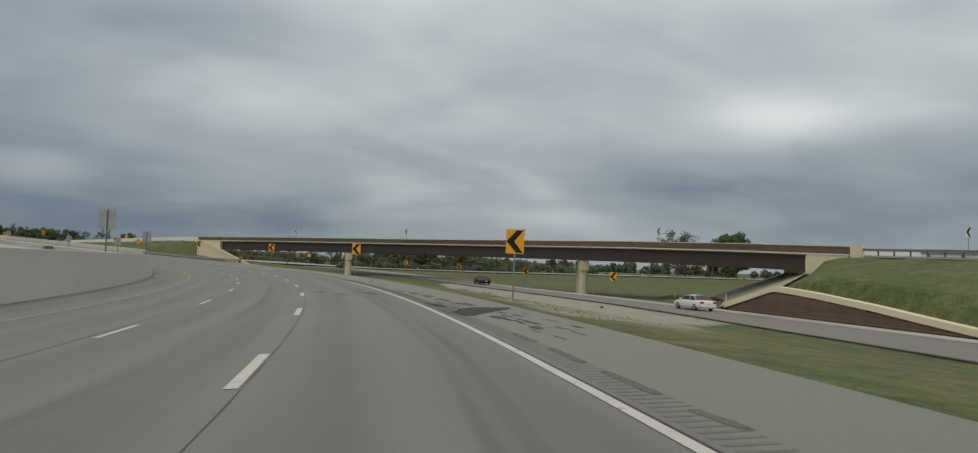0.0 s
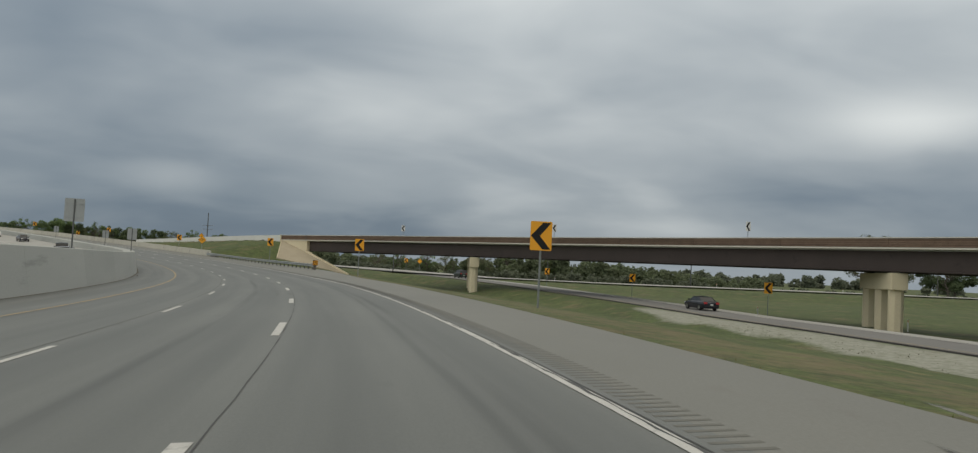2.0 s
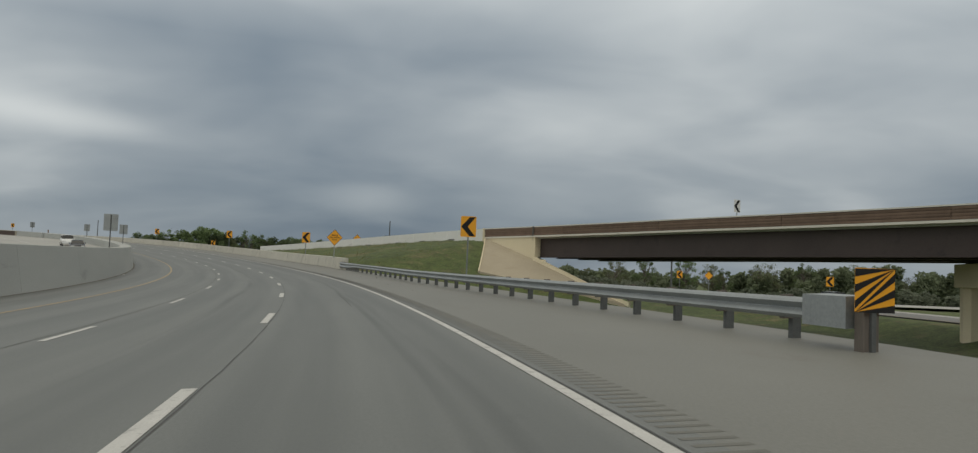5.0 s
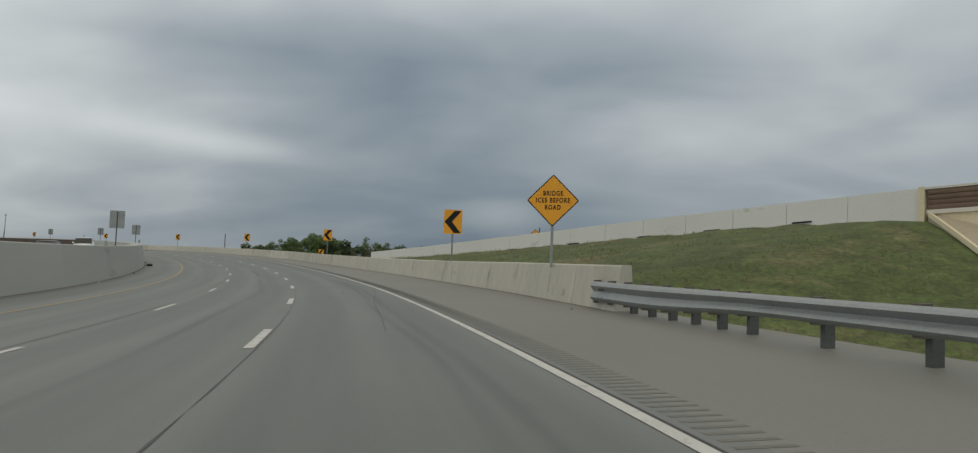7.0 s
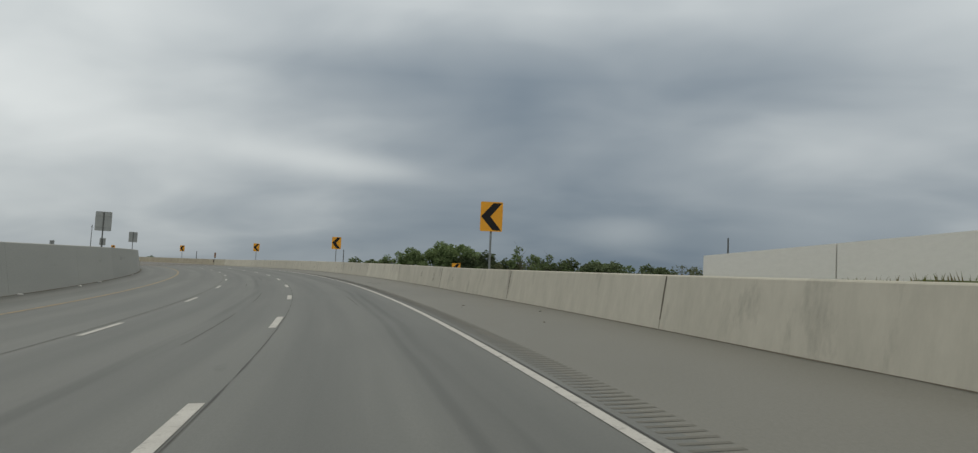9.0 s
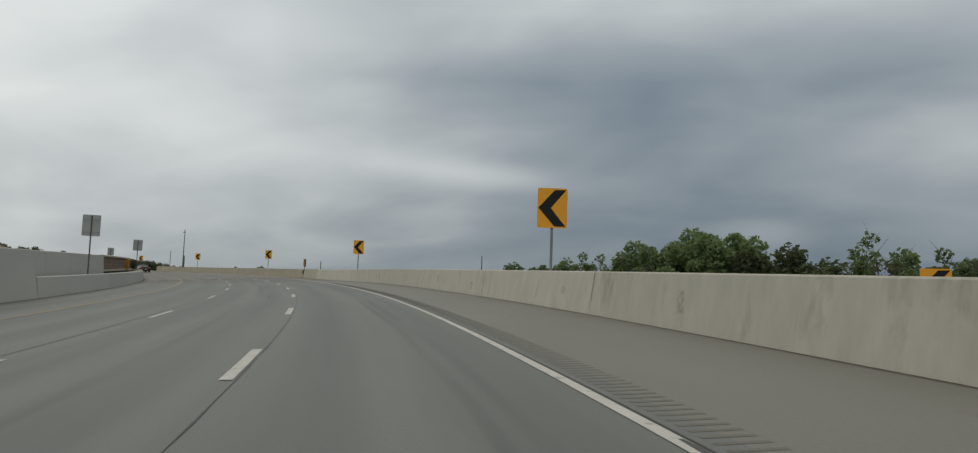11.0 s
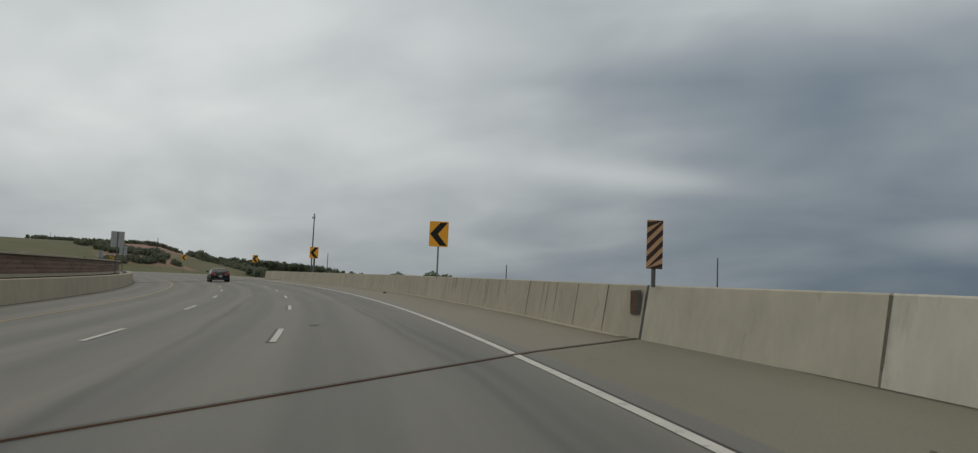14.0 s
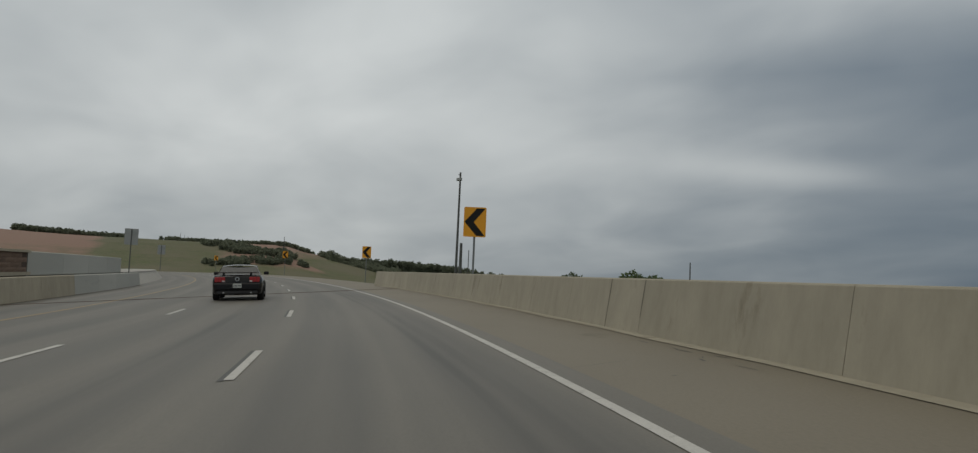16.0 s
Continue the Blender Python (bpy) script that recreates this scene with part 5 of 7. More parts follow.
# ---------------------------------------------------------------- lower carriageway
low = thing("lower_carriageway", "two-lane asphalt carriageway below the road", "road", kind="structure")
part("pavement", sweep("pavement", "low_road", -78, 378, 4, [(-1, -0.25), (-1, 0.0), (5.6, 0.0), (5.6, -0.25)], where=lambda s, du, dz: L(s, float(low_edge(s)) if du < 0 else du, dz)), low)
# a thin dark line along the pavement's near edge, where it drops
part("edge_crack", ribbon("edge_crack", "brown_joint", -78, 200, 0, 0, 0.014, 3, edges=lambda s: (float(low_edge(s)) - 0.12, float(low_edge(s)) + 0.1 + 0.05 * math.sin(s * 0.8)), where=L), low)
part("shoulder", ribbon("shoulder", "far_road", -78, 378, 3.9, 6.0, 0.012, 4, where=L), low)
part("edge_line", ribbon("edge_line", "white_paint", -78, 378, 3.5, 3.68, 0.02, 4, where=L), low)
part("edge_line", ribbon("edge_line", "yellow_paint", -78, 378, 0, 0, 0.012, 4, edges=lambda s: (float(low_edge(s)) + 0.7, float(low_edge(s)) + 0.85), where=L), low)

wing = thing("retaining_wall", "brown stone retaining wall with a sloping cream coping", "wall", kind="structure")
CREST = [(31, -0.3), (38.3, 0.51), (43.8, 1.15), (50.6, 1.8), (55.3, 2.12), (63.1, 0.0)]


def crest(s):
    return float(np.interp(s, [c[0] for c in CREST], [c[1] for c in CREST]))


for k in range(15):
    lo, hi = k * 0.2, k * 0.2 + 0.19
    ins = [s for s in np.arange(31, 63.2, 0.5) if crest(s) > hi]
    if len(ins) > 2:
        part("stone_course", sweep("stone_course", "brown_stone", float(ins[0]), float(ins[-1]), 2, [(6.9 - 0.012 * (k % 3), lo), (6.88 - 0.012 * (k % 3), lo + 0.1), (6.9 - 0.012 * (k % 3), hi), (7.0, hi), (7.0, lo)], where=L), wing)
vs, fs, cs = [], [], list(np.arange(31, 63.2, 0.75))
for s in cs:
    for du, dz in ((6.96, -0.3), (6.96, crest(s)), (7.4, crest(s)), (7.4, -0.3)):
        vs.append(L(float(s), du, dz))
for i in range(len(cs) - 1):
    for k in range(4):
        a, b = 4 * i + k, 4 * i + (k + 1) % 4
        fs.append((a, b, b + 4, a + 4))
part("core", mesh_of("core", vs, fs, "brown_joint"), wing)
vs, fs = [], []
for s in cs:
    for du, dz in ((6.72, -0.05), (6.72, 0.42), (7.6, 0.42), (7.6, -0.05)):
        vs.append(L(float(s), du, crest(s) + dz))
for i in range(len(cs) - 1):
    for k in range(4):
        a, b = 4 * i + k, 4 * i + (k + 1) % 4
        fs.append((a, b, b + 4, a + 4))
fs += [(0, 1, 2, 3), tuple(4 * (len(cs) - 1) + k for k in (3, 2, 1, 0))]
part("coping", mesh_of("coping", vs, fs, "cream"), wing)

# ---------------------------------------------------------------- guard rails
BEAM = [(0.0, 0.47), (-0.05, 0.5), (-0.085, 0.535), (-0.05, 0.575), (-0.01, 0.61), (0.0, 0.625), (-0.01, 0.64), (-0.05, 0.675), (-0.085, 0.715), (-0.05, 0.75), (0.0, 0.78),
        (0.012, 0.78), (-0.04, 0.745), (-0.07, 0.715), (-0.04, 0.68), (0.004, 0.645), (0.014, 0.625), (0.004, 0.605), (-0.04, 0.57), (-0.07, 0.535), (-0.04, 0.505), (0.012, 0.47)]


def guard_rail(name, label, where, s0, s1, u, spacing, unit=1.0, step=1.0, lift=0.0):
    g = thing(name, label, "guard rail", "guard rails")
    line = u if callable(u) else (lambda s: u)
    w = lambda s, du, dz: where(s, line(s) + du, dz + lift)
    part("beam", sweep("beam", "steel", s0, s1, step, BEAM, where=w, caps=False), g)
    s = s0 + spacing / 2
    while s < s1:
        part("post", sweep("post", "steel_dark", s - 0.055 * unit, s + 0.055 * unit, 0.2 * unit, [(0.16, -0.6), (0.16, 0.74), (0.3, 0.74), (0.3, -0.6)], where=w), g)
        part("block", sweep("block", "post_wood", s - 0.06 * unit, s + 0.06 * unit, 0.2 * unit, [(0.013, 0.44), (0.013, 0.8), (0.16, 0.8), (0.16, 0.44)], where=w), g)
        s += spacing * (0.5 if s > s1 - 8 * unit and unit == 1.0 else 1)
    return g




def widening(s, u, dz):
    """Towards the barrier the beam grows taller, down from its top edge."""
    k = 1 + 0.45 * float(smooth(195.5, 200.5, s))
    return P(s, u, 0.66 - (0.66 - dz) * k if dz > 0.26 else dz)


rail = guard_rail("guard_rail", "galvanised steel guard rail widening where it joins the concrete barrier", widening, 141.0, 203.4, lambda s: float(np.interp(s, [140, 150, 164, 175, 185, 196, 203.4], [6.75, 6.4, 5.8, 5.5, 5.72, 5.84, 5.78])), 1.95, lift=-0.14)
for k in range(4):
    part("bolt", sweep("bolt", "steel_dark", 202.6 + 0.2 * (k % 2), 202.64 + 0.2 * (k % 2), 0.04, [(5.7, 0.26 + 0.18 * (k // 2)), (5.7, 0.3 + 0.18 * (k // 2)), (5.8, 0.3 + 0.18 * (k // 2)), (5.8, 0.26 + 0.18 * (k // 2))]), rail)
part("terminal", sweep("terminal", "steel", 140.2, 141.2, 0.5, [(6.55, 0.28), (6.55, 0.7), (6.95, 0.7), (6.95, 0.28)]), rail)
guard_rail("guard_rail", "steel guard rail along the ramp", F, -6.0, A0 - 0.3, 0.2, 0.37, 1 / 5.18, 0.3, -1.0)
guard_rail("guard_rail", "steel guard rail along the far side of the ramp", F, -6.0, A0 - 0.3, 9.6, 0.74, 1 / 5.18, 0.3, -1.0)


# ---------------------------------------------------------------- signs
def plate(w, h, r, t=0.004, segs=4):
    """A thin plate in x and z with rounded corners, its face at -y."""
    bm = bmesh.new()
    ring = []
    for cx, cz, a0 in ((w / 2 - r, h / 2 - r, 0), (-w / 2 + r, h / 2 - r, 90), (-w / 2 + r, -h / 2 + r, 180), (w / 2 - r, -h / 2 + r, 270)):
        for i in range(segs + 1):
            a = radians(a0 + 90 * i / segs)
            ring.append((cx + r * math.cos(a), cz + r * math.sin(a)))
    extrude_ring(bm, ring, 0, t)
    return bm


def extrude_ring(bm, ring, y0, y1):
    f = [bm.verts.new((x, y0, z)) for x, z in ring]
    b = [bm.verts.new((x, y1, z)) for x, z in ring]
    bm.faces.new(f)
    bm.faces.new(b[::-1])
    for i in range(len(ring)):
        j = (i + 1) % len(ring)
        bm.faces.new((f[i], f[j], b[j], b[i]))


def u_post(z0, z1):
    bm = bmesh.new()
    ring = [(-0.04, 0.012), (-0.03, 0.012), (-0.022, 0.045), (0.022, 0.045), (0.03, 0.012), (0.04, 0.012), (0.026, 0.055), (-0.026, 0.055)]
    lo = [bm.verts.new((x, y, z0)) for x, y in ring]
    hi = [bm.verts.new((x, y, z1)) for x, y in ring]
    for i in range(8):
        j = (i + 1) % 8
        bm.faces.new((lo[i], lo[j], hi[j], hi[i]))
    bm.faces.new(hi)
    return bm


def chevron_sign(q, facing, drop, w=0.86, h=1.15, label="yellow chevron sign pointing along the bend on a steel post", light=False):
    """q: the plate's middle; facing: the way its face looks; drop: from the middle to the post's foot."""
    t = thing("chevron_sign", label, "road sign", "chevron signs round the bend")
    t.matrix_world = Matrix.Translation(q) @ Matrix.Rotation(math.atan2(facing.x, -facing.y), 4, "Z")
    p = part("plate", (plate(w, h, 0.05), "white_sign" if light else "sign_yellow"), t)
    bm = bmesh.new()
    a, k = w * 0.47, h * 0.46
    extrude_ring(bm, [(-a, 0), (a * 0.16, k), (a * 0.96, k), (-a * 0.16 + 0.02, 0), (a * 0.96, -k), (a * 0.16, -k)], -0.004, -0.001)
    part("chevron", (bm, "sign_black"), p)
    part("post", (u_post(-drop, h * 0.45), "steel"), t)
    for z in (-0.3, 0.3):
        part("bolt", (boxed(-0.02, 0.02, 0.004, 0.03, z * h - 0.02, z * h + 0.02), "steel"), p)
    return t


def face_of(s, twist=0.0):
    a = turn_at(s) + radians(twist)
    return Vector((math.sin(a), -math.cos(a), 0))


def ground_at(q):
    return float(ground_z(np.array([q.x]), np.array([q.y]))[0])


for s, u, z in ((30.07, 8.46, 2.15), (78.4, 8.19, 2.34), (127.0, 8.48, 2.72), (175.2, 8.82, 3.0)):
    q = P(s, u, z)
    chevron_sign(q, face_of(s, -10), q.z - ground_at(q) + 0.3)
for s, u, z in ((223.5, 6.02, 2.87), (272.1, 6.15, 3.03), (320.5, 5.93, 2.8), (367.5, 5.88, 2.87)):
    chevron_sign(P(s, u, z), face_of(s, -10), z - 0.96, label="yellow chevron sign pointing along the bend on the barrier")
for s, u, z in ((415.2, 5.25, 2.91), (463.3, 5.33, 2.98)):
    chevron_sign(P(s, u, z), face_of(s, -10), z - 0.9, label="yellow chevron sign pointing along the bend on the bridge barrier")
for s, u, z in ((514.0, 7.9, 2.79), (572.6, 7.4, 3.38), (644.9, 7.6, 3.58)):
    q = P(s, u, z)
    chevron_sign(q, face_of(s, -10), q.z - ground_at(q) + 0.3, label="yellow chevron sign pointing along the bend beyond the bridge")
for x, y, z in ((33.9, 106.6, -1.04), (29.1, 141.6, -0.94), (21.5, 176.5, -0.7), (12.0, 209.7, -0.38), (-2.4, 239.4, 0.13), (-19, 270, 0.6)):
    q = Vector((x, y, z))
    chevron_sign(q, Vector((-0.1, -1, 0)), z - ground_at(q) + 0.2, label="yellow chevron sign beside the lower carriageway")
for a in (45.81, 38.6, 31.9, 25.7, 16.5):
    q = F(a, 10.28, 2.0)
    d = Vector((math.sin(radians(a)), -math.cos(radians(a)), 0))
    chevron_sign(q, d, 1.98, label="pale chevron sign with a black arrow on the flyover's far parapet", light=True)


chevron_sign(Vector((-118.35, 301.45, 3.8)), Vector((0.27, -0.96, 0)), 6.5, label="yellow chevron sign half hidden behind the barrier")


def diamond_sign(q, facing, drop, side, words=(), label=""):
    t = thing("warning_sign", label, "road sign")
    t.matrix_world = Matrix.Translation(q) @ Matrix.Rotation(math.atan2(facing.x, -facing.y), 4, "Z")
    turn = Matrix.Rotation(radians(45), 4, "Y")
    bm = plate(side, side, 0.05)
    bmesh.ops.transform(bm, matrix=turn, verts=bm.verts)
    p = part("plate", (bm, "sign_black"), t)
    bm = plate(side - 0.06, side - 0.06, 0.03, 0.002)
    bmesh.ops.transform(bm, matrix=Matrix.Translation((0, -0.003, 0)) @ turn, verts=bm.verts)
    part("face", (bm, "sign_yellow"), p)
    def lettered(text, size):
        cu = bpy.data.curves.new("lettering", "FONT")
        cu.body, cu.align_x, cu.align_y, cu.size, cu.extrude, cu.offset, cu.space_character = text, "CENTER", "CENTER", size, 0.001, 0.0045, 1.22
        tmp = bpy.data.objects.new("lettering", cu)
        scene.collection.objects.link(tmp)
        bpy.context.view_layer.update()
        me = bpy.data.meshes.new_from_object(tmp)
        bpy.data.objects.remove(tmp)
        xs = [v.co.x for v in me.vertices]
        return me, min(xs), max(xs)

    for text, z, size in words:
        _, left, right = lettered(text, size)
        for k, word in enumerate(text.split()):
            me, a, b = lettered(word, size)
            shift = left - a if k == 0 else right - b
            me.transform(Matrix.Translation((0, -0.006, z)) @ Matrix.Rotation(radians(90), 4, "X") @ Matrix.Diagonal((0.84, 1.1, 1, 1)) @ Matrix.Translation((shift, 0, 0)))
            me.materials.clear()
            me.materials.append(M["sign_black"])
            part("lettering", me, p)
    bm = bmesh.new()
    box(bm, -0.035, 0.035, 0.01, 0.075, -drop, side * 0.5)
    part("post", (bm, "steel"), t)
    return t


diamond_sign(P(207.5, 5.9, 2.8), face_of(207.7, -24), 1.9, 1.06, (("BRIDGE", 0.2, 0.172), ("ICES BEFORE", 0.0, 0.172), ("ROAD", -0.2, 0.172)), "yellow diamond sign reading BRIDGE ICES BEFORE ROAD")
q = F(57.6, 9.0, 1.15)
diamond_sign(q, Vector((0.6, -0.8, 0)), 2.2, 0.9, (), "yellow diamond warning sign beside the ramp")
q = Vector((-15.0, 262, 0.5))
diamond_sign(q, Vector((-0.1, -1, 0)), q.z - ground_at(q) + 0.2, 0.9, (), "yellow diamond warning sign by the lower carriageway")


def striped_marker(q, facing, w, h, drop, label, lean=1, face="sign_yellow", bars="sign_black"):
    t = thing("object_marker", label, "road sign", "striped markers")
    t.matrix_world = Matrix.Translation(q) @ Matrix.Rotation(math.atan2(facing.x, -facing.y), 4, "Z")
    p = part("plate", (plate(w, h, 0.015), face), t)
    pitch = w * 0.68 if w < 0.45 else w * 0.36
    k = -h / 2 - w
    while k < h / 2 + w:
        poly = []
        pts = [(-w / 2, k), (w / 2, k + lean * w), (w / 2, k + lean * w + pitch * 0.5), (-w / 2, k + pitch * 0.5)]
        pts = [(x, max(-h / 2, min(h / 2, z))) for x, z in pts]
        if max(z for _, z in pts) - min(z for _, z in pts) > 0.02 and abs(pts[0][1] - pts[3][1]) + abs(pts[1][1] - pts[2][1]) > 0.03:
            bm = bmesh.new()
            extrude_ring(bm, pts, -0.004, -0.001)
            part("stripe", (bm, bars), p)
        k += pitch
    part("post", (boxed(-0.03, 0.03, 0.005, 0.06, -drop, h * 0.4), "steel_dark"), t)
    return t


# this marker has a paler orange face than the others
striped_marker(P(391.9, 5.18, 1.7), face_of(391), 0.3, 0.86, 0.75, "pale orange and brown striped marker on the bridge end", 1, "marker_pale", "marker_dark")
striped_marker(P(376.6, -12.5, 1.5), face_of(377), 0.3, 0.85, 0.6, "black and yellow striped marker on the parapet", 1)
mk = striped_marker(P(139.9, 6.75, 0.78), face_of(140), 0.56, 0.56, 0.95, "black and yellow striped marker at the guard rail's end", 1)
part("wooden_post", (boxed(-0.11, 0.11, 0.06, 0.26, -1.0, -0.1, 0.01), "post_wood"), mk)

for s in (45.5, 94.3, 145.0, 195.5, 246.5, 297.5, 348.8, 397.4, 447.8, 499.0, 549.0):
    t = thing("sign_back", "back of a grey aluminium sign on the median wall", "road sign", "signs on the median wall")
    f = -face_of(s, 2)
    t.matrix_world = Matrix.Translation(P(s, -12.05 if s > 335 else -12.0, 3.95 if s < 60 else 4.0 if s < 100 else 3.8 if s < 250 else 3.62)) @ Matrix.Rotation(math.atan2(f.x, -f.y), 4, "Z")
    p = part("plate", (plate(0.95, 1.2, 0.05), "sign_back"), t)
    for z in (-0.35, 0.35):
        part("brace", (boxed(-0.42, 0.42, 0.006, 0.03, z - 0.03, z + 0.03), "sign_back"), p)
    part("post", (u_post(-2.8 if s > 335 else -2.05, 0.55), "steel_dark"), t)

# ---------------------------------------------------------------- vehicles
def car_shell(mat, sections, name):
    """A body lofted from sections along its length (y): each (y, half width, sill, belt, crown)."""
    verts, faces = [], []
    k = 11
    for y, w, sill, belt, crown in sections:
        ring = [(w * 0.82, sill), (w * 0.95, sill + 0.05), (w, sill + (belt - sill) * 0.45), (w * 0.985, sill + (belt - sill) * 0.8), (w * 0.93, belt), (0.0, crown)]
        half = [(x, z) for x, z in ring[:-1]]
        pts = half + [(0.0, crown)] + [(-x, z) for x, z in reversed(half)]
        verts += [(x, y, z) for x, z in pts]
    n = len(sections)
    for i in range(n - 1):
        for j in range(k - 1):
            a = i * k + j
            faces.append((a, a + 1, a + k + 1, a + k))
        faces.append((i * k + k - 1, i * k, i * k + k, i * k + 2 * k - 1))
    faces.append(tuple(range(k))[::-1])
    faces.append(tuple((n - 1) * k + j for j in range(k)))
    me = mesh_of(name, verts, faces, mat, flat=False)
    return me


def slab_between(name, mat, quads):
    vs, fs = [], []
    for q in quads:
        c = len(vs)
        vs += q
        fs.append(tuple(range(c, c + len(q))))
    return mesh_of(name, vs, fs, mat)


def wheel(parent, x, y, r, w, rim_mat="alloy"):
    side = 1 if x > 0 else -1
    bm = bmesh.new()
    prof = [(r * 0.64, -w / 2), (r * 0.93, -w / 2), (r, -w / 3), (r, w / 3), (r * 0.93, w / 2), (r * 0.64, w / 2)]
    n = 24
    rings = []
    for i in range(n):
        a = 2 * math.pi * i / n
        rings.append([bm.verts.new((x + off, y + rad * math.cos(a), r + rad * math.sin(a))) for rad, off in prof])
    for i in range(n):
        p, q = rings[i], rings[(i + 1) % n]
        for j in range(len(prof)):
            m = (j + 1) % len(prof)
            bm.faces.new((p[j], p[m], q[m], q[j]))
    wh = part("wheel", (bm, "rubber"), parent, "black tyre on a spoked alloy rim")
    bm = bmesh.new()
    for k in range(5):
        a = 2 * math.pi * k / 5
        d, e = Vector((0, math.cos(a), math.sin(a))), Vector((0, -math.sin(a), math.cos(a)))
        c = Vector((x + side * w * 0.32, y, r))
        vs = [bm.verts.new(c + d * l + e * o + Vector((side * h, 0, 0))) for h in (0, 0.03) for l, o in ((0.02, -0.045), (r * 0.62, -0.06), (r * 0.62, 0.06), (0.02, 0.045))]
        bm.faces.new(vs[:4])
        bm.faces.new(vs[4:])
        for j in range(4):
            bm.faces.new((vs[j], vs[(j + 1) % 4], vs[4 + (j + 1) % 4], vs[4 + j]))
    part("rim", (bm, rim_mat), wh)
    bm = bmesh.new()
    q = Matrix.Rotation(radians(90), 4, "Y")
    bmesh.ops.create_cone(bm, cap_ends=True, segments=20, radius1=r * 0.64, radius2=r * 0.64, depth=w * 0.6, matrix=Matrix.Translation((x, y, r)) @ q)
    part("drum", (bm, "trim"), wh)


def cabin(c, mat, w, belt, roof, y_tail, y_rear, y_front, y_nose, tumble=0.2):
    """Roof, pillars and glass. y_tail and y_nose: the feet of the rear and front glass."""
    wt = w - tumble
    quad = lambda *p: [list(map(tuple, p))]
    R_ = [Vector((wt * 0.9, y_rear, roof - 0.03)), Vector((wt * 0.9, y_front, roof - 0.03))]
    vs, fs = [], []
    n, m = 6, 6
    for i in range(n + 1):
        y = y_rear + (y_front - y_rear) * i / n
        for j in range(m + 1):
            f = j / m * 2 - 1
            vs.append((wt * 0.93 * f, y, roof - 0.05 * f * f - 0.035 * (2 * i / n - 1) ** 2))
    for i in range(n):
        for j in range(m):
            a = i * (m + 1) + j
            fs.append((a, a + 1, a + m + 2, a + m + 1))
    part("roof", mesh_of("roof", vs, fs, mat, flat=False), c)
    rl, rr = (-wt * 0.93, y_rear, roof - 0.085), (wt * 0.93, y_rear, roof - 0.085)
    fl, fr = (-wt * 0.93, y_front, roof - 0.085), (wt * 0.93, y_front, roof - 0.085)
    tl, tr = (-w * 0.86, y_tail, belt), (w * 0.86, y_tail, belt)
    nl, nr = (-w * 0.86, y_nose, belt), (w * 0.86, y_nose, belt)
    part("rear_window", slab_between("rear_window", "car_glass", [[tl, tr, rr, rl]]), c)
    part("windscreen", slab_between("windscreen", "car_glass", [[nr, nl, fl, fr]]), c)
    for sgn, t, r, f, nn in ((-1, tl, rl, fl, nl), (1, tr, rr, fr, nr)):
        t, r, f, nn = map(Vector, (t, r, f, nn))
        part("side_window", slab_between("side_window", "car_glass", [[tuple(t), tuple(nn), tuple(f), tuple(r)]]), c)
        out = Vector((sgn * 0.012, 0, 0.004))
        for a, b, wd in ((t, r, 0.14), (nn, f, 0.07), (t.lerp(nn, 0.42), r.lerp(f, 0.42), 0.06), (r, f, 0.05)):
            d = Vector((0, wd / 2, 0)) if abs((b - a).z) > 0.2 else Vector((0, 0, -wd / 2))
            part("pillar", slab_between("pillar", mat, [[tuple(a - d + out), tuple(a + d + out), tuple(b + d + out), tuple(b - d + out)]]), c)


def lamp(c, name, mat, x0, x1, y0, y1, z0, z1):
    part(name, (boxed(min(x0, x1), max(x0, x1), min(y0, y1), max(y0, y1), z0, z1, 0.015), mat), c)


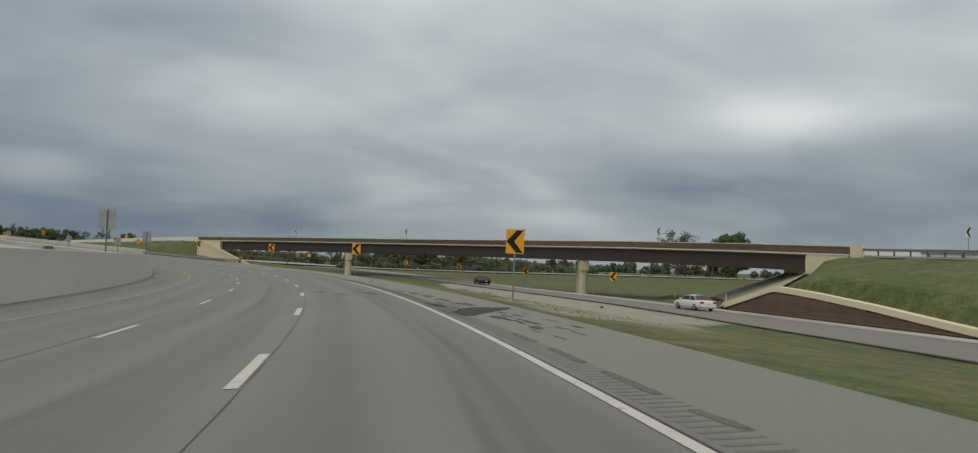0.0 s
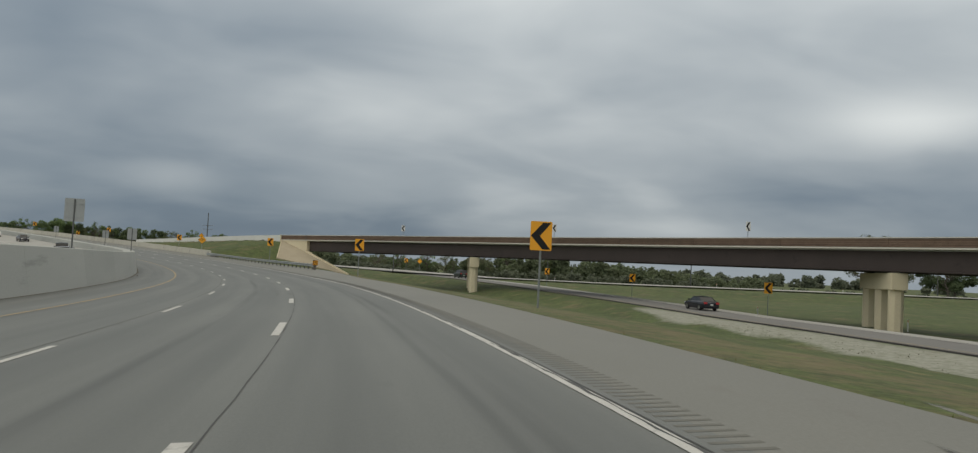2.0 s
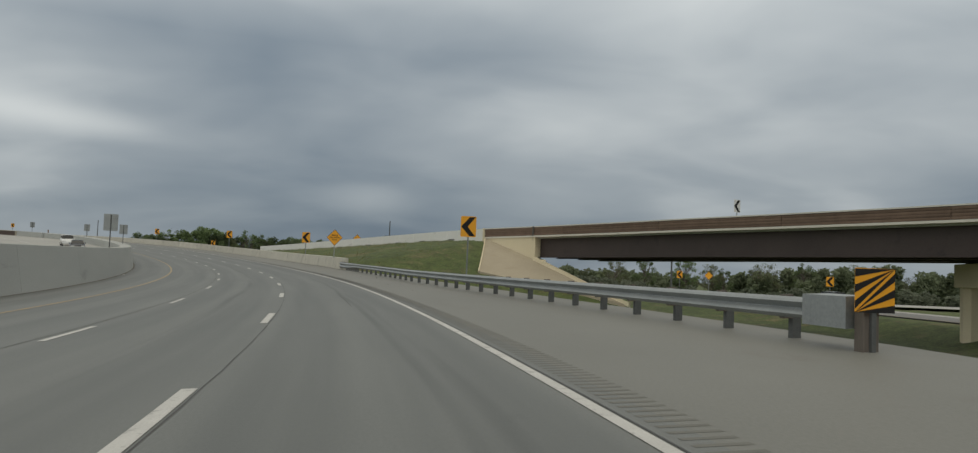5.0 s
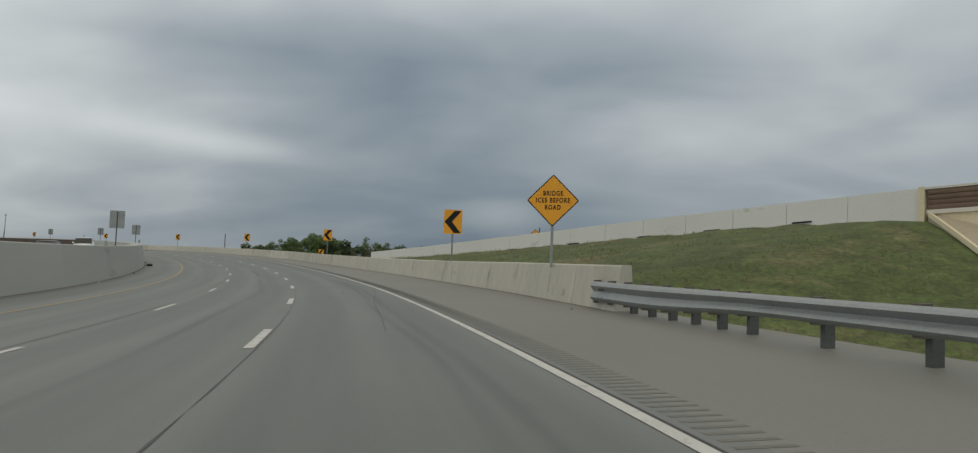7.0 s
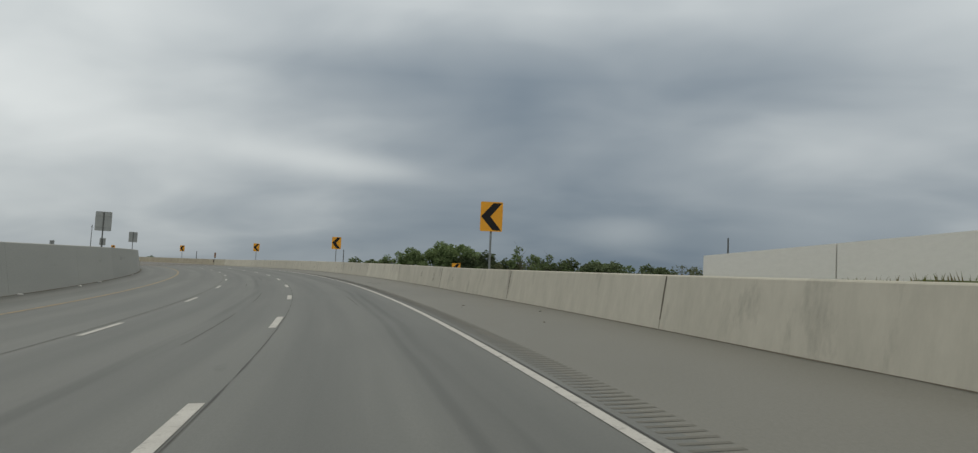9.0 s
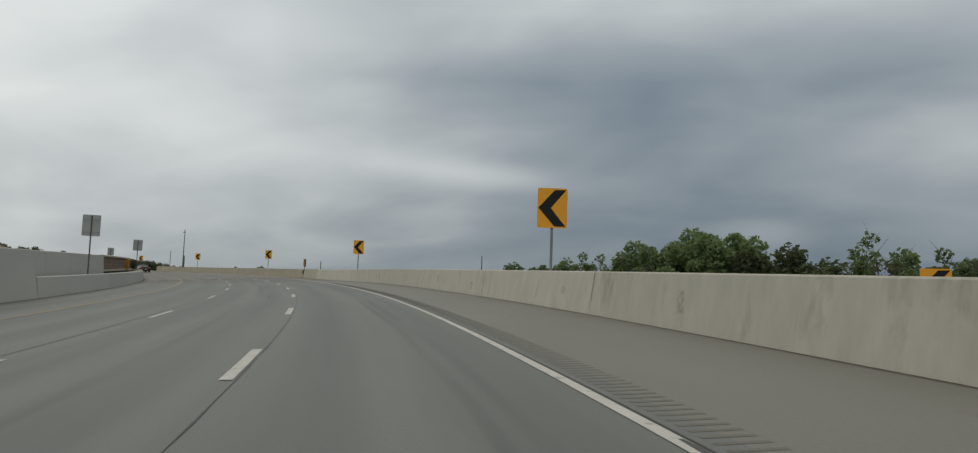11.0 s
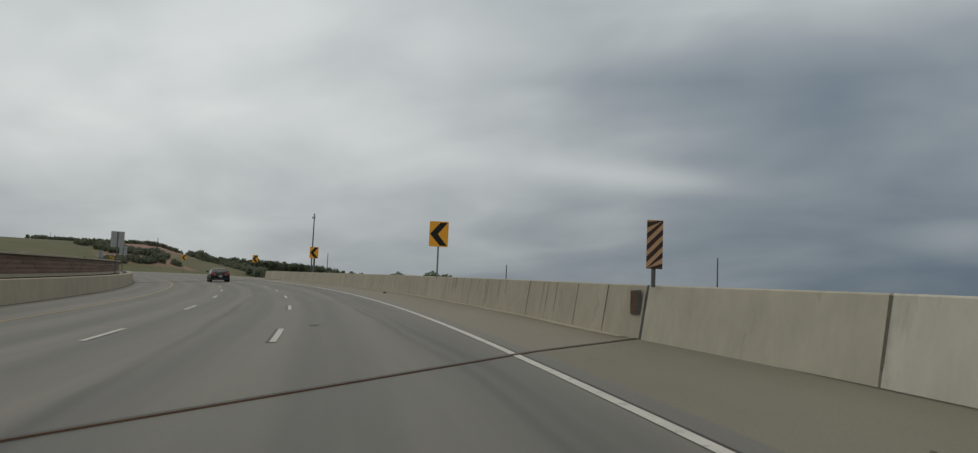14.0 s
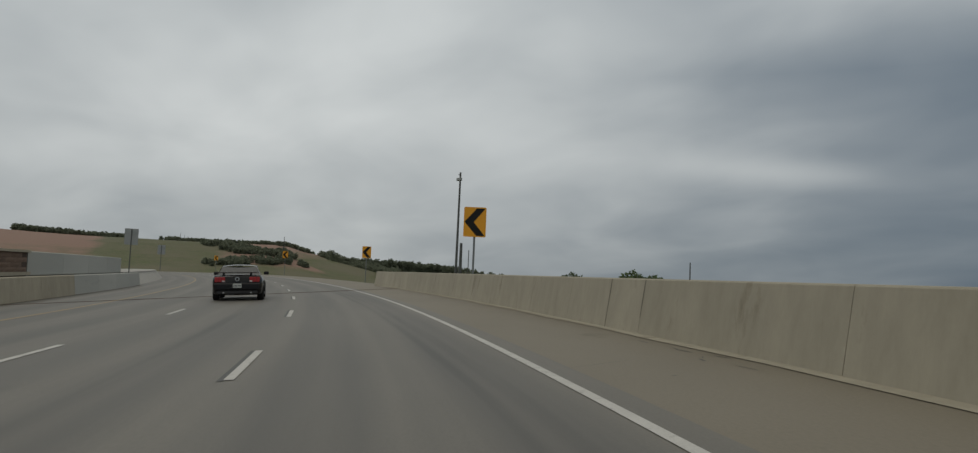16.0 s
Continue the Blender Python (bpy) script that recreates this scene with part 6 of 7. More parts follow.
def sedan(label, mat, m, length=4.9, w=0.9, height=1.42, kind="sedan", mirrors=True):
    c = thing("car", label, "car", at=m)
    h = length / 2
    belt = height * 0.66
    body = [(-h, w * 0.78, 0.34, belt * 0.82, belt * 0.84), (-h + 0.08, w * 0.92, 0.26, belt * 0.97, belt * 1.0), (-h + 0.5, w, 0.22, belt * 1.0, belt * 1.04), (-h + 1.3, w, 0.2, belt, belt * 1.02),
            (0, w, 0.2, belt * 0.98, belt), (h - 1.5, w, 0.2, belt * 0.97, belt), (h - 0.6, w * 0.97, 0.22, belt * 0.87, belt * 0.92), (h - 0.12, w * 0.88, 0.26, belt * 0.72, belt * 0.76), (h, w * 0.72, 0.34, belt * 0.6, belt * 0.62)]
    part("body", car_shell(mat, body, "body"), c)
    if kind == "suv":
        cabin(c, mat, w, belt, height, -h + 0.12, -h + 0.35, 0.35, 1.0, 0.12)
    else:
        cabin(c, mat, w, belt, height, -h + 0.75, -h + 1.45, 0.35, 1.2)
    for x in (-w + 0.1, w - 0.1):
        for y in (-h + 0.98, h - 0.95):
            wheel(c, x, y, 0.32 if kind != "suv" else 0.36, 0.2)
    for sgn in (-1, 1):
        lamp(c, "tail_light", "tail_light", sgn * w * 0.5, sgn * w * 0.9, -h - 0.012, -h + 0.14, belt * 0.72, belt * 0.93)
        lamp(c, "headlight", "clear_lens", sgn * w * 0.42, sgn * w * 0.84, h - 0.2, h - 0.02, belt * 0.56, belt * 0.74)
        part("mirror", (boxed(sgn * w * 1.0 - 0.09, sgn * w * 1.0 + 0.09, 0.95, 1.08, belt, belt + 0.13, 0.03), mat), c)
    part("bumper", (boxed(-w * 0.86, w * 0.86, -h - 0.05, -h + 0.1, 0.36, 0.52, 0.03), mat), c)
    part("plate", (boxed(-0.15, 0.15, -h - 0.056, -h - 0.045, 0.55, 0.7), "plate"), c)
    return c


def coupe(m):
    """The black fastback: broad haunches, a wing on its tail, three-part lamps."""
    c = thing("car", "black two-door fastback with a rear wing and red lamps", "car", at=m)
    h, w = 2.38, 0.94
    body = [(-h, w * 0.84, 0.36, 0.9, 0.92), (-h + 0.05, w * 0.93, 0.27, 0.955, 0.98), (-h + 0.35, w * 0.99, 0.22, 0.97, 1.01), (-h + 0.95, w, 0.19, 0.96, 1.0), (-0.6, w * 0.985, 0.18, 0.92, 0.98),
            (0.5, w * 0.97, 0.18, 0.9, 0.96), (1.2, w * 0.98, 0.18, 0.86, 0.93), (1.8, w * 0.96, 0.2, 0.8, 0.88), (h - 0.12, w * 0.9, 0.24, 0.72, 0.78), (h, w * 0.78, 0.32, 0.6, 0.62)]
    part("body", car_shell("black_car", body, "body"), c)
    cabin(c, "black_car", w, 0.94, 1.385, -h + 0.72, -0.75, 0.3, 1.05, 0.24)
    for sgn in (-1, 1):
        for y, r in ((-h + 1.0, 0.345), (h - 0.95, 0.34)):
            wheel(c, sgn * (w - 0.11), y, r, 0.24)
        tl = part("tail_light", (boxed(sgn * 0.63 - 0.19, sgn * 0.63 + 0.19, -h - 0.025, -h + 0.05, 0.71, 0.9, 0.014), "tail_light"), c)
        for i in range(2):
            x = sgn * 0.64 + (i - 0.5) * 0.115
            part("divider", (boxed(x - 0.006, x + 0.006, -h - 0.03, -h - 0.02, 0.72, 0.89), "trim"), tl)
        part("reverse_lamp", (boxed(sgn * 0.5 - 0.05, sgn * 0.5 + 0.05, -h - 0.031, -h - 0.024, 0.725, 0.765), "clear_lens"), tl)
        part("mirror", (boxed(sgn * 1.0 - 0.1, sgn * 1.0 + 0.1, 0.62, 0.74, 0.96, 1.1, 0.03), "black_car"), c)
        part("exhaust", (boxed(sgn * 0.5 - 0.05, sgn * 0.5 + 0.05, -h - 0.04, -h + 0.3, 0.27, 0.35, 0.02), "alloy"), c)
        part("side_scoop", (boxed(sgn * 0.955 - 0.012, sgn * 0.955 + 0.012, -h + 1.5, -h + 1.95, 0.62, 0.76, 0.008), "trim"), c)
        part("sill", (boxed(sgn * 0.9 - 0.05, sgn * 0.9 + 0.05, -1.0, 1.1, 0.17, 0.26, 0.02), "trim"), c)
        part("quarter_window", slab_between("quarter_window", "trim", [[(sgn * 0.79, -1.05, 1.0), (sgn * 0.79, -0.62, 1.0), (sgn * 0.7, -0.66, 1.25), (sgn * 0.7, -0.84, 1.25)]]), c)
    part("tail_panel", (boxed(-0.46, 0.46, -h - 0.015, -h + 0.05, 0.71, 0.9, 0.008), "trim"), c)
    bm = bmesh.new()
    bmesh.ops.create_cone(bm, cap_ends=True, segments=20, radius1=0.085, radius2=0.085, depth=0.03, matrix=Matrix.Translation((0, -h - 0.02, 0.82)) @ Matrix.Rotation(radians(90), 4, "X"))
    part("badge", (bm, "alloy"), c, "round silver badge")
    bm = bmesh.new()
    bmesh.ops.create_cone(bm, cap_ends=True, segments=16, radius1=0.05, radius2=0.05, depth=0.01, matrix=Matrix.Translation((0, -h - 0.038, 0.82)) @ Matrix.Rotation(radians(90), 4, "X"))
    part("badge_centre", (bm, "trim"), c)
    part("bumper", (boxed(-0.84, 0.84, -h - 0.07, -h + 0.12, 0.4, 0.68, 0.05), "black_car"), c)
    part("valance", (boxed(-0.75, 0.75, -h - 0.03, -h + 0.15, 0.25, 0.4, 0.03), "trim"), c)
    pl = part("number_plate", (boxed(-0.155, 0.155, -h - 0.082, -h - 0.072, 0.5, 0.655), "plate"), c)
    for i in range(6):
        part("bar", (boxed(-0.125 + i * 0.043 + (0.012 if i > 2 else 0), -0.1 + i * 0.043 + (0.012 if i > 2 else 0), -h - 0.085, -h - 0.082, 0.535, 0.605), "trim"), pl)
    bm = bmesh.new()
    box(bm, -0.76, 0.76, -h - 0.02, -h + 0.17, 1.06, 1.09, 0.014)
    wing_ = part("rear_wing", (bm, "black_car"), c)
    for x in (-0.5, 0.5):
        part("strut", (boxed(x - 0.04, x + 0.04, -h + 0.05, -h + 0.16, 0.96, 1.07, 0.01), "black_car"), wing_)
    part("aerial", (boxed(0.6, 0.606, 1.15, 1.156, 0.9, 1.5), "trim"), c)
    return c


def stand(q, ang, slope=0.0, roll=0.0):
    return Matrix.Translation(q) @ Matrix.Rotation(ang, 4, "Z") @ Matrix.Rotation(slope, 4, "X") @ Matrix.Rotation(roll, 4, "Y")


def on_road(s, u, back=False, dz=0.0):
    sl = math.atan2(road_z(s + 2) - road_z(s - 2), 4)
    if back:
        return stand(P(s, u, dz), turn_at(s) + math.pi, -sl, math.atan(BANK))
    return stand(P(s, u, dz), turn_at(s), sl, -math.atan(BANK))


def on_low(s, du, turn=0.0):
    d = L(s + 2, du) - L(s - 2, du)
    return stand(L(s, du), math.atan2(-d.x, d.y) + turn, math.atan2(d.z, 4))


coupe(on_road(467.6, -3.37))
sedan("white saloon car with dark glass on the lower carriageway", "white_car", on_low(60, 1.8), 5.0)
sedan("black saloon car on the lower carriageway", "navy_car", on_low(119, 2.2), 4.7)
sedan("dark green off-road car on the lower carriageway", "green_car", on_low(202, 0.8), 4.2, 0.86, 1.75, "suv")
for s, u, mat, label, kind in ((118, -16, "silver_car", "silver saloon car coming along the far carriageway", "sedan"), (176, -19, "navy_car", "dark estate car coming along the far carriageway", "suv"),
                                                              (252, -17, "navy_car", "dark saloon car coming along the far carriageway", "sedan"), (278, -17, "white_car", "white estate car coming along the far carriageway", "suv")):
    sedan(label, mat, on_road(s, u, True, 0.99), 4.7, 0.9, 1.7 if kind == "suv" else 1.42, kind)


# ---------------------------------------------------------------- trees and far woods
def leaf_cloud(rnd, centres, count, size, squash=0.8):
    """Many small bent leaves in clumps."""
    verts, faces = [], []
    for _ in range(count):
        c, r = rnd.choice(centres)
        d = Vector((rnd.gauss(0, 1), rnd.gauss(0, 1), rnd.gauss(0, 1))).normalized() * (r * rnd.uniform(0.25, 1.0) ** 0.5)
        q = Vector(c) + Vector((d.x, d.y, d.z * squash))
        a = Vector((rnd.uniform(-1, 1), rnd.uniform(-1, 1), rnd.uniform(-0.6, 0.6))).normalized()
        b = a.cross(Vector((rnd.uniform(-1, 1), rnd.uniform(-1, 1), rnd.uniform(-1, 1)))).normalized()
        s = size * rnd.uniform(0.6, 1.4)
        n = a.cross(b) * s * 0.25
        i = len(verts)
        verts += [tuple(q - a * s), tuple(q + b * s * 0.55 + n), tuple(q + a * s), tuple(q - b * s * 0.55 + n)]
        faces += [(i, i + 1, i + 2), (i, i + 2, i + 3)]
    return verts, faces


def tree_kind(seed, height, spread, mat, leaves, size, bare=False):
    """A trunk that forks, limbs out to every clump, and clumps unevenly spread over the crown."""
    rnd = random.Random(seed)
    t = thing("tree", "", "tree", "trees beyond the road")
    bm = bmesh.new()
    top = height * 0.66
    pts = [Vector((0, 0, -0.5))]
    for i in range(1, 5):
        pts.append(Vector((rnd.uniform(-0.25, 0.25) * i * 0.5, rnd.uniform(-0.25, 0.25) * i * 0.5, top * i / 4)))
    r = height * 0.02
    for i in range(4):
        tube(bm, pts[i], pts[i + 1], r * (1 - i * 0.2), r * (1 - (i + 1) * 0.2), 7)
    centres = []
    lobes = [(rnd.uniform(0, 6.28), rnd.uniform(0.7, 1.2)) for _ in range(6)]
    for i in range(46):
        ang, f = rnd.uniform(0, 2 * math.pi), rnd.uniform(0.02, 1.0)
        z = height * (0.24 + 0.72 * f)
        lobe = max(g * (0.55 + 0.45 * math.cos(ang - q)) for q, g in lobes)
        wide = spread * math.sin(math.pi * (0.14 + 0.80 * f)) ** 0.7 * lobe * rnd.uniform(0.5, 1.0) ** 0.5
        e = Vector((math.cos(ang) * wide, math.sin(ang) * wide, z * rnd.uniform(0.93, 1.03)))
        k = min(3.9, max(0.9, 4 * (z * 0.62) / top))
        a = pts[int(k)].lerp(pts[int(k) + 1], k % 1)
        mid = a.lerp(e, 0.5) + Vector((0, 0, -0.05 * wide))
        if i % 2 == 0 or bare:
            tube(bm, a, mid, r * 0.36, r * 0.24, 5)
            tube(bm, mid, e, r * 0.24, r * 0.07, 4)
        if bare:
            for _ in range(5):
                g = mid.lerp(e, rnd.uniform(0.1, 1))
                tube(bm, g, g + Vector((rnd.uniform(-1, 1), rnd.uniform(-1, 1), rnd.uniform(0.2, 1.2))) * spread * 0.26, r * 0.11, r * 0.03, 4)
        centres.append((tuple(e), spread * rnd.uniform(0.13, 0.27)))
    part("trunk", (bm, "bark"), t)
    vs, fs = leaf_cloud(rnd, centres, leaves, size)
    part("crown", mesh_of("crown", vs, fs, mat), t)
    return t


KINDS = {
    "broad": tree_kind(1, 9.5, 4.2, "leaf", 8500, 0.17),
    "round": tree_kind(2, 8.0, 3.7, "leaf_dark", 7500, 0.17),
    "thin": tree_kind(3, 9.0, 3.1, "leaf", 1900, 0.17, True),
    "spring": tree_kind(4, 9.0, 4.0, "leaf_spring", 2600, 0.14, True),
}
LABELS = {"broad": "broad green tree with a full leafy crown", "round": "dark green tree with a dense round crown", "thin": "thin tree with sparse leaves on bare limbs", "spring": "tree with pale spring leaves and bare twigs"}
used = set()


def plant(kind, x, y, scale=1.0, top=None):
    """A tree at a place; with top, scaled so that it reaches that height."""
    z = float(ground_z(np.array([x]), np.array([y]))[0])
    h = {"broad": 9.3, "round": 7.9, "thin": 8.8, "spring": 8.8}[kind]
    if top is not None:
        scale = max(0.3, (top - z) / h)
    m = Matrix.Translation((x, y, z)) @ Matrix.Rotation(rt.uniform(0, 6.28), 4, "Z")
    if kind not in used:
        used.add(kind)
        t = KINDS[kind]
        t.matrix_basis = m
    else:
        t = copy_thing(KINDS[kind], m)
    t.scale = (scale * rt.uniform(0.85, 1.1), scale * rt.uniform(0.85, 1.1), scale)
    return tagged(t, LABELS[kind], "tree", "trees beyond the road")


rt = random.Random(77)

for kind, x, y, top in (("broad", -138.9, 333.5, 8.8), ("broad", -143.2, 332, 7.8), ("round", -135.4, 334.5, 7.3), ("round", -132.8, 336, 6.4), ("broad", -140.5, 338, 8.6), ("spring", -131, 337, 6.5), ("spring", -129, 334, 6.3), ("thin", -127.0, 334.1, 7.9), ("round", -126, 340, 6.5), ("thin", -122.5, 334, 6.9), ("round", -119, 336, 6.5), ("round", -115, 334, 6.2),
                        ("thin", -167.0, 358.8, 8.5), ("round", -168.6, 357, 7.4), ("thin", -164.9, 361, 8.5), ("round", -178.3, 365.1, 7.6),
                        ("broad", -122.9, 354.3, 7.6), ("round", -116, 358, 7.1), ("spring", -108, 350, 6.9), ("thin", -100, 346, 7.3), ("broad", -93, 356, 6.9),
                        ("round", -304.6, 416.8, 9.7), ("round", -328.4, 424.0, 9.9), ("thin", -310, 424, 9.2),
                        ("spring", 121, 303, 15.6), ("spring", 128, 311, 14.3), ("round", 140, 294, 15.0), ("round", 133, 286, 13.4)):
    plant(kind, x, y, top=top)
for i in range(14):
    f = i / 30
    x = -30 + 190 * f
    plant(rt.choice(("spring", "thin", "spring", "thin")), x + rt.uniform(-3, 3), 318 + 34 * math.sin(f * 2.6) + rt.uniform(-4, 4), top=rt.uniform(2.6, 5.0) if f < 0.5 else rt.uniform(0.9, 2.2))


def woods(name, label, spots, count, size, mat, trunks=False):
    """Far woods as one object: clumps of leaves over a stand of stems."""
    rnd = random.Random(len(spots) + count)
    vs, fs = leaf_cloud(rnd, spots, count, size, 1.0)
    return tagged(new(name, mesh_of(name, vs, fs, mat)), label, "woods", kind="stuff")


rw = random.Random(31)


def stand_of(points, depth, low, high, n, r0, r1):
    """Centres of clumps along a line of (x, y), from the ground up."""
    out = []
    for _ in range(n):
        k = rw.uniform(0, len(points) - 1.001)
        i = int(k)
        a, b = points[i], points[i + 1]
        f = k - i
        x, y = a[0] + (b[0] - a[0]) * f + rw.uniform(-depth, depth), a[1] + (b[1] - a[1]) * f + rw.uniform(-depth, depth)
        z = float(ground_z(np.array([x]), np.array([y]))[0])
        h = rw.uniform(low, high) * (0.75 + 0.25 * math.sin(x * 0.05) * math.sin(x * 0.013 + 1))
        r = rw.uniform(r0, r1)
        for lift in np.arange(r * 0.4, max(h - r, r * 0.5), r * 1.3):
            out.append(((x, y, z + float(lift)), r))
        out.append(((x, y, z + h - r), r))
    return out


woods("hedge", "grey-green hedge and scrub behind the far road", stand_of([(-90, 332), (-35, 296), (10, 272), (60, 276)], 4, 2.2, 3.6, 170, 0.9, 1.6) + stand_of([(60, 276), (130, 284), (210, 290), (340, 272)], 4, 1.3, 2.3, 220, 0.7, 1.1), 60000, 0.4, "far_leaf")
woods("wood", "mixed wood with spring leaves beyond the far road", stand_of([(-110, 372), (-60, 345), (-20, 335)], 10, 6, 9.6, 170, 1.4, 2.4) + stand_of([(-20, 335), (40, 345), (100, 350)], 10, 5.5, 9.0, 130, 1.4, 2.4), 70000, 0.6, "wood_far")
woods("far_wood", "low wooded ridge in the distance", stand_of([(60, 640), (180, 610), (320, 560), (470, 480), (560, 350), (600, 200), (600, 40)], 25, 6, 10.5, 260, 2.4, 4.5), 26000, 1.6, "far_leaf")
woods("hill_wood", "strip of dark wood along the top of the hill", stand_of([(-756, 362), (-754, 385), (-751, 412)], 6, 3.2, 5.4, 190, 1.4, 2.4), 18000, 0.8, "far_leaf")
woods("hill_wood", "long wood along the skyline", stand_of([(-748, 440), (-744, 462), (-738, 486), (-726, 516)], 6, 3.0, 5.6, 260, 1.4, 2.4), 24000, 0.8, "far_leaf")
woods("hill_wood", "scrubby wood on the hillside", stand_of([(-640, 442), (-610, 446), (-596, 462)], 8, 2.4, 4.0, 120, 1.1, 1.9), 12000, 0.6, "far_leaf")
woods("hill_wood", "wood beyond the bridge's end", stand_of([(-640, 505), (-600, 515), (-540, 505), (-480, 512), (-440, 532), (-400, 548)], 8, 4.5, 7.0, 330, 1.5, 2.5), 34000, 0.7, "far_leaf")
woods("hill_wood", "wood on the low ridge behind the bend", stand_of([(-640, 625), (-666, 582), (-682, 550), (-700, 520)], 9, 4.5, 7.0, 260, 1.6, 2.6), 26000, 0.8, "far_leaf")
woods("hill_wood", "dark scrub half way up the slope", stand_of([(-560, 424), (-570, 440), (-575, 462)], 6, 2.2, 3.8, 70, 1.0, 1.8), 7000, 0.6, "far_leaf")
woods("bushes", "round bushes at the foot of the hill", stand_of([(-470, 405), (-455, 420), (-440, 440), (-430, 455)], 5, 1.6, 3.0, 22, 0.9, 1.5), 4200, 0.35, "far_leaf")

# the far road beyond the field, with posts and poles along it
third = thing("far_road", "pale concrete road across the field", "road", kind="structure")
vs, fs = [], []
for i, (x, y, z) in enumerate(THIRD):
    a, b = THIRD[max(i - 1, 0)], THIRD[min(i + 1, len(THIRD) - 1)]
    d = Vector((b[0] - a[0], b[1] - a[1], 0)).normalized()
    n = Vector((d.y, -d.x, 0))
    for k in (-8.5, 8.5):
        vs.append((x + n.x * k, y + n.y * k, z + 0.12))
    if i:
        fs.append((2 * i - 2, 2 * i - 1, 2 * i + 1, 2 * i))
part("pavement", mesh_of("pavement", vs, fs, "far_road"), third)


def pole(x, y, top, r=0.14, label="", cross=0.0, base=None, lean=0.0, head=False):
    z = base if base is not None else float(ground_z(np.array([x]), np.array([y]))[0]) - 0.3
    t = thing("pole", label, "pole", "poles beyond the road", at=pose(x, y, z, 0, lean, 0))
    bm = bmesh.new()
    tube(bm, (0, 0, 0), (0, 0, top - z), r, r * 0.6, 8)
    part("shaft", (bm, "steel_dark"), t)
    if cross:
        for k in (0.0, cross * 0.35):
            bm = boxed(-cross / 2, cross / 2, -0.06, 0.06, (top - z) * 0.62 + k, (top - z) * 0.62 + k + 0.12)
            arm = part("crossarm", (bm, "post_wood"), t)
            for i in range(3):
                part("insulator", (boxed(-cross / 2 + i * cross / 2 - 0.05, -cross / 2 + i * cross / 2 + 0.05, -0.05, 0.05, (top - z) * 0.62 + k + 0.12, (top - z) * 0.62 + k + 0.3), "white_sign"), arm)
    if head:
        part("camera_head", (boxed(-0.5, 0.15, -0.12, 0.12, top - z - 0.7, top - z - 0.45, 0.03), "sign_back"), t)
        part("bracket", (boxed(-0.3, 0.02, -0.03, 0.03, top - z - 0.2, top - z - 0.14), "steel_dark"), t)
    return t


pole(-123.0, 437.2, 18.4, 0.3, "tall wooden power pole with crossarms", 5.0)
pole(-330.7, 546.7, 21.3, 0.3, "slim grey pole far beyond the barrier")
pole(-389.7, 509.9, 17.2, 0.25, "slim grey pole far beyond the barrier")
pole(-287.2, 380.95, 16.8, 0.13, "tall slim camera mast beside the road", lean=0.6, head=True)
pole(-289.2, 382.5, 10.9, 0.2, "short stout pole beside the camera mast")
pole(-431.5, 464.5, 18.8, 0.18, "wooden power pole with crossarms", 3.0)
pole(-594, 461, 28.5, 0.2, "power pole on the hillside", 3.0)
pole(-20.6, 251, 6.2, 0.14, "wooden pole beside the far road")
pole(55, 268, 8.6, 0.16, "wooden power pole beside the far road", 2.4)
pole(16.0, 250.5, 3.4, 0.12, "wooden pole beside the far road")
pole(120, 268, 7.0, 0.14, "wooden pole beside the far road")
for k in range(3):
    pole(-694 + 2.2 * k, 435 + 1.6 * k, 32.5 - k, 0.14, "slender mast on the skyline")
for x, y in ((-52, 268), (18, 252), (60, 262), (95, 268), (140, 272), (38, 130), (44, 110), (46, 98), (31, 150)):
    z = float(ground_z(np.array([x]), np.array([y]))[0])
    t = thing("delineator_post", "slim white roadside marker post", "marker post", "marker posts", at=pose(x, y, z, 0, 0, 0))
    part("stake", (boxed(-0.06, 0.06, -0.02, 0.02, -0.3, 1.1, 0.01), "white_sign"), t)
    part("reflector", (boxed(-0.05, 0.05, -0.025, -0.02, 0.9, 1.02), "orange"), t)


def wire(points, sag, r=0.02):
    vs = []
    cu = bpy.data.curves.new("power_line", "CURVE")
    cu.dimensions, cu.bevel_depth, cu.bevel_resolution = "3D", r, 0
    for a, b in zip(points, points[1:]):
        sp = cu.splines.new("POLY")
        sp.points.add(12)
        for i in range(13):
            f = i / 12
            q = Vector(a).lerp(Vector(b), f)
            sp.points[i].co = (q.x, q.y, q.z - 4 * sag * f * (1 - f), 1)
    tmp = bpy.data.objects.new("power_line", cu)
    scene.collection.objects.link(tmp)
    bpy.context.view_layer.update()
    me = bpy.data.meshes.new_from_object(tmp)
    bpy.data.objects.remove(tmp)
    me.materials.clear()
    me.materials.append(M["steel_dark"])
    tagged(new("power_line", me), "thin sagging power line between poles", "cable")


wire([(-20.6, 251, 5.9), (55, 268, 5.6), (120, 268, 6.6), (240, 268, 7.5)], 0.9, 0.03)

M["low_slope"] = material("low_slope", (0.28, 0.258, 0.2), (0.35, 0.325, 0.255), 0.3, 0.9, bump=0.1, fine=12, c3=(0.22, 0.205, 0.155), spots=0.58)
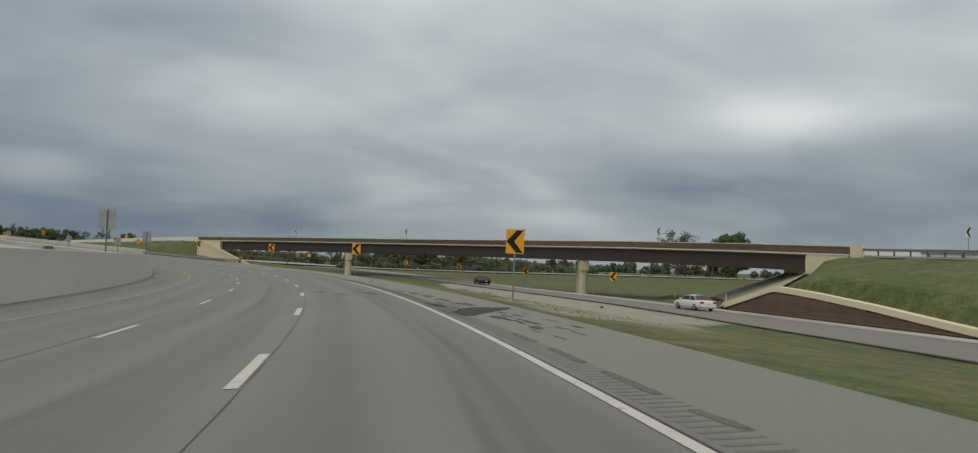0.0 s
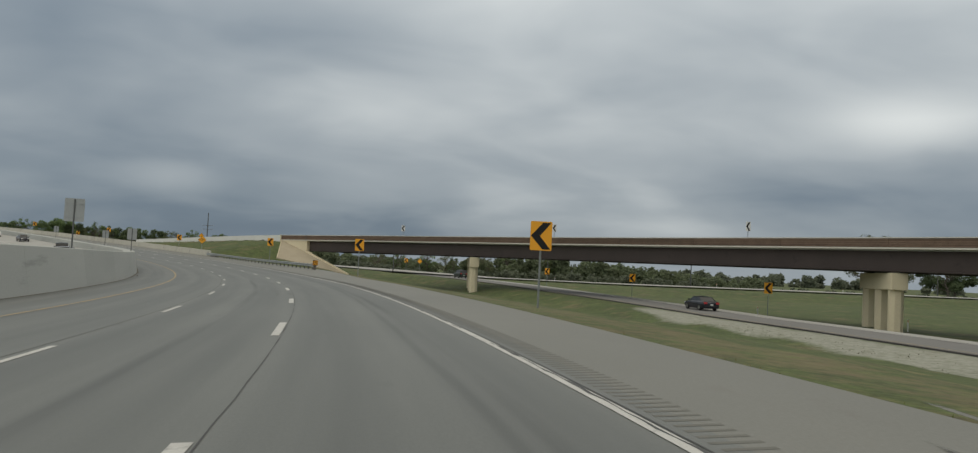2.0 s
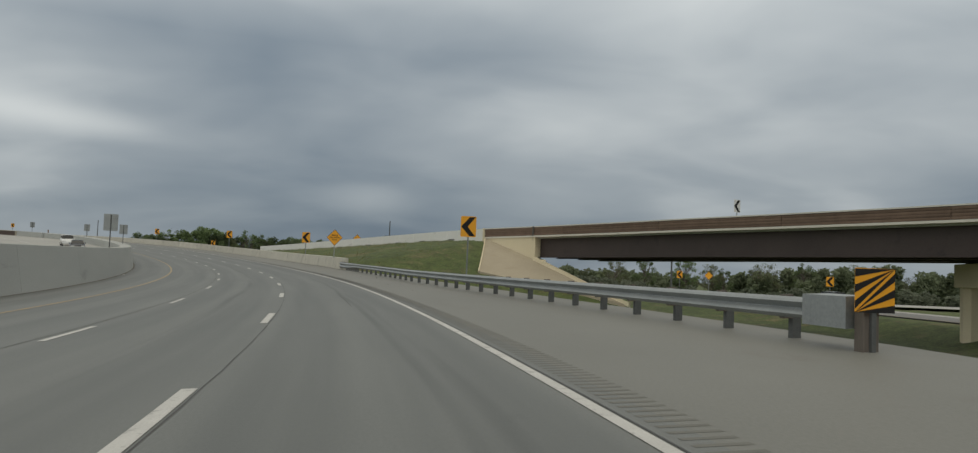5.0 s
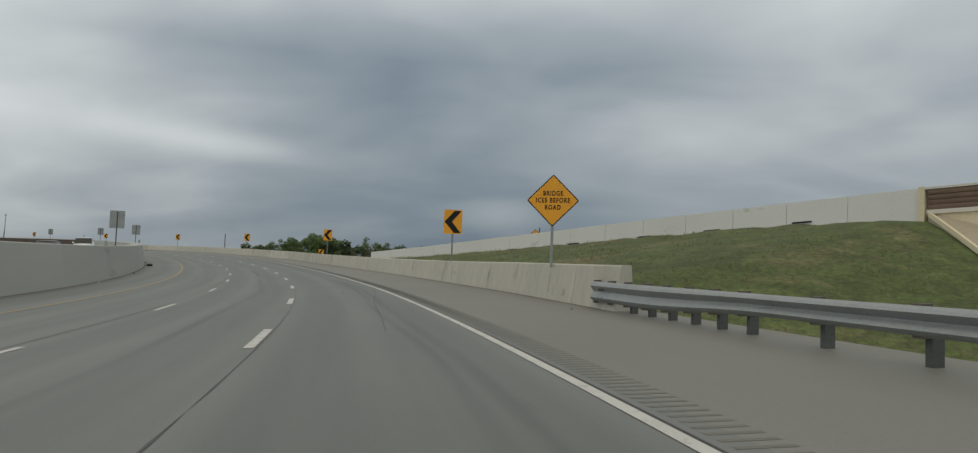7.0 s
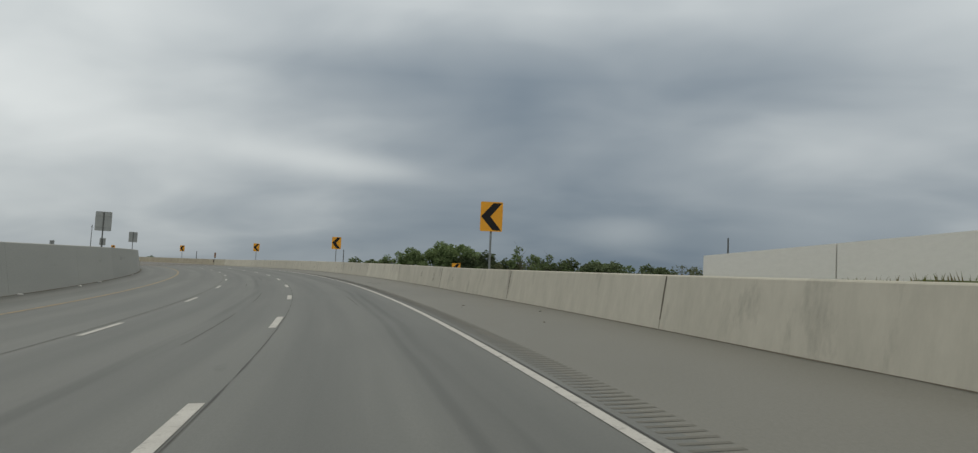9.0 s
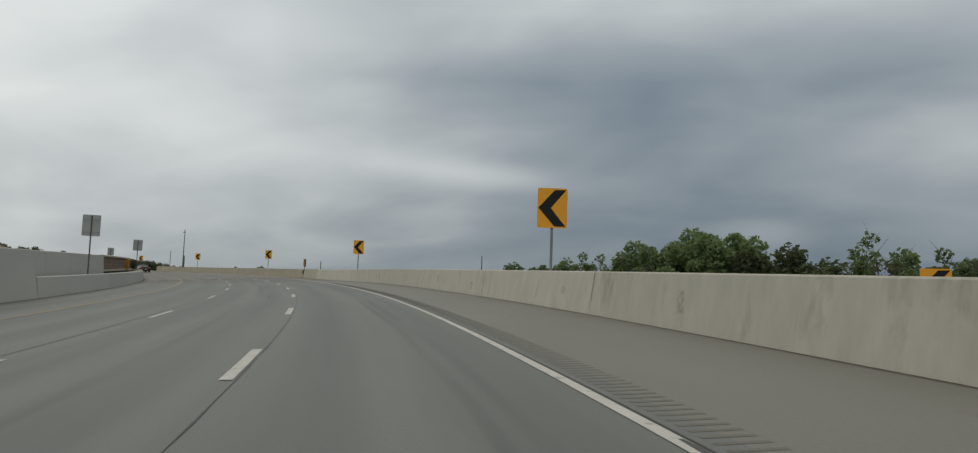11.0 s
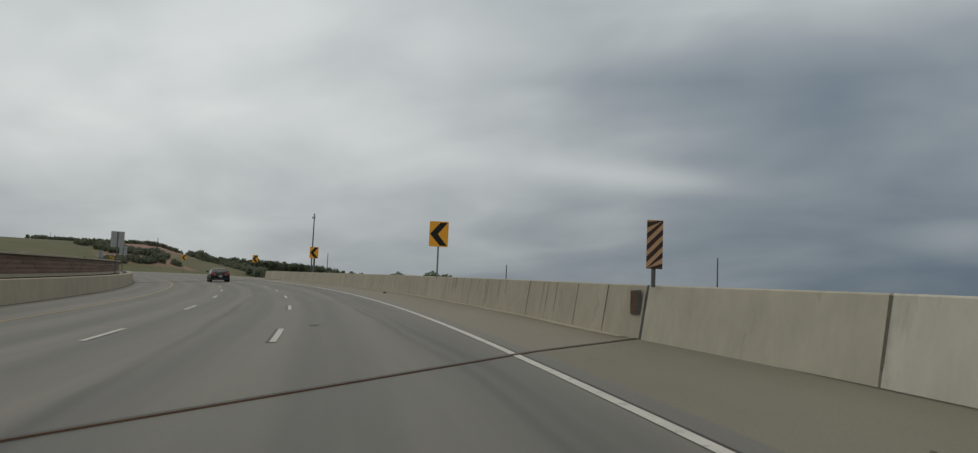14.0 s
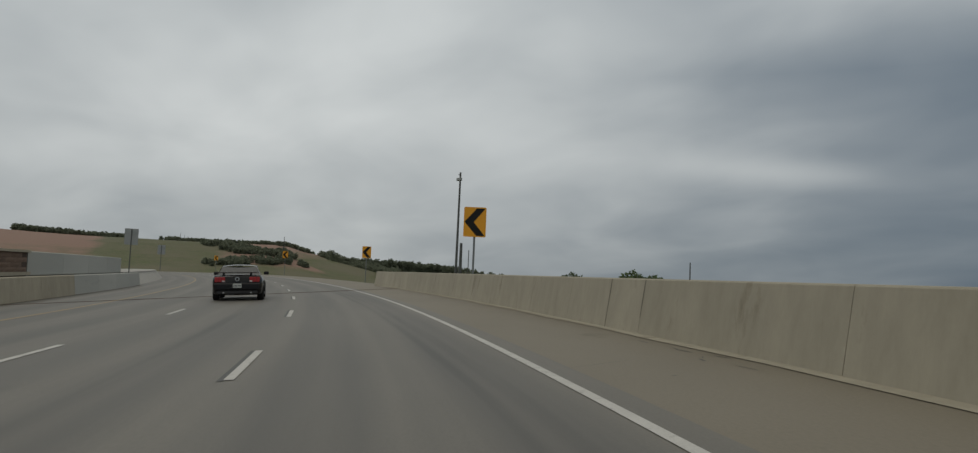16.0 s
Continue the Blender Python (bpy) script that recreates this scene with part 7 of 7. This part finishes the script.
# ---------------------------------------------------------------- slope paving under the far abutment
def sloped(name, a, b, c, d):
    """Paving between four corners."""
    vs, fs, n = [], [], 12
    for i in range(n + 1):
        for j in range(n + 1):
            f, g = i / n, j / n
            q = a.lerp(b, f).lerp(d.lerp(c, f), g)
            vs.append((q.x, q.y, float(apron_z(q.x, q.y)) if name == "slab" else q.z))
    for i in range(n):
        for j in range(n):
            k = i * (n + 1) + j
            fs.append((k, k + 1, k + n + 2, k + n + 1))
    return mesh_of(name, vs, fs, "low_slope")


def on_ramp(ang, off, z):
    q = F(ang, off)
    return Vector((q.x, q.y, z))


apron = thing("slope_paving", "tan concrete slope paving beside the lower carriageway", "embankment", kind="structure")
part("slab", sloped("slab", *APRON), apron)
part("slab", sloped("rear_slab", APRON[3], APRON[2], on_ramp(AB0 + 2.3, 10.3, 0.35), on_ramp(23.7, 10.3, -3.5)), apron)

# ---------------------------------------------------------------- litter and small fittings
rl = random.Random(8)


def lump(name, label, q, sx, sy, sz, mat, seed):
    rnd = random.Random(seed)
    bm = bmesh.new()
    bmesh.ops.create_icosphere(bm, subdivisions=2, radius=1.0)
    for v in bm.verts:
        v.co *= rnd.uniform(0.7, 1.2)
        v.co = Vector((v.co.x * sx, v.co.y * sy, max(-0.3, v.co.z) * sz))
    me = bpy.data.meshes.new(name)
    bm.to_mesh(me)
    bm.free()
    me.materials.append(M[mat])
    ob = new(name, me)
    ob.matrix_world = Matrix.Translation(q) @ Matrix.Rotation(rnd.uniform(0, 6), 4, "Z")
    return tagged(ob, label, "litter")


lump("tyre_scrap", "dark scrap of tyre lying on the shoulder", P(423.5, 4.15, 0.02), 0.1, 0.05, 0.05, "rubber", 3)
lump("tyre_scrap", "dark scrap of tyre lying by the median wall", P(270.0, -10.8, 0.05), 0.28, 0.2, 0.18, "rubber", 4)
lump("clod", "small dark clod lying in the grass", P(20.0, 9.0, -0.42), 0.07, 0.06, 0.05, "rubber", 6)
for i in range(16):
    s = rl.uniform(150, 385)
    lump("leaf_litter", "small scrap of litter on the shoulder", P(s, rl.uniform(3.4, 5.3), 0.012), rl.uniform(0.02, 0.055), rl.uniform(0.015, 0.035), 0.015, rl.choice(("rubber", "bark", "bark")), 40 + i)
for i in range(10):
    s = rl.uniform(20, 320)
    lump("paper_scrap", "scrap of pale litter at the wall's foot", P(s, -11.05 + rl.uniform(-0.05, 0.2), 0.02), rl.uniform(0.06, 0.16), rl.uniform(0.04, 0.1), 0.05, rl.choice(("white_sign", "bark")), 70 + i)
cover = thing("drain_cover", "rusty iron drain cover set in the shoulder", "drain cover", at=on_road(380.3, 4.24))
part("rim", (boxed(-0.32, 0.32, -0.26, 0.26, -0.05, 0.006), "steel_dark"), cover)
for i in range(6):
    part("slot", (boxed(-0.26, 0.26, -0.21 + i * 0.075, -0.18 + i * 0.075, 0.004, 0.011), "tar"), cover)
grille = thing("drain_grille", "small steel grille in the bridge barrier", "grille", at=stand(P(392.74, 5.19, 0.66), turn_at(392.74)))
part("frame", (boxed(-0.03, 0.02, -0.2, 0.2, -0.22, 0.22), "steel_dark"), grille)
for i in range(5):
    part("bar", (boxed(-0.045, -0.03, -0.17 + i * 0.075, -0.13 + i * 0.075, -0.2, 0.2), "rust"), grille)


# ---------------------------------------------------------------- grass tufts where the road passes close
def tufts(name, label, count, region, hmin, hmax, seed, mat):
    rnd = random.Random(seed)
    pts = [region(rnd) for _ in range(count)]
    arr = np.array([(p.x, p.y) for p in pts])
    zs = ground_z(arr[:, 0], arr[:, 1])
    vs, fs = [], []
    for (x, y), z in zip(arr, zs):
        for _ in range(4):
            a = rnd.uniform(0, 6.283)
            h, w = rnd.uniform(hmin, hmax), rnd.uniform(0.008, 0.02)
            bx, by = x + rnd.uniform(-0.12, 0.12), y + rnd.uniform(-0.12, 0.12)
            i = len(vs)
            vs += [(bx - w * math.cos(a), by - w * math.sin(a), z - 0.03), (bx + w * math.cos(a), by + w * math.sin(a), z - 0.03), (bx + h * 0.5 * math.sin(a * 3), by + h * 0.5 * math.cos(a * 3), z + h)]
            fs.append((i, i + 1, i + 2))
    tagged(new(name, mesh_of(name, vs, fs, mat)), label, "grass", kind="stuff")


def verge(r):
    s = r.uniform(-8, 136)
    return P(s, paved_edge(s) + 0.05 + abs(r.gauss(0, 0.35)))


def bank(r):
    s = r.uniform(150, 262)
    return P(s, 7.0 + r.uniform(0, 1) ** 1.5 * 12)


M["blade"] = material("blade", (0.125, 0.15, 0.04), (0.19, 0.205, 0.065), 0.5, 0.8, bump=0, fine=3)
M["dry_blade"] = material("dry_blade", (0.2, 0.175, 0.085), (0.26, 0.225, 0.12), 0.5, 0.85, bump=0, fine=3)
let_through("blade", 0.5)
let_through("dry_blade", 0.5)
tufts("grass", "short rough grass along the verge", 5000, verge, 0.012, 0.04, 1, "blade")
tufts("dry_grass", "dry straw-coloured grass along the verge", 2500, verge, 0.015, 0.05, 2, "dry_blade")
tufts("grass", "rough grass on the ramp's bank", 5000, bank, 0.03, 0.08, 3, "blade")
tufts("dry_grass", "dry stalks on the ramp's bank", 2500, bank, 0.05, 0.16, 4, "dry_blade")


def clods(count, seed):
    """Loose clods and stones scattered over the bare strip, as one mesh."""
    rnd = random.Random(seed)
    spots = []
    for _ in range(count):
        s = rnd.uniform(14, 104)
        lo = float(np.interp(s, [10, 14, 20, 43, 50, 75, 85, 96, 106, 114, 125], [7.6, 6.4, 7.0, 8.0, 11.0, 25.0, 26.6, 28.0, 28.8, 32.0, 36.0]))
        spots.append(P(s, lo + abs(rnd.gauss(0, 0.35)) * min(6.0, 2 + s * 0.06)))
    zs = ground_z(np.array([q.x for q in spots]), np.array([q.y for q in spots]))
    vs, fs = [], []
    for q, z in zip(spots, zs):
        r = rnd.uniform(0.012, 0.04)
        i = len(vs)
        for k in range(5):
            a = k * 1.2566 + rnd.uniform(-0.3, 0.3)
            vs.append((q.x + r * math.cos(a) * rnd.uniform(0.7, 1.3), q.y + r * math.sin(a) * rnd.uniform(0.7, 1.3), z - 0.04))
        for k in range(5):
            a = k * 1.2566 + rnd.uniform(-0.3, 0.3)
            vs.append((q.x + 0.6 * r * math.cos(a), q.y + 0.6 * r * math.sin(a), z + r * rnd.uniform(0.4, 0.9)))
        fs += [(i + k, i + (k + 1) % 5, i + 5 + (k + 1) % 5, i + 5 + k) for k in range(5)] + [tuple(range(i + 5, i + 10))]
    tagged(new("clods", mesh_of("clods", vs, fs, "clod")), "dark clods and stones on the bare gravel strip", "clods", kind="stuff")


M["clod"] = material("clod", (0.09, 0.078, 0.052), (0.17, 0.15, 0.105), 1.5, 0.95, bump=0.3, fine=20)
clods(700, 9)
